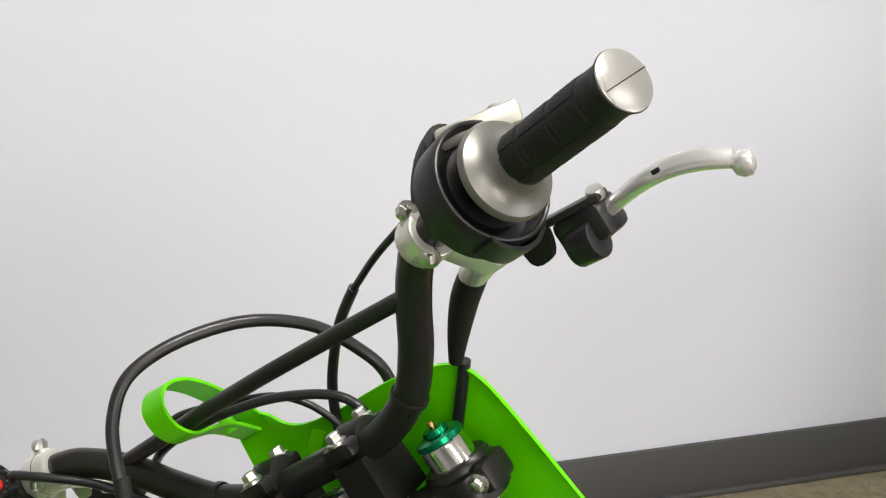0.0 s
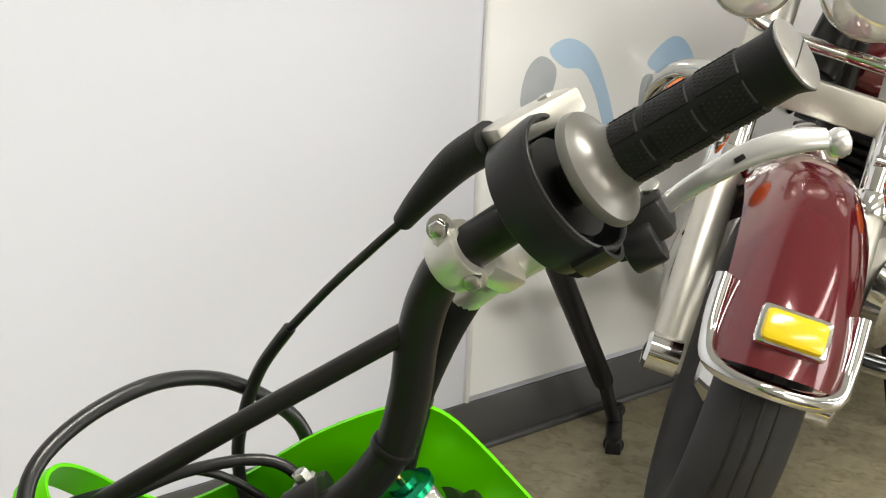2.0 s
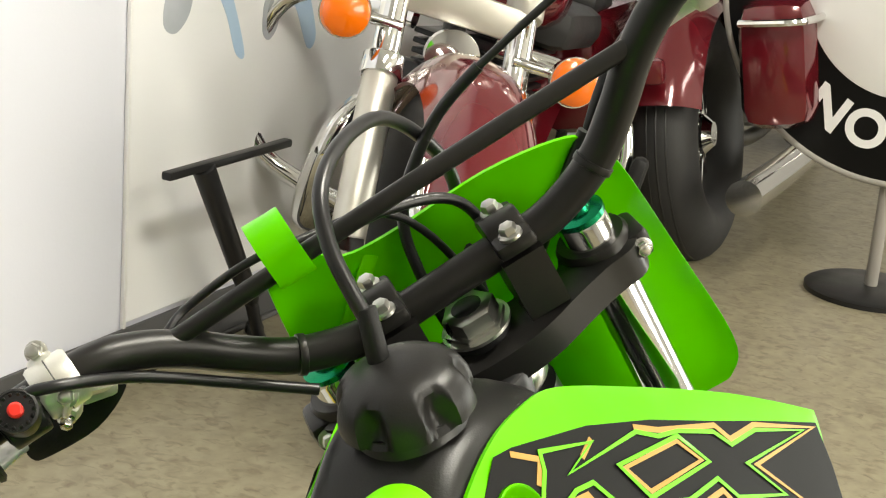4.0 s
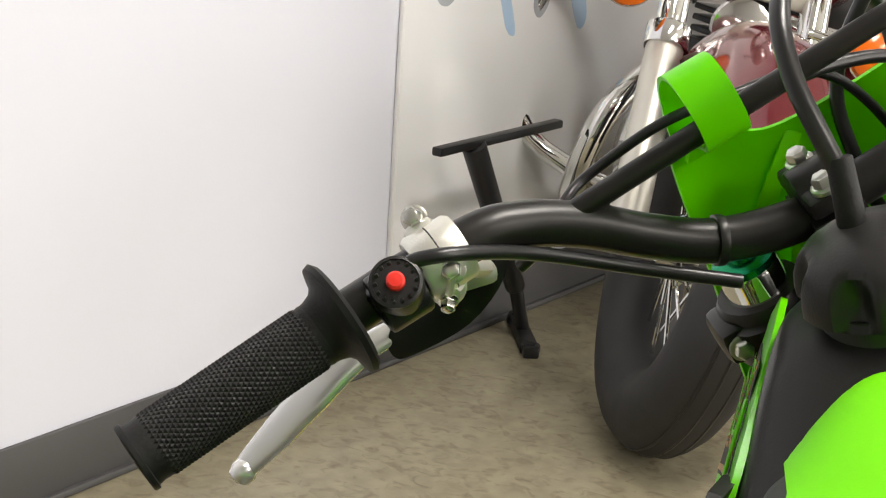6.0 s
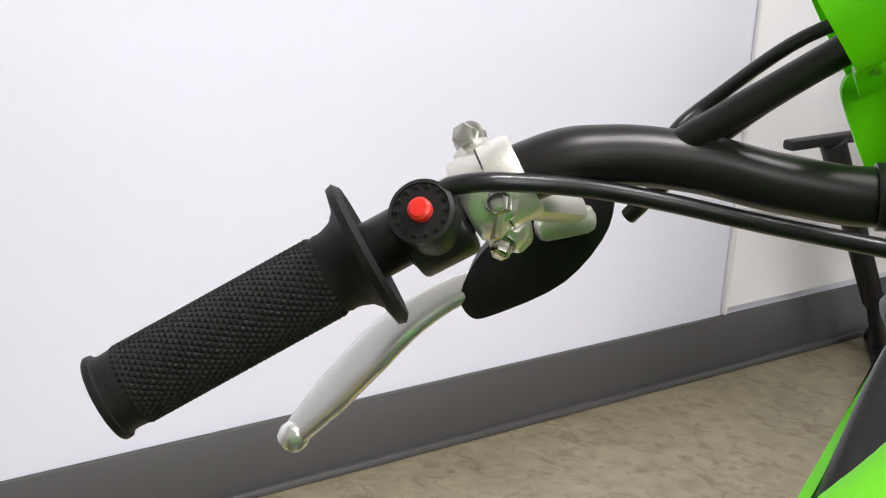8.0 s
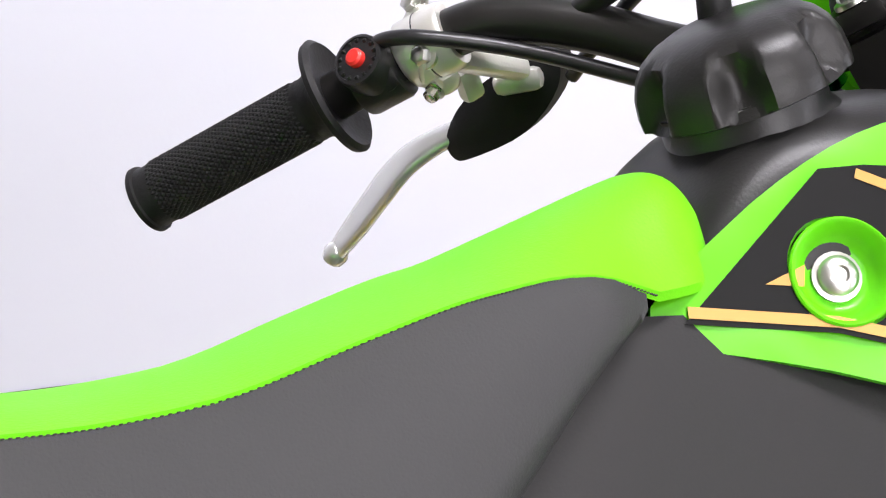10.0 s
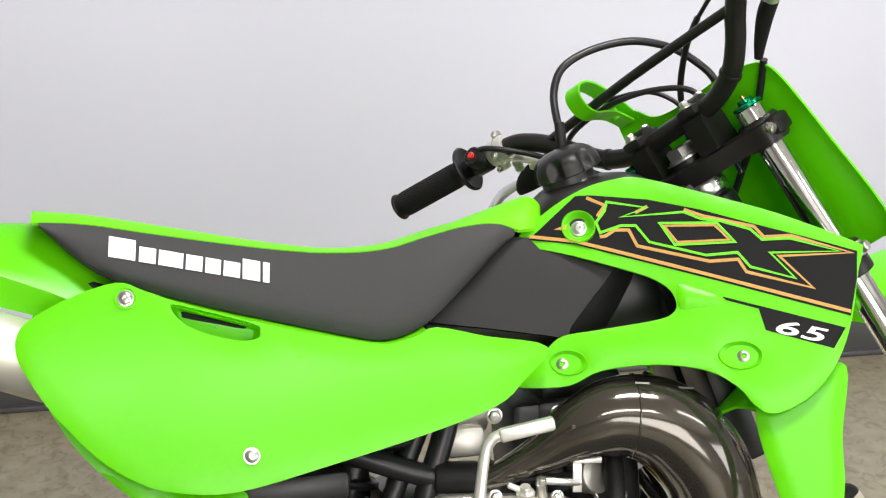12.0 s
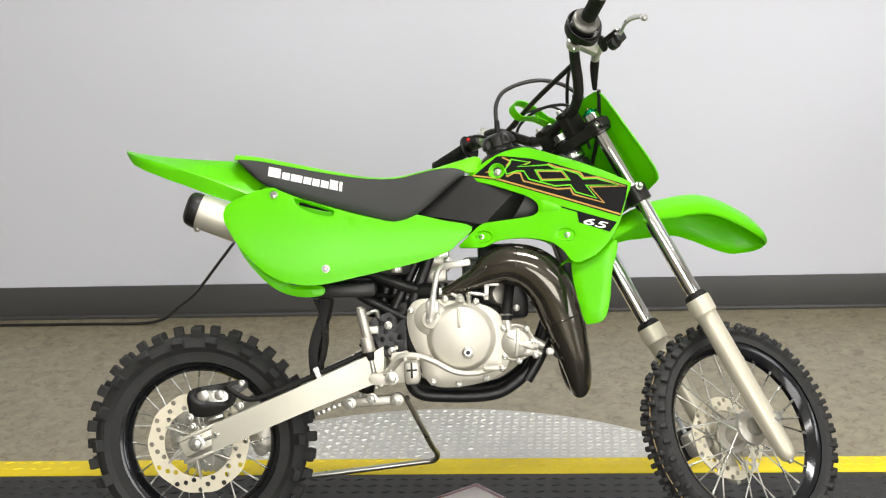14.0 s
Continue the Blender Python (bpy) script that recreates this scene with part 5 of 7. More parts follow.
for sd in (-1, 1):
    part("fork_collar", lathe((0.022, 0.083 * sd, -0.044), (0, 0, 1), [(0, 0.0215), (0.003, 0.0225), (0.026, 0.0225), (0.029, 0.0205), (0.029, 0.016)], 28), BARPAINT, top)
    part("bar_riser", loft([[(0.006 + a * (0.021 - 0.12 * (z + 0.018) * 0.4), 0.040 * sd + b * 0.0125, z) for a, b in ((-1, -1), (1, -1), (1, 1), (-1, 1))] for z in (-0.020, -0.004, 0.010, 0.0185)]), BARPAINT, top)
    part("riser_cap", join(along((-0.016, 0.040 * sd, 0.027), (0.028, 0.040 * sd, 0.027), 0.0235, 0.010, 0.003), rod((0.008, 0.0285 * sd, 0.022), (0.008, 0.0515 * sd, 0.022), 0.0155)), BARPAINT, top)
    for x in (0.0215, -0.0095):
        part("riser_bolt", hexbolt((x, 0.040 * sd, 0.0325), (0, 0, 1), 0.0051, 0.0068), STEEL, top, "zinc flange bolt")
    part("pinch_clamp", rbox((0.020, 0.104 * sd, -0.029), (0.030, 0.016, 0.020), 0.005), BARPAINT, top)
    part("pinch_bolt", hexbolt((0.005, 0.104 * sd, -0.029), (-1, 0, 0.1), 0.0048, 0.006), STEEL, top)
part("stem_nut", join(lathe((0, 0, -0.012), (0, 0, 1), [(0, 0.019), (0.003, 0.019), (0.0035, 0.0165), (0.0125, 0.0165), (0.014, 0.014)], 6), lathe((0, 0, -0.013), (0, 0, 1), [(0, 0.021), (0.002, 0.021)], 28)), STEEL, top, "large hexagonal steering stem nut")
part("stem_hole", lathe((0, 0, 0.0015), (0, 0, 1), [(0, 0.010), (0.0006, 0.009), (0.0005, 0.0)], 24), BLACK, top)
stem = fpart("steering_stem", join(lathe((0, 0, -0.20), (0, 0, 1), [(0, 0.022), (0.11, 0.022), (0.115, 0.026), (0.135, 0.026), (0.138, 0.020), (0.150, 0.020), (0.152, 0.024), (0.165, 0.024), (0.17, 0.018), (0.188, 0.018)], 28)), FRAMEPAINT, "black steering stem with silver collar")
part("stem_collar", lathe((0, 0, -0.058), (0, 0, 1), [(0, 0.0235), (0.002, 0.025), (0.014, 0.025), (0.016, 0.0235)], 28), STEEL, stem)
low = fpart("lower_triple_clamp", join(rbox((0.0, 0, -0.185), (0.05, 0.15, 0.03), 0.01), rod((0.022, -0.083, -0.203), (0.022, -0.083, -0.168), 0.024), rod((0.022, 0.083, -0.203), (0.022, 0.083, -0.168), 0.024)), BARPAINT, "black lower fork clamp")
for sd in (-1, 1):
    part("clamp_bolt", hexbolt((0.008, 0.116 * sd, -0.176), (-0.2, sd, 0), 0.006, 0.010), STEEL, low)

for sd in (-1, 1):
    leg = fpart("fork_leg", join(lathe((0.022, 0.083 * sd, -0.775), (0, 0, 1), [(0, 0.010), (0.004, 0.014), (0.012, 0.0165), (0.03, 0.0185), (0.10, 0.0205), (0.30, 0.0205), (0.318, 0.0212), (0.322, 0.0245), (0.352, 0.0248), (0.356, 0.0235)], 32), rbox((0.029, 0.080 * sd, -0.692), (0.034, 0.028, 0.044), 0.008)), SILVERLEG, "silver fork leg with chrome stanchion")
    part("stanchion", rod((0.022, 0.083 * sd, -0.43), (0.022, 0.083 * sd, 0.000), 0.0152, seg=32), CHROME, leg, "polished chrome fork tube")
    part("dust_wiper", lathe((0.022, 0.083 * sd, -0.4195), (0, 0, 1), [(0, 0.0238), (0.004, 0.0236), (0.009, 0.0205), (0.012, 0.0165)], 28), RUBBER, leg)
    part("fork_cap", lathe((0.022, 0.083 * sd, 0.0), (0, 0, 1), [(0, 0.0156), (0.0035, 0.0156), (0.0045, 0.0125), (0.0050, 0.0085), (0.0085, 0.0080), (0.0090, 0.0)], 24), GREENANO, leg, "green anodised fork cap")
    part("air_valve", rod((0.022, 0.083 * sd, 0.008), (0.022, 0.083 * sd, 0.013), 0.0022), BRASS, leg)
    part("axle_boss", join(rod((0.030, 0.100 * sd, -0.692), (0.030, 0.062 * sd, -0.692), 0.0145), hexbolt((0.030, 0.100 * sd, -0.692), (0, sd, 0), 0.0095, 0.010)), STEEL, leg)
    part("drain_bolt", hexbolt((0.022, 0.083 * sd, -0.775), (0, 0, -1), 0.006, 0.007), STEEL, leg)
fpart("front_axle", rod((0.030, -0.098, -0.692), (0.030, 0.098, -0.692), 0.0075), STEEL)
fcal = fpart("front_caliper", join(rbox((-0.035, 0.062, -0.665), (0.055, 0.034, 0.05), 0.01), rod((-0.055, 0.078, -0.655), (-0.02, 0.078, -0.66), 0.012), rod((-0.05, 0.070, -0.64), (-0.05, 0.070, -0.69), 0.006)), ALU, "silver front brake caliper")
part("caliper_guard", rbox((-0.045, 0.085, -0.66), (0.06, 0.01, 0.06), 0.006), BLACK, fcal)
hose = fpart("front_brake_hose", tube([(-0.04, 0.075, -0.64), (-0.020, 0.092, -0.56), (0.030, 0.108, -0.46), (0.050, 0.100, -0.34), (0.048, 0.092, -0.22)], 0.0052, 10), HOSE, "grey front brake hose along the far fork leg")
part("upper_hose", tube([(0.048, 0.0925, -0.225), (0.046, 0.080, -0.16), (0.044, 0.045, -0.10), (0.046, 0.0, -0.07), (0.050, -0.05, -0.03), (0.050, -0.09, 0.010), (0.047, -0.112, 0.032)], 0.0040, 10), CABLE, hose, "black upper hose")

# number plate and its strap
PLATE = [(-0.095, 0.036), (-0.112, 0.027), (-0.1225, 0.002), (-0.132, -0.07), (-0.141, -0.150), (-0.132, -0.178), (-0.108, -0.184), (0.0, -0.19), (0.095, -0.184), (0.110, -0.15), (0.109, -0.09), (0.098, -0.01), (0.092, 0.040), (0.087, 0.056), (0.070, 0.060), (0.060, 0.056), (0.050, 0.044), (0.034, 0.038), (0.0, 0.037), (-0.050, 0.040)]


def plate_place(a, b):
    x = 0.060 - 2.2 * a * a * 0.35 + 0.04 * max(0, -b)
    n = np.array([1.0, 1.54 * a, 0.04])
    return (x, a, b), tuple(n / np.linalg.norm(n))


plate = fpart("number_plate", sheet([outline(PLATE, 4)], plate_place, 0.012, 0.0028, 0.003, 0.006), GREEN, "lime green front number plate")


def strap():
    path = cr([(0.056, 0.074, 0.046), (0.048, 0.0735, 0.066), (0.030, 0.072, 0.092), (0.012, 0.0705, 0.108), (-0.006, 0.0695, 0.113), (-0.018, 0.069, 0.105), (-0.019, 0.0685, 0.090), (-0.010, 0.0685, 0.078), (0.006, 0.069, 0.073), (0.024, 0.0705, 0.066), (0.044, 0.073, 0.050)], 5)
    t = np.gradient(path, axis=0)
    t /= np.linalg.norm(t, axis=1)[:, None]
    secs = []
    for p, d in zip(path, t):
        s = np.array([0, 1.0, 0])
        n = np.cross(d, s)
        n /= np.linalg.norm(n)
        secs.append([tuple(p + s * 0.0105 + n * 0.0011), tuple(p - s * 0.0105 + n * 0.0011), tuple(p - s * 0.0105 - n * 0.0011), tuple(p + s * 0.0105 - n * 0.0011)])
    return loft(secs)


part("plate_strap", strap(), GREEN, plate, "green strap looped over the cross brace")
part("strap_stud", rod((0.030, 0.071, 0.060), (0.030, 0.071, 0.072), 0.005), GREEN, plate)
part("plate_rib", join(along((0.050, 0.05, -0.02), (0.042, 0.088, -0.09), 0.002, 0.010, 0.001), along((0.056, 0.03, 0.03), (0.048, 0.075, -0.01), 0.002, 0.010, 0.001)), GREEN, plate)


# front fender
WIDE = cr([(0, 0.030), (0.15, 0.045), (0.45, 0.058), (0.70, 0.062), (0.86, 0.052), (0.95, 0.031), (1, 0.006)], 8)
DROP = cr([(0, 0.012), (0.25, 0.030), (0.5, 0.046), (0.68, 0.051), (0.84, 0.042), (0.94, 0.021), (1, 0.002)], 8)


def front_fender():
    secs = []
    top = cr([(-0.16, -0.235), (-0.08, -0.215), (0.0, -0.203), (0.055, -0.200), (0.105, -0.203), (0.199, -0.222), (0.256, -0.254), (0.307, -0.307), (0.335, -0.353), (0.346, -0.386)], 4)
    n = len(top)
    for i, (x, z) in enumerate(top):
        u = i / (n - 1)
        w = at_x(WIDE, u)
        drop = at_x(DROP, u)
        t = top[min(i + 1, n - 1)] - top[max(i - 1, 0)]
        t /= np.linalg.norm(t)
        nx, nz = t[1], -t[0]
        s = []
        for k in range(17):
            a = k / 16 * 2 - 1
            dd = drop * max(0.0, (abs(a) - 0.35) / 0.65) ** 1.4 + 0.006 * a * a
            s.append((x + nx * dd, w * math.copysign(min(1.0, abs(a) * 1.15) ** 0.9, a), z + nz * dd))
        back = [(q[0] + nx * 0.003, q[1] * 0.96, q[2] + nz * 0.003) for q in reversed(s)]
        secs.append(s + back)
    return loft(secs)


fpart("front_fender", front_fender(), GREEN, "lime green pointed front fender")

# grips, levers and controls
def on_bar(sd, s):
    """A point at distance |y| = s along the outer part of the bar, and the bar's direction outward."""
    b = np.array(barline(sd))
    y = np.abs(b[:, 1])
    p = np.array([np.interp(s, y, b[:, 0]), sd * s, np.interp(s, y, b[:, 2])])
    q = np.array([np.interp(s + 0.01, y, b[:, 0]), sd * (s + 0.01), np.interp(s + 0.01, y, b[:, 2])])
    if s > 0.34:
        q = p + np.array(b[9] - b[8])
    d = q - p
    return p, d / np.linalg.norm(d)


def grip(sd, s0, s1, r):
    p, _ = on_bar(sd, s0)
    q, _ = on_bar(sd, s1)
    d = q - p
    n = np.linalg.norm(d)
    prof = [(0, r * 1.02), (0.004, r)]
    k = int((n - 0.016) / 0.0022)
    for i in range(k):
        prof.append((0.006 + i * 0.0022, r + (0.0005 if i % 2 else -0.0002)))
    prof += [(n - 0.006, r), (n - 0.0034, r * 1.03), (n - 0.0028, r * 1.12), (n - 0.0008, r * 1.13), (n, r * 1.08), (n + 0.0006, r * 0.4), (n + 0.0005, 0.0)]
    return p, d / n, n, prof


def knurl(p, d, r, n, rows, rings, a0=0.0, a1=2 * math.pi, size=0.0022, start=0.012, high=0.0009):
    """Small raised diamonds round a grip."""
    u, v, d = basis(d)
    V, F = [], []
    for i in range(rings):
        h = start + (n - start * 2) * i / (rings - 1)
        for j in range(rows):
            a = a0 + (a1 - a0) * (j + (0.5 if i % 2 else 0)) / rows
            e = math.cos(a) * u + math.sin(a) * v
            t = -math.sin(a) * u + math.cos(a) * v
            c = p + d * h + e * r
            o = len(V)
            V += [tuple(c + t * size * 0.72), tuple(c + d * size), tuple(c - t * size * 0.72), tuple(c - d * size), tuple(c + e * high)]
            F += [(o, o + 1, o + 4), (o + 1, o + 2, o + 4), (o + 2, o + 3, o + 4), (o + 3, o, o + 4)]
    return V, F


def blade(pts, half, thick, n=6):
    """A flat polished lever blade: wide up and down, thin fore and aft, with rounded edges."""
    c = cr(pts, n)
    src = np.linspace(0, 1, len(half))
    u = np.linspace(0, 1, len(c))
    hw, th = np.interp(u, src, half), np.interp(u, src, thick)
    t = np.gradient(c, axis=0)
    t /= np.linalg.norm(t, axis=1)[:, None]
    secs = []
    for p, d, a, b in zip(c, t, hw, th):
        up = np.array([0.75, 0, 1.0])
        up = up - d * (up @ d)
        up /= np.linalg.norm(up)
        sd = np.cross(d, up)
        secs.append([tuple(p + up * a * math.copysign(abs(math.cos(w)) ** 0.7, math.cos(w)) + sd * b * math.copysign(abs(math.sin(w)) ** 0.7, math.sin(w))) for w in np.linspace(0, 2 * math.pi, 18, endpoint=False)])
    return loft(secs)


# clutch side (left)
p, d, n, prof = grip(1, 0.262, 0.3575, 0.0145)
lg = bar_part("handlebar_grip", join(lathe(p, d, [(h, r) for h, r in prof], 40), knurl(p, d, 0.0147, n, 36, 42, 0.0, 2 * math.pi, 0.0019, 0.012, 0.0008)), RUBBER, "black diamond-pattern rubber handlebar grip")
part("grip_flange", lathe(p - d * 0.004, d, [(0, 0.0118), (-0.001, 0.018), (-0.004, 0.0255), (-0.002, 0.0278), (0.0006, 0.027), (0.0024, 0.0195), (0.005, 0.0165), (0.009, 0.0150), (0.012, 0.0146)], 44), RUBBER, lg)
p, d = on_bar(1, 0.231)
u = np.array([-0.80, 0.0, 0.60])
u = u - d * (u @ d)
u /= np.linalg.norm(u)
p = p + np.array([-0.006, -0.001, -0.002])
ks = bar_part("kill_switch", join(rod(p - d * 0.011, p + d * 0.011, 0.0138), lathe(p + u * 0.004, u, [(0, 0.0122), (0.013, 0.0122), (0.0150, 0.0115), (0.0153, 0.0085)], 36), rbox(tuple(p + u * 0.003), (0.019, 0.024, 0.021), 0.004)), BLACK, "black engine stop switch with red button")
part("switch_collar", join(*[rbox(tuple(p + u * 0.0192 + 0.0088 * (math.cos(a) * d + math.sin(a) * np.cross(u, d))), (0.0018, 0.0018, 0.0018), 0.0004) for a in np.linspace(0, 2 * math.pi, 14, endpoint=False)], lathe(p + u * 0.0165, u, [(0, 0.0120), (0.003, 0.0116), (0.0035, 0.0102), (0.0015, 0.0098)], 36)), BLACK, ks)
part("stop_button", lathe(p + u * 0.0185, u, [(0, 0.0042), (0.0036, 0.0041), (0.0046, 0.0030), (0.0048, 0.0)], 28), RED, ks, "red stop button")
part("switch_lead", tube([tuple(p - d * 0.010 + u * 0.012), (-0.0365, 0.2165, 0.1225), (-0.037, 0.203, 0.1175), (-0.029, 0.190, 0.106), (-0.017, 0.175, 0.0895), (-0.010, 0.158, 0.071), (-0.006, 0.135, 0.047), (-0.008, 0.10, 0.016)], 0.0034, 10), CABLE, ks)
p, d = on_bar(1, 0.2075)
cp = bar_part("clutch_perch", join(lathe(p - d * 0.012, d, [(0, 0.0112), (0, 0.0142), (0.002, 0.0156), (0.022, 0.0156), (0.024, 0.0142), (0.024, 0.0112)], 36), along(tuple(p + np.array([0.001, 0.001, 0.010])), (-0.006, 0.2090, 0.1225), 0.016, 0.013, 0.005), along(tuple(p + np.array([-0.008, 0, -0.006])), (-0.0265, 0.2045, 0.1010), 0.016, 0.014, 0.005), along((-0.020, 0.207, 0.098), (-0.016, 0.214, 0.090), 0.012, 0.012, 0.004)), CASTBRIGHT, "cast silver clutch lever perch")
part("perch_arm", join(along(tuple(p + np.array([0.006, -0.002, -0.010])), (0.022, 0.197, 0.078), 0.010, 0.010, 0.003), along((0.021, 0.215, 0.080), (0.027, 0.194, 0.071), 0.010, 0.011, 0.004)), CASTBRIGHT, cp)
part("adjuster_lug", along((0.004, 0.213, 0.094), (0.009, 0.220, 0.080), 0.011, 0.009, 0.003), CASTBRIGHT, cp)
part("clamp_split", torus(tuple(p), tuple(d), 0.0152, 0.0006, 40, 6), BLACK, cp)
part("clamp_bolt", hexbolt((-0.0075, 0.2080, 0.1275), (-0.80, 0.0, 0.60), 0.0046, 0.007), STEEL, cp)
part("clamp_bolt", hexbolt((-0.0290, 0.2047, 0.1065), (-0.90, 0, 0.44), 0.0048, 0.006), STEEL, cp)
part("adjuster_bolt", hexbolt((-0.022, 0.2145, 0.0925), (-0.85, 0.3, -0.3), 0.0036, 0.006), STEEL, cp)
part("lever_dust_cover", sheet([outline([(0.186, 0.078), (0.207, 0.084), (0.238, 0.081), (0.2555, 0.071), (0.258, 0.061), (0.250, 0.0565), (0.219, 0.0535), (0.193, 0.0635)], 4)], lambda a, b: ((0.022 + 0.10 * (0.25 - a), a, b), (-1, 0, 0)), 0.01, 0.014, 0.004, 0.006), RUBBER, cp)
part("clutch_lever", blade([(0.032, 0.228, 0.068), (0.0315, 0.244, 0.069), (0.0285, 0.262, 0.072), (0.0245, 0.280, 0.072), (0.0245, 0.300, 0.0675), (0.0265, 0.325, 0.060), (0.0275, 0.350, 0.0525), (0.027, 0.3555, 0.050)], [0.0052, 0.0056, 0.0064, 0.0078, 0.0092, 0.0088, 0.0062, 0.003], [0.004, 0.004, 0.0036, 0.0034, 0.0034, 0.0034, 0.0034, 0.002]), POLISHED, cp, "polished aluminium clutch lever")
part("lever_ball", lathe((0.027, 0.347, 0.0535), (0, 0.93, -0.36), [(0, 0.003), (0.002, 0.0056), (0.006, 0.0068), (0.010, 0.0058), (0.0120, 0.003), (0.0122, 0.0)], 20), POLISHED, cp)
bar_part("wiring_lead", tube([(0.004, 0.160, 0.082), (0.0113, 0.1485, 0.0887), (0.020, 0.132, 0.0900), (0.0144, 0.0933, 0.0945), (0.020, 0.06, 0.086), (0.036, 0.02, 0.068), (0.046, 0.0, 0.03), (0.046, -0.01, -0.04)], 0.0026, 10), CABLE, "thin black wiring lead beside the cross brace")
bar_part("clutch_cable", tube([(0.031, 0.184, 0.064), (0.024, 0.158, 0.072), (0.014, 0.125, 0.080), (0.012, 0.09, 0.082), (0.016, 0.05, 0.079), (0.030, 0.012, 0.068), (0.042, -0.022, 0.045), (0.040, -0.03, 0.01), (0.03, -0.03, -0.06)], 0.0034, 10), CABLE, "black clutch cable")

# throttle and brake side (right)
p, d, n, prof = grip(-1, 0.276, 0.373, 0.0140)
rg = bar_part("throttle_grip", lathe(p, d, [(0, 0.0150), (0.003, 0.0144), (n - 0.006, 0.0144), (n - 0.002, 0.0155), (n + 0.001, 0.0167), (n + 0.0022, 0.0158), (n + 0.0026, 0.006), (n + 0.0025, 0.0)], 44), RUBBER, "black block-pattern rubber throttle grip")
uu, vv, dd_ = basis(d)
for k in range(6):
    a = 2 * math.pi * k / 6
    for h0, h1 in ((0.008, 0.031), (0.034, 0.057), (0.060, 0.082)):
        secs = []
        for h in (h0, h0 + 0.001, h1 - 0.001, h1):
            lift = 0.0 if h in (h0, h1) else 0.0006
            s = []
            for j in range(7):
                b = a + radians(46) * (j / 6 - 0.5)
                s.append(tuple(p + d * h + (0.0143 + lift) * (math.cos(b) * uu + math.sin(b) * vv)))
            for j in range(6, -1, -1):
                b = a + radians(46) * (j / 6 - 0.5)
                s.append(tuple(p + d * h + 0.0136 * (math.cos(b) * uu + math.sin(b) * vv)))
            secs.append(s)
        V, F = knurl(p + d * h0, d, 0.0149, h1 - h0, 5, 8, a - radians(21), a + radians(21), 0.0009, 0.002, 0.0003)
        part("grip_pad", join(loft(secs), (V, F)), RUBBER, rg, angle=30)
# end face paler than the grip: its glare is in the colour
part("grip_end_face", lathe(p + d * (n + 0.0010), d, [(0, 0.0164), (0.0014, 0.0162), (0.0022, 0.0148), (0.0024, 0.0)], 40), GRIP_END_SHEEN, rg, "smooth polished rubber grip end")
part("grip_end_seam", along(tuple(p + d * (n + 0.0034) + uu * 0.0154), tuple(p + d * (n + 0.0034) - uu * 0.0154), 0.0004, 0.0006, 0.0001), BLACK, rg)
# the flange's sheen is put into its colour
part("throttle_flange", lathe(p + d * 0.016, -d, [(0, 0.0150), (0.005, 0.0158), (0.009, 0.0180), (0.0115, 0.0230), (0.0132, 0.0268), (0.0155, 0.0280), (0.0180, 0.0278), (0.0195, 0.025)], 52), FLANGE_SHEEN, rg, "smooth satin throttle tube flange")
p, d = on_bar(-1, 0.2520)
th = bar_part("throttle_housing", lathe(p - d * 0.014, d, [(0, 0.018), (0.001, 0.031), (0.003, 0.0345), (0.024, 0.0360), (0.026, 0.0350), (0.026, 0.0322), (0.010, 0.0318), (0.009, 0.012)], 48), BLACK, "black throttle housing with cable boot")
part("housing_cap", along((-0.018, -0.238, 0.1475), (0.0105, -0.275, 0.1385), 0.024, 0.013, 0.003), ALU, th, "flat silver throttle housing cap")
part("housing_guard", loft([[tuple(p + d * h + np.array([0.040 * c * math.sin(a) * 0.9, 0, -0.040 * c * math.cos(a)])) for h, c in ((-0.006, 0.86), (-0.006, 1.0), (0.012, 1.02), (0.012, 0.95))] for a in np.linspace(radians(-52), radians(58), 22)]), BLACK, th)
part("housing_lip", torus(tuple(p + d * 0.0120), tuple(d), 0.0338, 0.0014, 48, 8), BLACK, th)
part("throttle_drum", lathe(p - d * 0.004, d, [(0, 0.025), (0.012, 0.025), (0.013, 0.014)], 32), BLACK, th)
part("housing_screw", hexbolt((0.004, -0.266, 0.1465), (0.2, -0.1, 1), 0.0036, 0.002), STEEL, th)
part("cable_boot", tube([(-0.012, -0.238, 0.147), (0.003, -0.214, 0.143), (0.020, -0.186, 0.1335), (0.034, -0.166, 0.125)], [0.0098, 0.0092, 0.0072, 0.0054], 16), RUBBER, th)
part("throttle_cable", tube([(0.033, -0.168, 0.1255), (0.037, -0.141, 0.120), (0.040, -0.110, 0.1135), (0.047, -0.076, 0.104), (0.0475, -0.072, 0.103)], 0.0025, 10), CABLE, th)
part("cable_sleeve", tube([(0.0470, -0.075, 0.104), (0.055, -0.042, 0.090), (0.059, -0.012, 0.068), (0.060, 0.006, 0.048), (0.056, 0.016, 0.022), (0.040, 0.020, -0.03), (0.03, 0.0, -0.09)], 0.0037, 10), CABLE, th)
p, d = on_bar(-1, 0.1945)
bp_ = bar_part("brake_master_cylinder", join(rod((0.018, -0.236, 0.081), (0.030, -0.184, 0.078), 0.0096, bev=0.002), rod((0.028, -0.190, 0.078), (0.037, -0.166, 0.073), 0.0088)), CASTBRIGHT, "cast silver brake master cylinder clamp")
part("bar_clamp", join(rod(p - d * 0.009, p + d * 0.009, 0.0158), along(tuple(p + np.array([-0.002, 0, 0.006])), (-0.016, -0.196, 0.1245), 0.016, 0.014, 0.004), along(tuple(p + np.array([-0.002, 0, -0.006])), (-0.022, -0.197, 0.099), 0.016, 0.014, 0.004)), CASTBRIGHT, bp_)
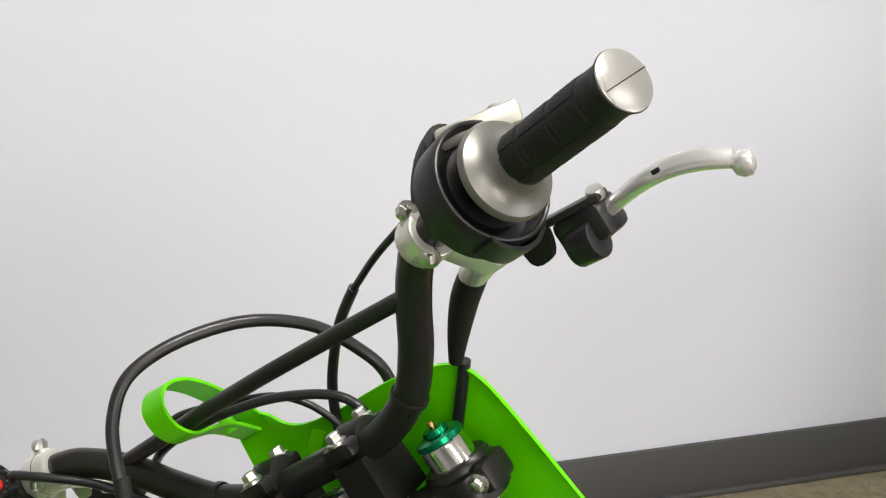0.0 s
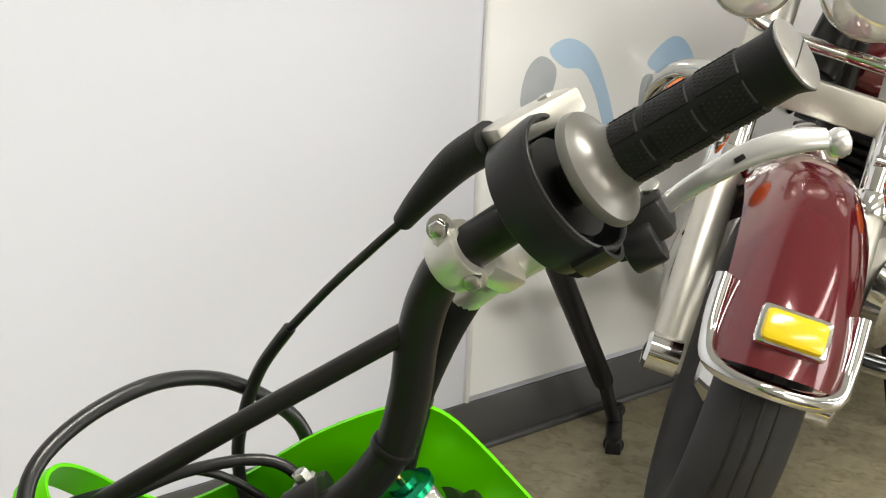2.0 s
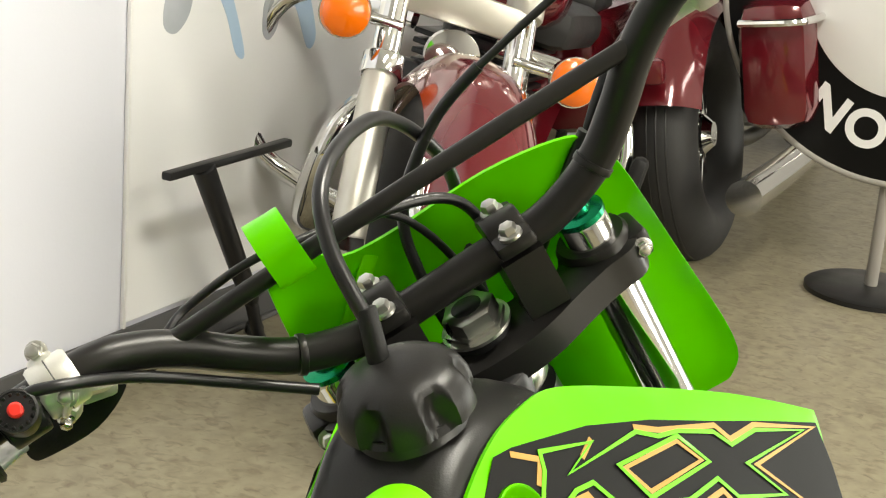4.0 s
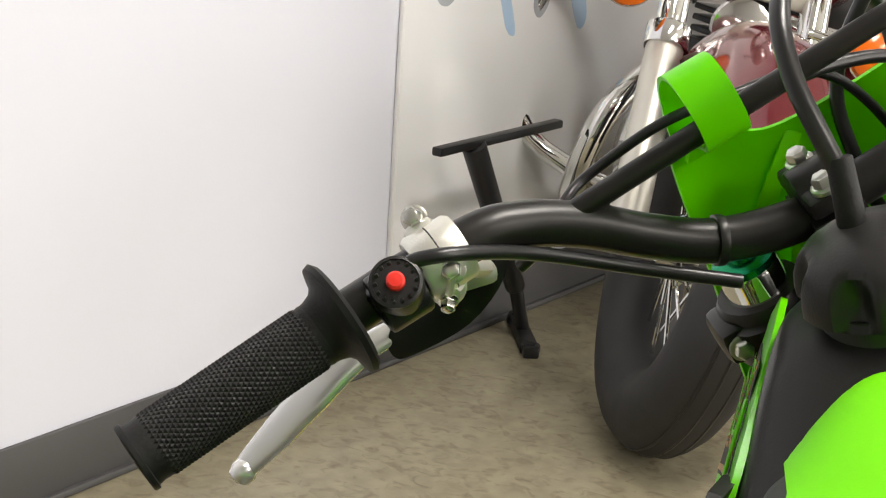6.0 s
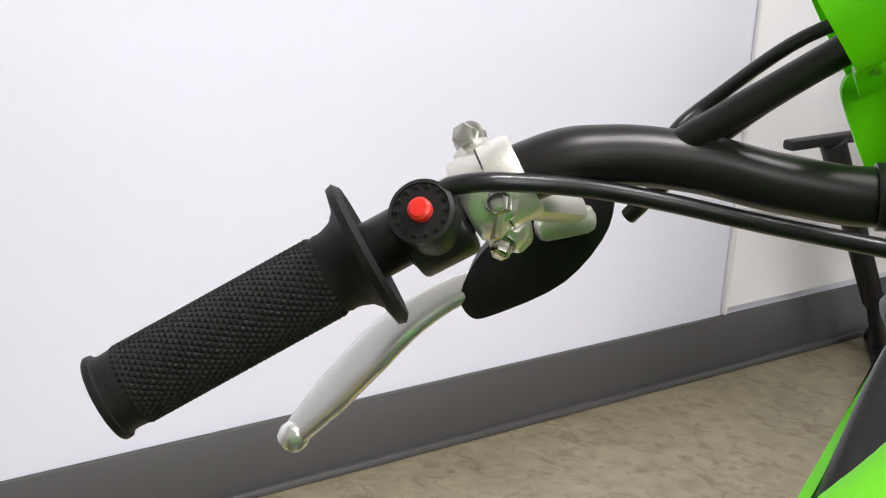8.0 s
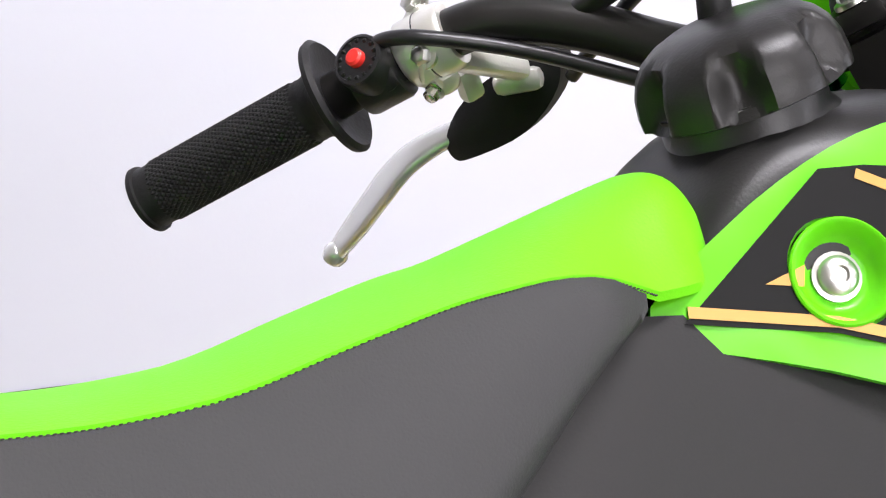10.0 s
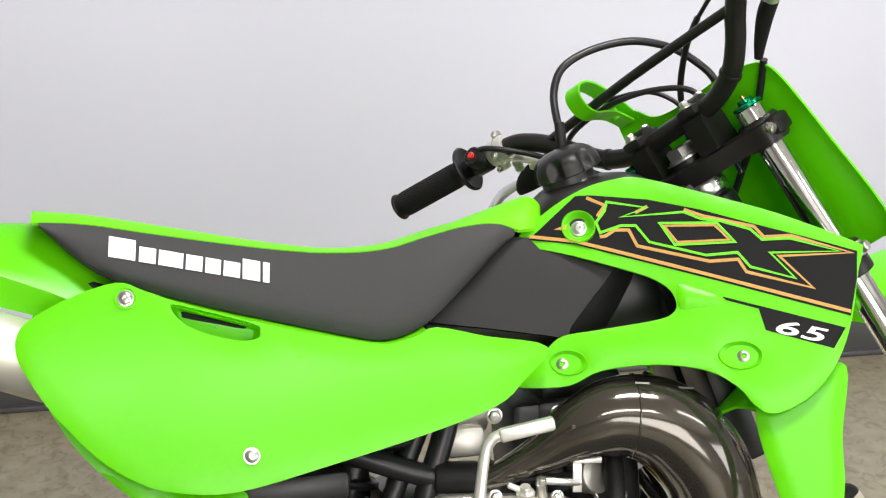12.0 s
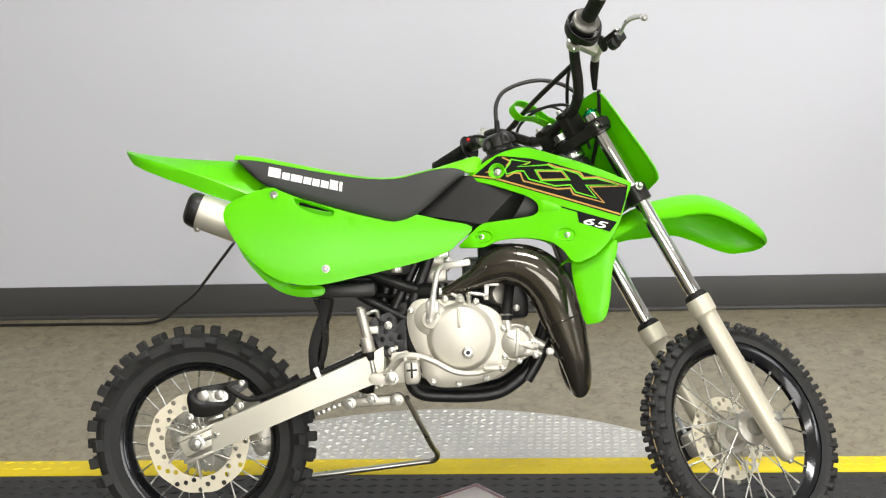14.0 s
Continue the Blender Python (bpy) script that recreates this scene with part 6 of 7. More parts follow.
part("clamp_arm", along(tuple(p + np.array([0.008, -0.004, -0.008])), (0.020, -0.200, 0.076), 0.016, 0.018, 0.004), CASTBRIGHT, bp_)
part("clamp_bolt", hexbolt((-0.0180, -0.196, 0.1255), (-0.95, 0, 0.2), 0.0050, 0.006), STEEL, bp_)
part("clamp_bolt", hexbolt((-0.0240, -0.197, 0.0985), (-0.98, 0, 0.0), 0.0050, 0.006), STEEL, bp_)
part("cast_mark", join(*[rbox((-0.0235, -0.190 - 0.0035 * k, 0.113), (0.001, 0.0018, 0.003), 0.0003) for k in range(3)]), WHITE, bp_)
part("lever_pivot_block", join(rbox((0.022, -0.266, 0.066), (0.026, 0.034, 0.022), 0.005), rod((0.012, -0.256, 0.059), (0.012, -0.273, 0.058), 0.0115), along((0.012, -0.230, 0.080), (0.021, -0.284, 0.077), 0.018, 0.005, 0.002)), BLACK, bp_)
part("dust_flap", sheet([outline([(-0.228, 0.094), (-0.243, 0.092), (-0.250, 0.078), (-0.243, 0.062), (-0.226, 0.064)], 4)], lambda a, b: ((0.006 + 0.2 * (a + 0.24), a, b), (-1, 0, 0)), 0.01, 0.005, 0.002, 0.004), RUBBER, bp_)
part("lever_pivot", rod((0.020, -0.280, 0.076), (0.018, -0.282, 0.082), 0.005), STEEL, bp_)
part("brake_lever", blade([(0.022, -0.276, 0.0665), (0.019, -0.294, 0.0700), (0.0135, -0.314, 0.0722), (0.0115, -0.333, 0.0715), (0.0120, -0.350, 0.0665), (0.0140, -0.363, 0.0590)], [0.0046, 0.0048, 0.0056, 0.0062, 0.0062, 0.0052], [0.004, 0.0036, 0.0032, 0.0032, 0.0034, 0.003]), POLISHED, bp_, "polished aluminium brake lever")
part("lever_slot", rbox((0.0085, -0.3253, 0.0735), (0.0012, 0.0055, 0.0028), 0.001), BLACK, bp_)
part("lever_ball", lathe((0.0140, -0.3610, 0.0565), (0.3, -0.85, -0.42), [(0, 0.003), (0.002, 0.0058), (0.006, 0.0074), (0.010, 0.0064), (0.012, 0.003), (0.0122, 0.0)], 20), POLISHED, bp_)
part("hose_boot", tube([(0.036, -0.170, 0.074), (0.040, -0.150, 0.063), (0.044, -0.129, 0.047), (0.047, -0.112, 0.032)], [0.009, 0.009, 0.007, 0.0045], 16), RUBBER, bp_)

# ---- floor mats and stand plate ----
MAROON = material("maroon_paint", (0.13, 0.007, 0.013), 0.12, 0.2, grain=0.1, scale=10, coat=0.8)
YELLOW = material("yellow_rubber_edge", (0.88, 0.68, 0.010), 0.5, grain=0.05, scale=30, dark=(0.35, 0.24, 0.01))
MATBLACK = material("black_ribbed_rubber", (0.022, 0.022, 0.022), 0.55, grain=0.3, scale=40)
PLATE_ALU = material("diamond_plate", (0.72, 0.715, 0.69), 0.38, 0.55, grain=0.3, scale=25)


def lozenges(area, step, size, z, rnd=0):
    """Raised diamond-plate tears inside area(x, y)."""
    V, F = [], []
    xs = np.arange(-1.2, 1.9, step)
    ys = np.arange(-1.4, 0.9, step)
    for i, x in enumerate(xs):
        for j, y in enumerate(ys):
            if not area(x, y):
                continue
            a = radians(20 if (i + j) % 2 else 160)
            c, s = math.cos(a), math.sin(a)
            o = len(V)
            for u, v, h in ((size, 0, 0), (0, size * 0.28, 0), (-size, 0, 0), (0, -size * 0.28, 0), (size * 0.45, 0, 0.0022), (-size * 0.45, 0, 0.0022)):
                V.append((x + u * c - v * s, y + u * s + v * c, z + h))
            F += [(o, o + 1, o + 4), (o + 1, o + 5, o + 4), (o + 1, o + 2, o + 5), (o + 2, o + 3, o + 5), (o + 3, o + 4, o + 5), (o + 3, o, o + 4)]
    return V, F


PC, PR = (0.43, -0.05), 0.79
mat = part("floor_mat", rbox((-0.25, -0.36, -0.0105), (4.9, 1.38, 0.005), 0.0015), MATBLACK)
tagged(mat, "black ribbed rubber runner mat with yellow safety edge", "mat")
part("yellow_edge", rbox((-0.25, 0.3735, -0.0095), (4.9, 0.085, 0.006), 0.002), YELLOW, mat, "bright yellow safety edge")
tagged(part("mat_rib", lozenges(lambda x, y: -1.0 < y < 0.32 and -1.15 < x < 1.85, 0.034, 0.013, -0.0082), MATBLACK, mat), kind="stuff")
tagged(part("edge_rib", lozenges(lambda x, y: 0.34 < y < 0.41, 0.034, 0.013, -0.0068), YELLOW, mat), kind="stuff")
plate_d = part("turntable_plate", lathe((PC[0], PC[1], -0.0139), (0, 0, 1), [(0, PR), (0.0022, PR), (0.003, PR - 0.002), (0.003, 0.0)], 96), PLATE_ALU)
tagged(plate_d, "round bright aluminium diamond-plate turntable under the mat", "turntable")
tagged(part("raised_tread", lozenges(lambda x, y: y > 0.41 and (x - PC[0]) ** 2 + (y - PC[1]) ** 2 < (PR - 0.01) ** 2, 0.020, 0.0080, -0.0110), PLATE_ALU, plate_d), kind="stuff")

BADGE = material("brushed_badge", (0.62, 0.58, 0.55), 0.4, 0.5, grain=0.2, scale=60)
badge = part("floor_badge", rbox((0, 0, 0.0015), (0.17, 0.17, 0.003), 0.0012), BADGE, None)
badge.matrix_world = pose(0.52, 0.155, -0.0078, 0, 0, 41)
tagged(badge, "square brushed metal badge lying on the mat", "badge")
part("badge_border", join(rbox((0, 0.0775, 0.0034), (0.165, 0.009, 0.0012), 0.0004), rbox((0.0775, 0, 0.0034), (0.009, 0.145, 0.0012), 0.0004), rbox((0, -0.0775, 0.0034), (0.165, 0.009, 0.0012), 0.0004), rbox((-0.0775, 0, 0.0034), (0.009, 0.145, 0.0012), 0.0004)), MAROON, badge, "thin red border")

# cable lying by the wall
cab = part("power_cable", tube([(-2.4, 1.44, FLOOR_Z + 0.005), (-1.2, 1.46, FLOOR_Z + 0.005), (-0.75, 1.46, FLOOR_Z + 0.005), (-0.52, 1.45, FLOOR_Z + 0.012), (-0.43, 1.42, 0.055), (-0.375, 1.42, 0.098), (-0.309, 1.42, 0.176), (-0.248, 1.42, 0.25), (-0.205, 1.43, 0.31), (-0.18, 1.50, 0.335), (-0.17, 1.53, 0.34)], 0.0045, 8), CABLE)
tagged(cab, "thin black power cable running along the floor and up", "cable")

# ---- the other machines and the things by the wall ----
CHR = CHROME
AMBER = material("amber_lens", (0.85, 0.16, 0.005), 0.2, coat=0.5)
YELLOWLENS = material("yellow_lens", (0.85, 0.62, 0.02), 0.2, coat=0.5)
LENS = material("lamp_glass", (0.75, 0.76, 0.74), 0.06, 0.6, grain=0.2, scale=120)
STREET = material("road_tyre", (0.02, 0.02, 0.021), 0.6, grain=0.3, scale=60, bump=0.2)
POSTER = material("glossy_print_white", (0.95, 0.955, 0.97), 0.10, coat=1.0, grain=0.05, scale=3.4)
PRINT_BLUE = material("pale_blue_print", (0.45, 0.65, 0.88), 0.12, coat=0.8, grain=0.35, scale=9, dark=(0.75, 0.84, 0.93))
PRINT_GREY = material("grey_print_shade", (0.40, 0.43, 0.47), 0.14, coat=0.8, grain=0.5, scale=8, dark=(0.7, 0.73, 0.78))


def scaled(g, k):
    return [(x * k, y * k, z * k) for x, y, z in g[0]], g[1]


def cruiser(m, steer):
    """A road cruiser with its front axle over the origin; the front end heads along x, the rest is turned by steer."""
    K = 1.04
    root = new("cruiser_motorcycle")
    root.matrix_world = m
    tagged(root, "maroon and chrome cruiser motorcycle leaning on its side stand", "motorcycle", "parked cruisers")
    turn = Matrix.Translation((-0.33, 0, 0)) @ Matrix.Rotation(radians(steer), 4, "Z") @ Matrix.Translation((0.33, 0, 0))

    def cp_(name, g, mat, parent=None, label=""):
        return part(name, scaled(g, K), mat, parent or root, label)

    def rp_(name, g, mat, parent=None, label=""):
        return part(name, scaled(moved(g, turn), K), mat, parent or root, label)

    for put, name, x, R, w in ((cp_, "front_wheel", 0.0, 0.315, 0.135), (rp_, "rear_wheel", -1.58, 0.315, 0.160)):
        hub = put(name, lathe((x, -0.06, R), (0, 1, 0), [(0, 0.03), (0.02, 0.05), (0.10, 0.05), (0.12, 0.03)], 24), CHR)
        for k, a in enumerate(np.linspace(0, 2 * math.pi, 28, endpoint=False)):
            put("spoke", rod((x + 0.03 * math.cos(a), 0.03 * (-1) ** k, R + 0.03 * math.sin(a)), (x + 0.205 * math.cos(a + 0.3), 0.0, R + 0.205 * math.sin(a + 0.3)), 0.003, seg=6), CHR, hub)
        put("tyre", torus((x, 0, R), (0, 1, 0), R - w * 0.5, w * 0.5, 72, 22, 0.98), STREET, hub, "black road tyre")
        for r in (-0.022, 0.0, 0.022):
            put("tread_groove", torus((x, r, R), (0, 1, 0), R - 0.0022 - abs(r) * 0.16, 0.0035, 72, 6), BLACK, hub)
        put("rim", torus((x, 0, R), (0, 1, 0), 0.205, 0.022, 56, 10, 1.9), CHR, hub)
        put("brake_disc", lathe((x, 0.062, R), (0, 1, 0), [(0, 0.13), (0.005, 0.13), (0.0052, 0.08)], 48), DISC, hub)
    for sd in (-1, 1):
        leg = cp_("fork_leg", rod((0.0, 0.115 * sd, 0.29), (-0.17, 0.115 * sd, 0.60), 0.030), ALU, None, "polished fork leg")
        cp_("axle_cap", lathe((0.0, 0.115 * sd, 0.315), (0, sd, 0), [(-0.02, 0.030), (0.028, 0.030), (0.034, 0.024), (0.036, 0.0)], 24), CHR, leg)
        cp_("leg_collar", rod((-0.158, 0.115 * sd, 0.578), (-0.176, 0.115 * sd, 0.612), 0.036), CHR, leg)
        cp_("fork_tube", rod((-0.15, 0.115 * sd, 0.57), (-0.38, 0.115 * sd, 0.95), 0.024), CHR, leg)
        cp_("fork_cover", rod((-0.25, 0.115 * sd, 0.73), (-0.34, 0.115 * sd, 0.89), 0.034), ALU, leg)
        sig = cp_("turn_signal", lathe((-0.15, 0.205 * sd, 0.665), (1, 0, 0), [(-0.05, 0.015), (-0.04, 0.034), (0.0, 0.044), (0.004, 0.044)], 28), CHR)
        cp_("signal_lens", lathe((-0.146, 0.205 * sd, 0.665), (1, 0, 0), [(0, 0.042), (0.012, 0.039), (0.022, 0.026), (0.025, 0.0)], 28), AMBER, sig, "orange turn signal lens")
        cp_("signal_stalk", rod((-0.185, 0.10 * sd, 0.665), (-0.185, 0.20 * sd, 0.665), 0.010), CHR, sig)
        lamp = cp_("passing_lamp", lathe((-0.12, 0.180 * sd, 0.885), (1, 0, 0), [(-0.09, 0.01), (-0.075, 0.04), (-0.03, 0.062), (0.0, 0.066), (0.006, 0.064)], 32), CHR)
        cp_("lamp_glass", lathe((-0.114, 0.180 * sd, 0.885), (1, 0, 0), [(0, 0.060), (0.008, 0.05), (0.013, 0.03), (0.014, 0.0)], 32), LENS, lamp)
        cp_("lamp_bracket", tube([(-0.16, 0.180 * sd, 0.83), (-0.17, 0.12 * sd, 0.81), (-0.19, 0.0, 0.805)], 0.012, 10), CHR, lamp)
    head = cp_("headlight", lathe((-0.13, 0, 0.925), (1, 0, 0), [(-0.15, 0.02), (-0.13, 0.06), (-0.06, 0.085), (0.0, 0.088), (0.01, 0.084)], 40), CHR, None, "large chrome headlight")
    cp_("lamp_glass", lathe((-0.122, 0, 0.925), (1, 0, 0), [(0, 0.082), (0.012, 0.072), (0.022, 0.045), (0.026, 0.0)], 40), LENS, head)
    cp_("fork_brace", along((-0.235, -0.115, 0.72), (-0.235, 0.115, 0.72), 0.02, 0.06, 0.006), ALU)
    cp_("horn", lathe((-0.20, 0.0, 0.64), (1, 0, 0), [(-0.03, 0.02), (-0.02, 0.045), (0.01, 0.048), (0.014, 0.03), (0.014, 0.0)], 28), CHR)
    secs = []
    for a in np.linspace(radians(23), radians(150), 24):
        r = 0.345
        c, sn = math.cos(a), math.sin(a)
        flare = 0.012 * max(0.0, (radians(45) - a) / radians(22))
        sct = []
        for b in np.linspace(-1, 1, 15):
            rr = r + 0.012 + flare - 0.070 * abs(b) ** 2.8
            sct.append((rr * c, 0.093 * b, 0.315 + rr * sn))
        sct += [(q[0] - 0.004 * c, q[1] * 0.96, q[2] - 0.004 * sn) for q in reversed(sct)]
        secs.append(sct)
    fen = cp_("front_fender", loft(secs), MAROON, None, "deep maroon front fender with chrome trim")
    lift = Matrix.Translation((0, 0, 0.315)) @ Matrix.Rotation(radians(-7), 4, "Y") @ Matrix.Translation((0, 0, -0.315))
    cp_("fender_trim", moved(tube([(0.235, -0.097, 0.50), (0.272, -0.096, 0.43), (0.310, -0.080, 0.395), (0.346, 0.0, 0.392), (0.310, 0.080, 0.395), (0.272, 0.096, 0.43), (0.235, 0.097, 0.50)], 0.013, 12), lift), CHR, fen)
    cp_("fender_lamp_bezel", moved(rbox((0.333, 0, 0.472), (0.02, 0.098, 0.058), 0.010, Matrix.Rotation(radians(-26), 4, "Y")), lift), CHR, fen)
    cp_("fender_lamp", moved(rbox((0.341, 0, 0.475), (0.02, 0.086, 0.046), 0.010, Matrix.Rotation(radians(-26), 4, "Y")), lift), YELLOWLENS, fen, "yellow fender marker lamp")
    cp_("handlebar", tube([(-0.52, -0.42, 1.02), (-0.42, -0.36, 1.06), (-0.36, -0.15, 1.04), (-0.36, 0.15, 1.04), (-0.42, 0.36, 1.06), (-0.52, 0.42, 1.02)], 0.0135, 12), CHR)
    for sd in (-1, 1):
        rp_("engine_guard", tube([(-0.45, 0.08 * sd, 0.66), (-0.47, 0.28 * sd, 0.65), (-0.47, 0.36 * sd, 0.57), (-0.46, 0.36 * sd, 0.42), (-0.48, 0.29 * sd, 0.31), (-0.5, 0.1 * sd, 0.27)], 0.019, 14), CHR, None, "chrome engine guard bar")
        peg = rp_("foot_peg", rbox((-0.47, 0.40 * sd, 0.50), (0.05, 0.03, 0.12), 0.012), RUBBER)
        rp_("crankcase_cover", lathe((-0.70, 0.13 * sd, 0.36), (0, sd, 0), [(0, 0.11), (0.03, 0.105), (0.045, 0.08), (0.05, 0.0)], 36), CHR)
        rp_("saddlebag", rbox((-1.55, 0.25 * sd, 0.50), (0.46, 0.17, 0.30), 0.05), MAROON, None, "maroon hard saddlebag")
        rp_("saddlebag_trim", tube([(-1.79, 0.18 * sd, 0.60), (-1.80, 0.33 * sd, 0.60), (-1.55, 0.345 * sd, 0.60), (-1.30, 0.33 * sd, 0.60)], 0.009, 8), CHR)
    secs = []
    for x, w, zt, zb in ((-0.42, 0.03, 0.80, 0.74), (-0.48, 0.10, 0.86, 0.70), (-0.60, 0.145, 0.885, 0.69), (-0.75, 0.14, 0.86, 0.68), (-0.88, 0.09, 0.80, 0.68), (-0.92, 0.05, 0.76, 0.68)):
        zm, h = (zt + zb) / 2, (zt - zb) / 2
        secs.append([(x, w * math.copysign(abs(math.cos(a)) ** 0.8, math.cos(a)), zm + h * math.copysign(abs(math.sin(a)) ** 0.8, math.sin(a))) for a in np.linspace(0, 2 * math.pi, 28, endpoint=False)])
    rp_("fuel_tank", loft(secs), MAROON, None, "deep maroon fuel tank")
    rp_("rider_seat", rbox((-1.12, 0, 0.70), (0.44, 0.28, 0.10), 0.04), SEAT)
    rp_("pillion_seat", rbox((-1.47, 0, 0.76), (0.26, 0.22, 0.09), 0.04), SEAT)
    eng = rp_("engine", rbox((-0.78, 0, 0.36), (0.42, 0.26, 0.26), 0.05), ALU)
    for k in range(9):
        for x, lean in ((-0.68, 0.012), (-0.92, -0.012)):
            rp_("cooling_fin", rbox((x + lean * k, 0, 0.48 + 0.02 * k), (0.20, 0.17, 0.011), 0.003), FRAMEPAINT, eng)
    rp_("radiator", rbox((-0.43, 0, 0.46), (0.04, 0.17, 0.26), 0.01), FRAMEPAINT)
    rp_("exhaust", tube([(-0.56, -0.12, 0.52), (-0.45, -0.16, 0.42), (-0.46, -0.18, 0.28), (-0.60, -0.19, 0.20), (-1.2, -0.20, 0.19), (-1.9, -0.20, 0.22)], [0.024, 0.024, 0.024, 0.026, 0.04, 0.042], 18), CHR)
    rp_("frame", tube([(-0.40, 0, 0.86), (-0.44, 0, 0.60), (-0.48, 0, 0.30), (-0.60, 0, 0.20), (-1.1, 0, 0.22), (-1.3, 0, 0.40), (-1.58, 0.0, 0.55)], 0.022), FRAMEPAINT)
    rp_("steering_head", rod((-0.36, 0, 0.96), (-0.28, 0, 0.75), 0.035), FRAMEPAINT)
    rp_("side_stand", tube([(-0.80, 0.14, 0.24), (-0.78, 0.22, 0.10), (-0.76, 0.27, 0.008)], 0.011, 10), FRAMEPAINT)
    secs = []
    for a in np.linspace(radians(20), radians(175), 18):
        c, sn = math.cos(a), math.sin(a)
        sct = []
        for b in np.linspace(-1, 1, 13):
            rr = 0.365 - 0.06 * abs(b) ** 2.6
            sct.append((-1.58 - rr * c, 0.105 * b, 0.315 + rr * sn))
        sct += [(q[0] + 0.004 * c, q[1] * 0.96, q[2] - 0.004 * sn) for q in reversed(sct)]
        secs.append(sct)
    rp_("rear_fender", loft(secs), MAROON)
    rp_("tail_lamp", rbox((-1.955, 0, 0.52), (0.04, 0.10, 0.06), 0.015), MAROON)
    return root


cruiser(pose(2.15, 1.04, FLOOR_Z, 0, 0, 219) @ Matrix.Rotation(radians(-14.0), 4, "X"), -27)
cruiser(pose(5.42, 1.10, FLOOR_Z, 0, 0, 8) @ Matrix.Rotation(radians(-10.0), 4, "X"), -4)

# glossy print on the wall
poster = part("wall_poster", rbox((2.775, WALL_Y - 0.004, 1.10), (1.28, 0.006, 2.0), 0.001), POSTER, None, smooth=False)
tagged(poster, "large glossy white poster with pale blue shapes on the wall", "poster")


def print_patch(name, pts, mat):
    loop = outline(pts, 5)
    part(name, sheet([loop], lambda a, b: ((a, WALL_Y - 0.0075, b), (0, -1, 0)), 0.03, 0.0006, 0.0, 0.001), mat, poster)


print_patch("printed_blue_arch", [(2.29, 0.735), (2.34, 0.752), (2.40, 0.725), (2.445, 0.66), (2.485, 0.56), (2.455, 0.565), (2.42, 0.64), (2.38, 0.69), (2.33, 0.70)], PRINT_BLUE)
print_patch("printed_grey_shade", [(2.225, 0.64), (2.235, 0.70), (2.27, 0.725), (2.31, 0.70), (2.30, 0.65), (2.26, 0.62)], PRINT_GREY)
print_patch("printed_blue_arch", [(2.56, 0.69), (2.63, 0.735), (2.69, 0.70), (2.745, 0.58), (2.715, 0.55), (2.66, 0.64), (2.61, 0.66)], PRINT_BLUE)
print_patch("printed_grey_shade", [(2.545, 0.60), (2.55, 0.66), (2.59, 0.66), (2.60, 0.61), (2.57, 0.58)], PRINT_GREY)
for x in (2.133, 3.415):
    part("poster_edge", rbox((x, WALL_Y - 0.006, 1.10), (0.008, 0.009, 2.02), 0.002), WHITE, poster)

# black steel stand leaning near the poster
stand_b = part("paddock_stand", along((2.36, 1.36, FLOOR_Z + 0.012), (2.52, 1.50, FLOOR_Z + 0.012), 0.03, 0.024, 0.004), FRAMEPAINT)
tagged(stand_b, "black steel paddock stand with a T-shaped bar", "stand")
part("cross_bar", along((2.115, 1.43, 0.398), (2.49, 1.42, 0.403), 0.022, 0.016, 0.004), FRAMEPAINT, stand_b)
part("post", rod((2.225, 1.43, 0.396), (2.40, 1.43, 0.10), 0.022, 0.019), FRAMEPAINT, stand_b)
part("lower_post", rod((2.392, 1.43, 0.12), (2.445, 1.435, FLOOR_Z + 0.02), 0.013), FRAMEPAINT, stand_b)
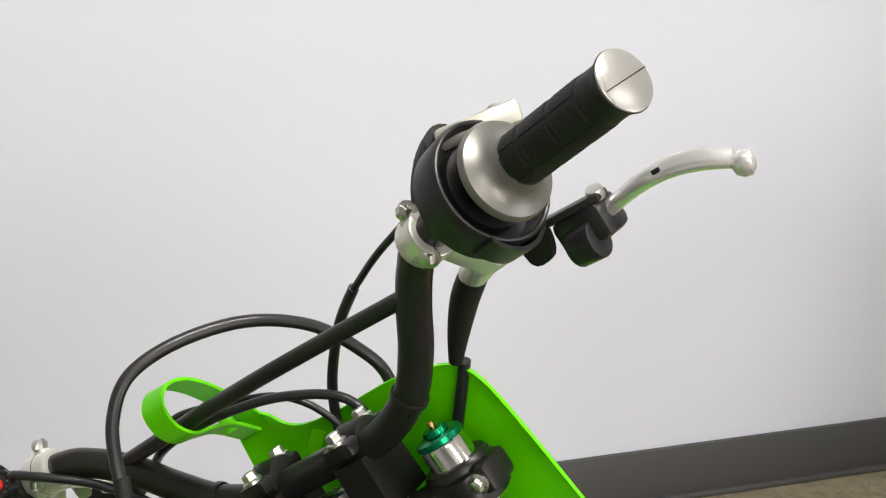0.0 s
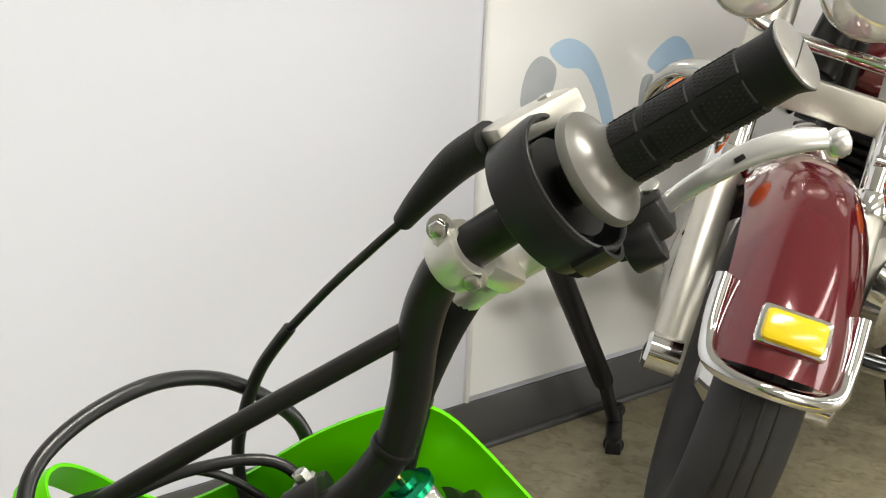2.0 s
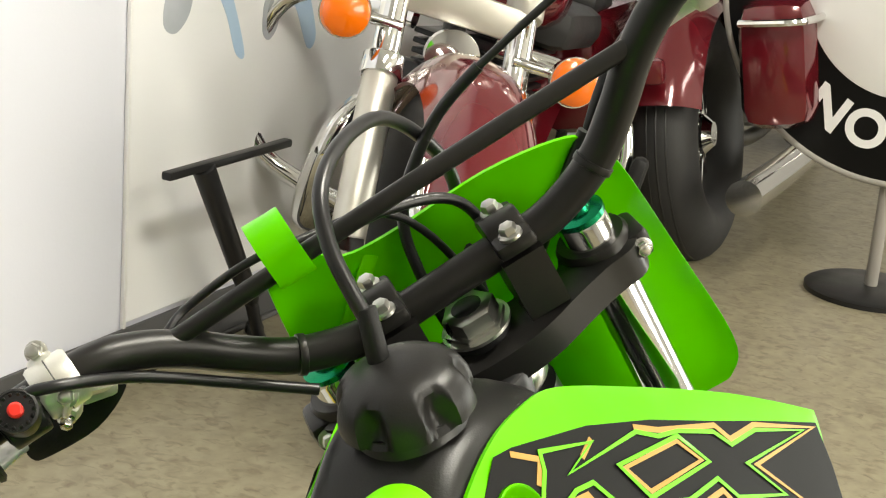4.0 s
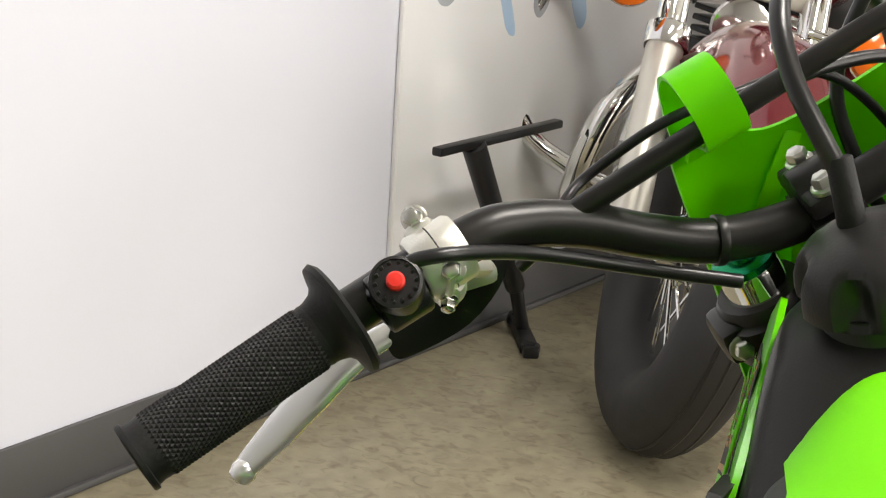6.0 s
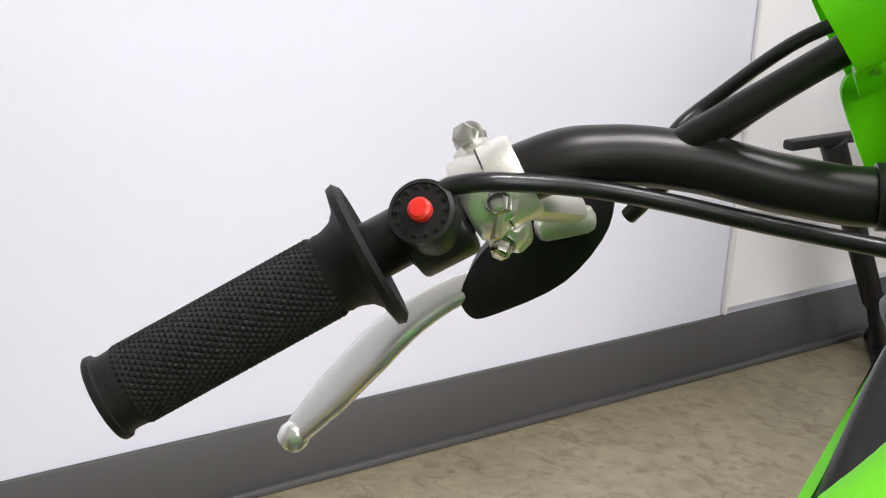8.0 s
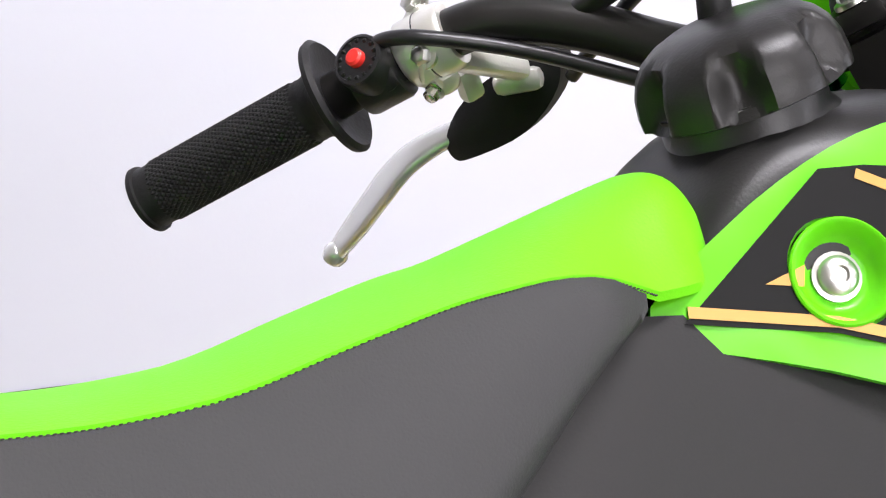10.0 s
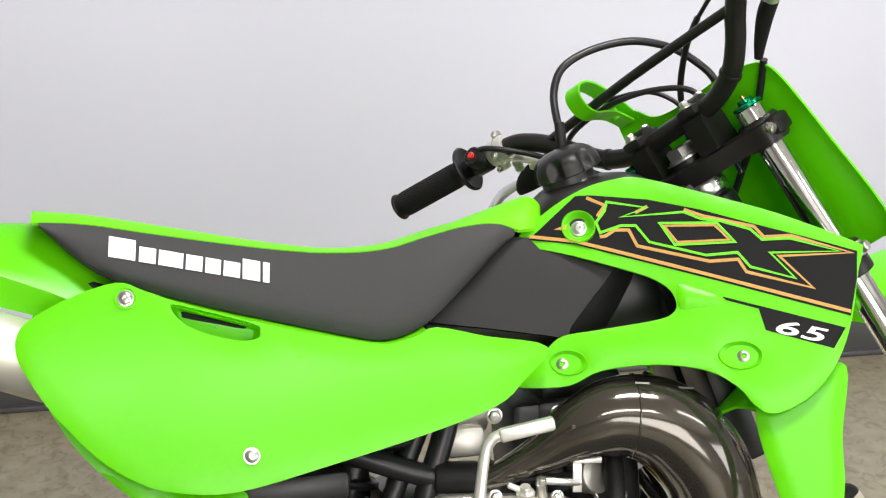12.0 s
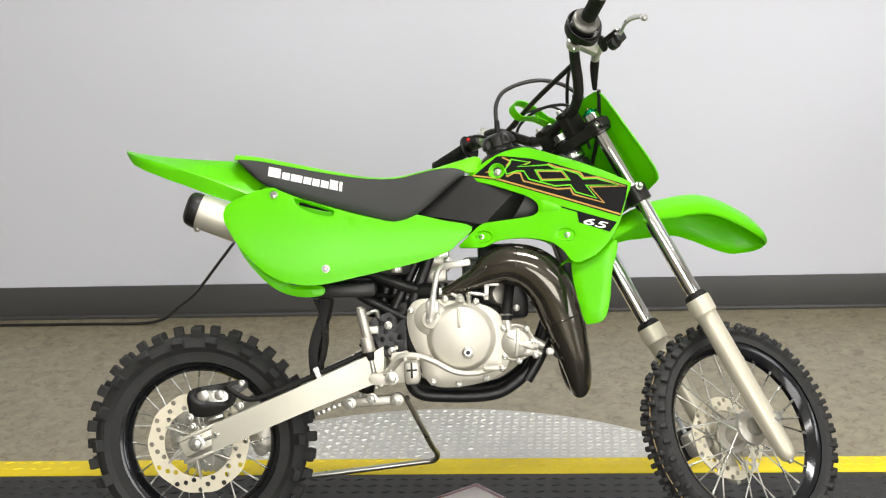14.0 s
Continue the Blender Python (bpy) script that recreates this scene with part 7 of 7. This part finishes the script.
for x, y in ((2.375, 1.373), (2.505, 1.487)):
    part("castor", lathe((x, y - 0.016, FLOOR_Z + 0.014), (0, 1, 0), [(0, 0.010), (0.002, 0.014), (0.030, 0.014), (0.032, 0.010)], 20), RUBBER, stand_b)

# round black and white sign on a pole beyond the parked cruisers
SX, SY, SZ, SR_ = 3.70, 0.50, 0.72, 0.45
sign = part("round_sign", lathe((SX, SY, SZ), (-1, 0, 0), [(-0.018, 0.0), (-0.018, SR_ - 0.004), (-0.014, SR_), (0.004, SR_), (0.006, SR_ - 0.004), (0.006, 0.0)], 96), DECAL)
tagged(sign, "round black and white sign on a grey pole stand", "sign")
part("white_disc", lathe((SX - 0.006, SY, SZ), (-1, 0, 0), [(0, 0.245), (0.004, 0.245), (0.006, 0.241), (0.006, 0.0)], 80), WHITE, sign, "white round centre")
part("sign_rim", torus((SX - 0.002, SY, SZ), (1, 0, 0), SR_, 0.009, 96, 10), GREYPRINT, sign)
part("pole", rod((SX + 0.034, SY, FLOOR_Z + 0.02), (SX + 0.034, SY, SZ), 0.016), GREYPRINT, sign)
part("foot_disc", lathe((SX + 0.034, SY, FLOOR_Z), (0, 0, 1), [(0, 0.16), (0.012, 0.16), (0.018, 0.15), (0.022, 0.03)], 48), FRAMEPAINT, sign)


def ring_letter(body, turn, size):
    """A letter standing on the black ring, turned about the sign's centre (degrees clockwise from the top)."""
    cu = bpy.data.curves.new("letter", "FONT")
    cu.body, cu.size, cu.extrude, cu.offset, cu.align_x, cu.align_y = body, size, 0.001, 0.004, "CENTER", "CENTER"
    tmp = bpy.data.objects.new("letter", cu)
    scene.collection.objects.link(tmp)
    me = bpy.data.meshes.new_from_object(tmp.evaluated_get(bpy.context.evaluated_depsgraph_get()))
    a, r = radians(turn), 0.335
    c, w = math.cos(a), math.sin(a)
    g = [(SX - 0.008 - v.co.z, SY - (r * w - v.co.x * c - v.co.y * w), SZ + r * c + v.co.x * w - v.co.y * c) for v in me.vertices], [tuple(q.vertices) for q in me.polygons]
    bpy.data.objects.remove(tmp)
    part("printed_letter", g, WHITE, sign, "white printed letter", smooth=False)


ring_letter("N", 209, 0.125)
ring_letter("O", 191, 0.125)
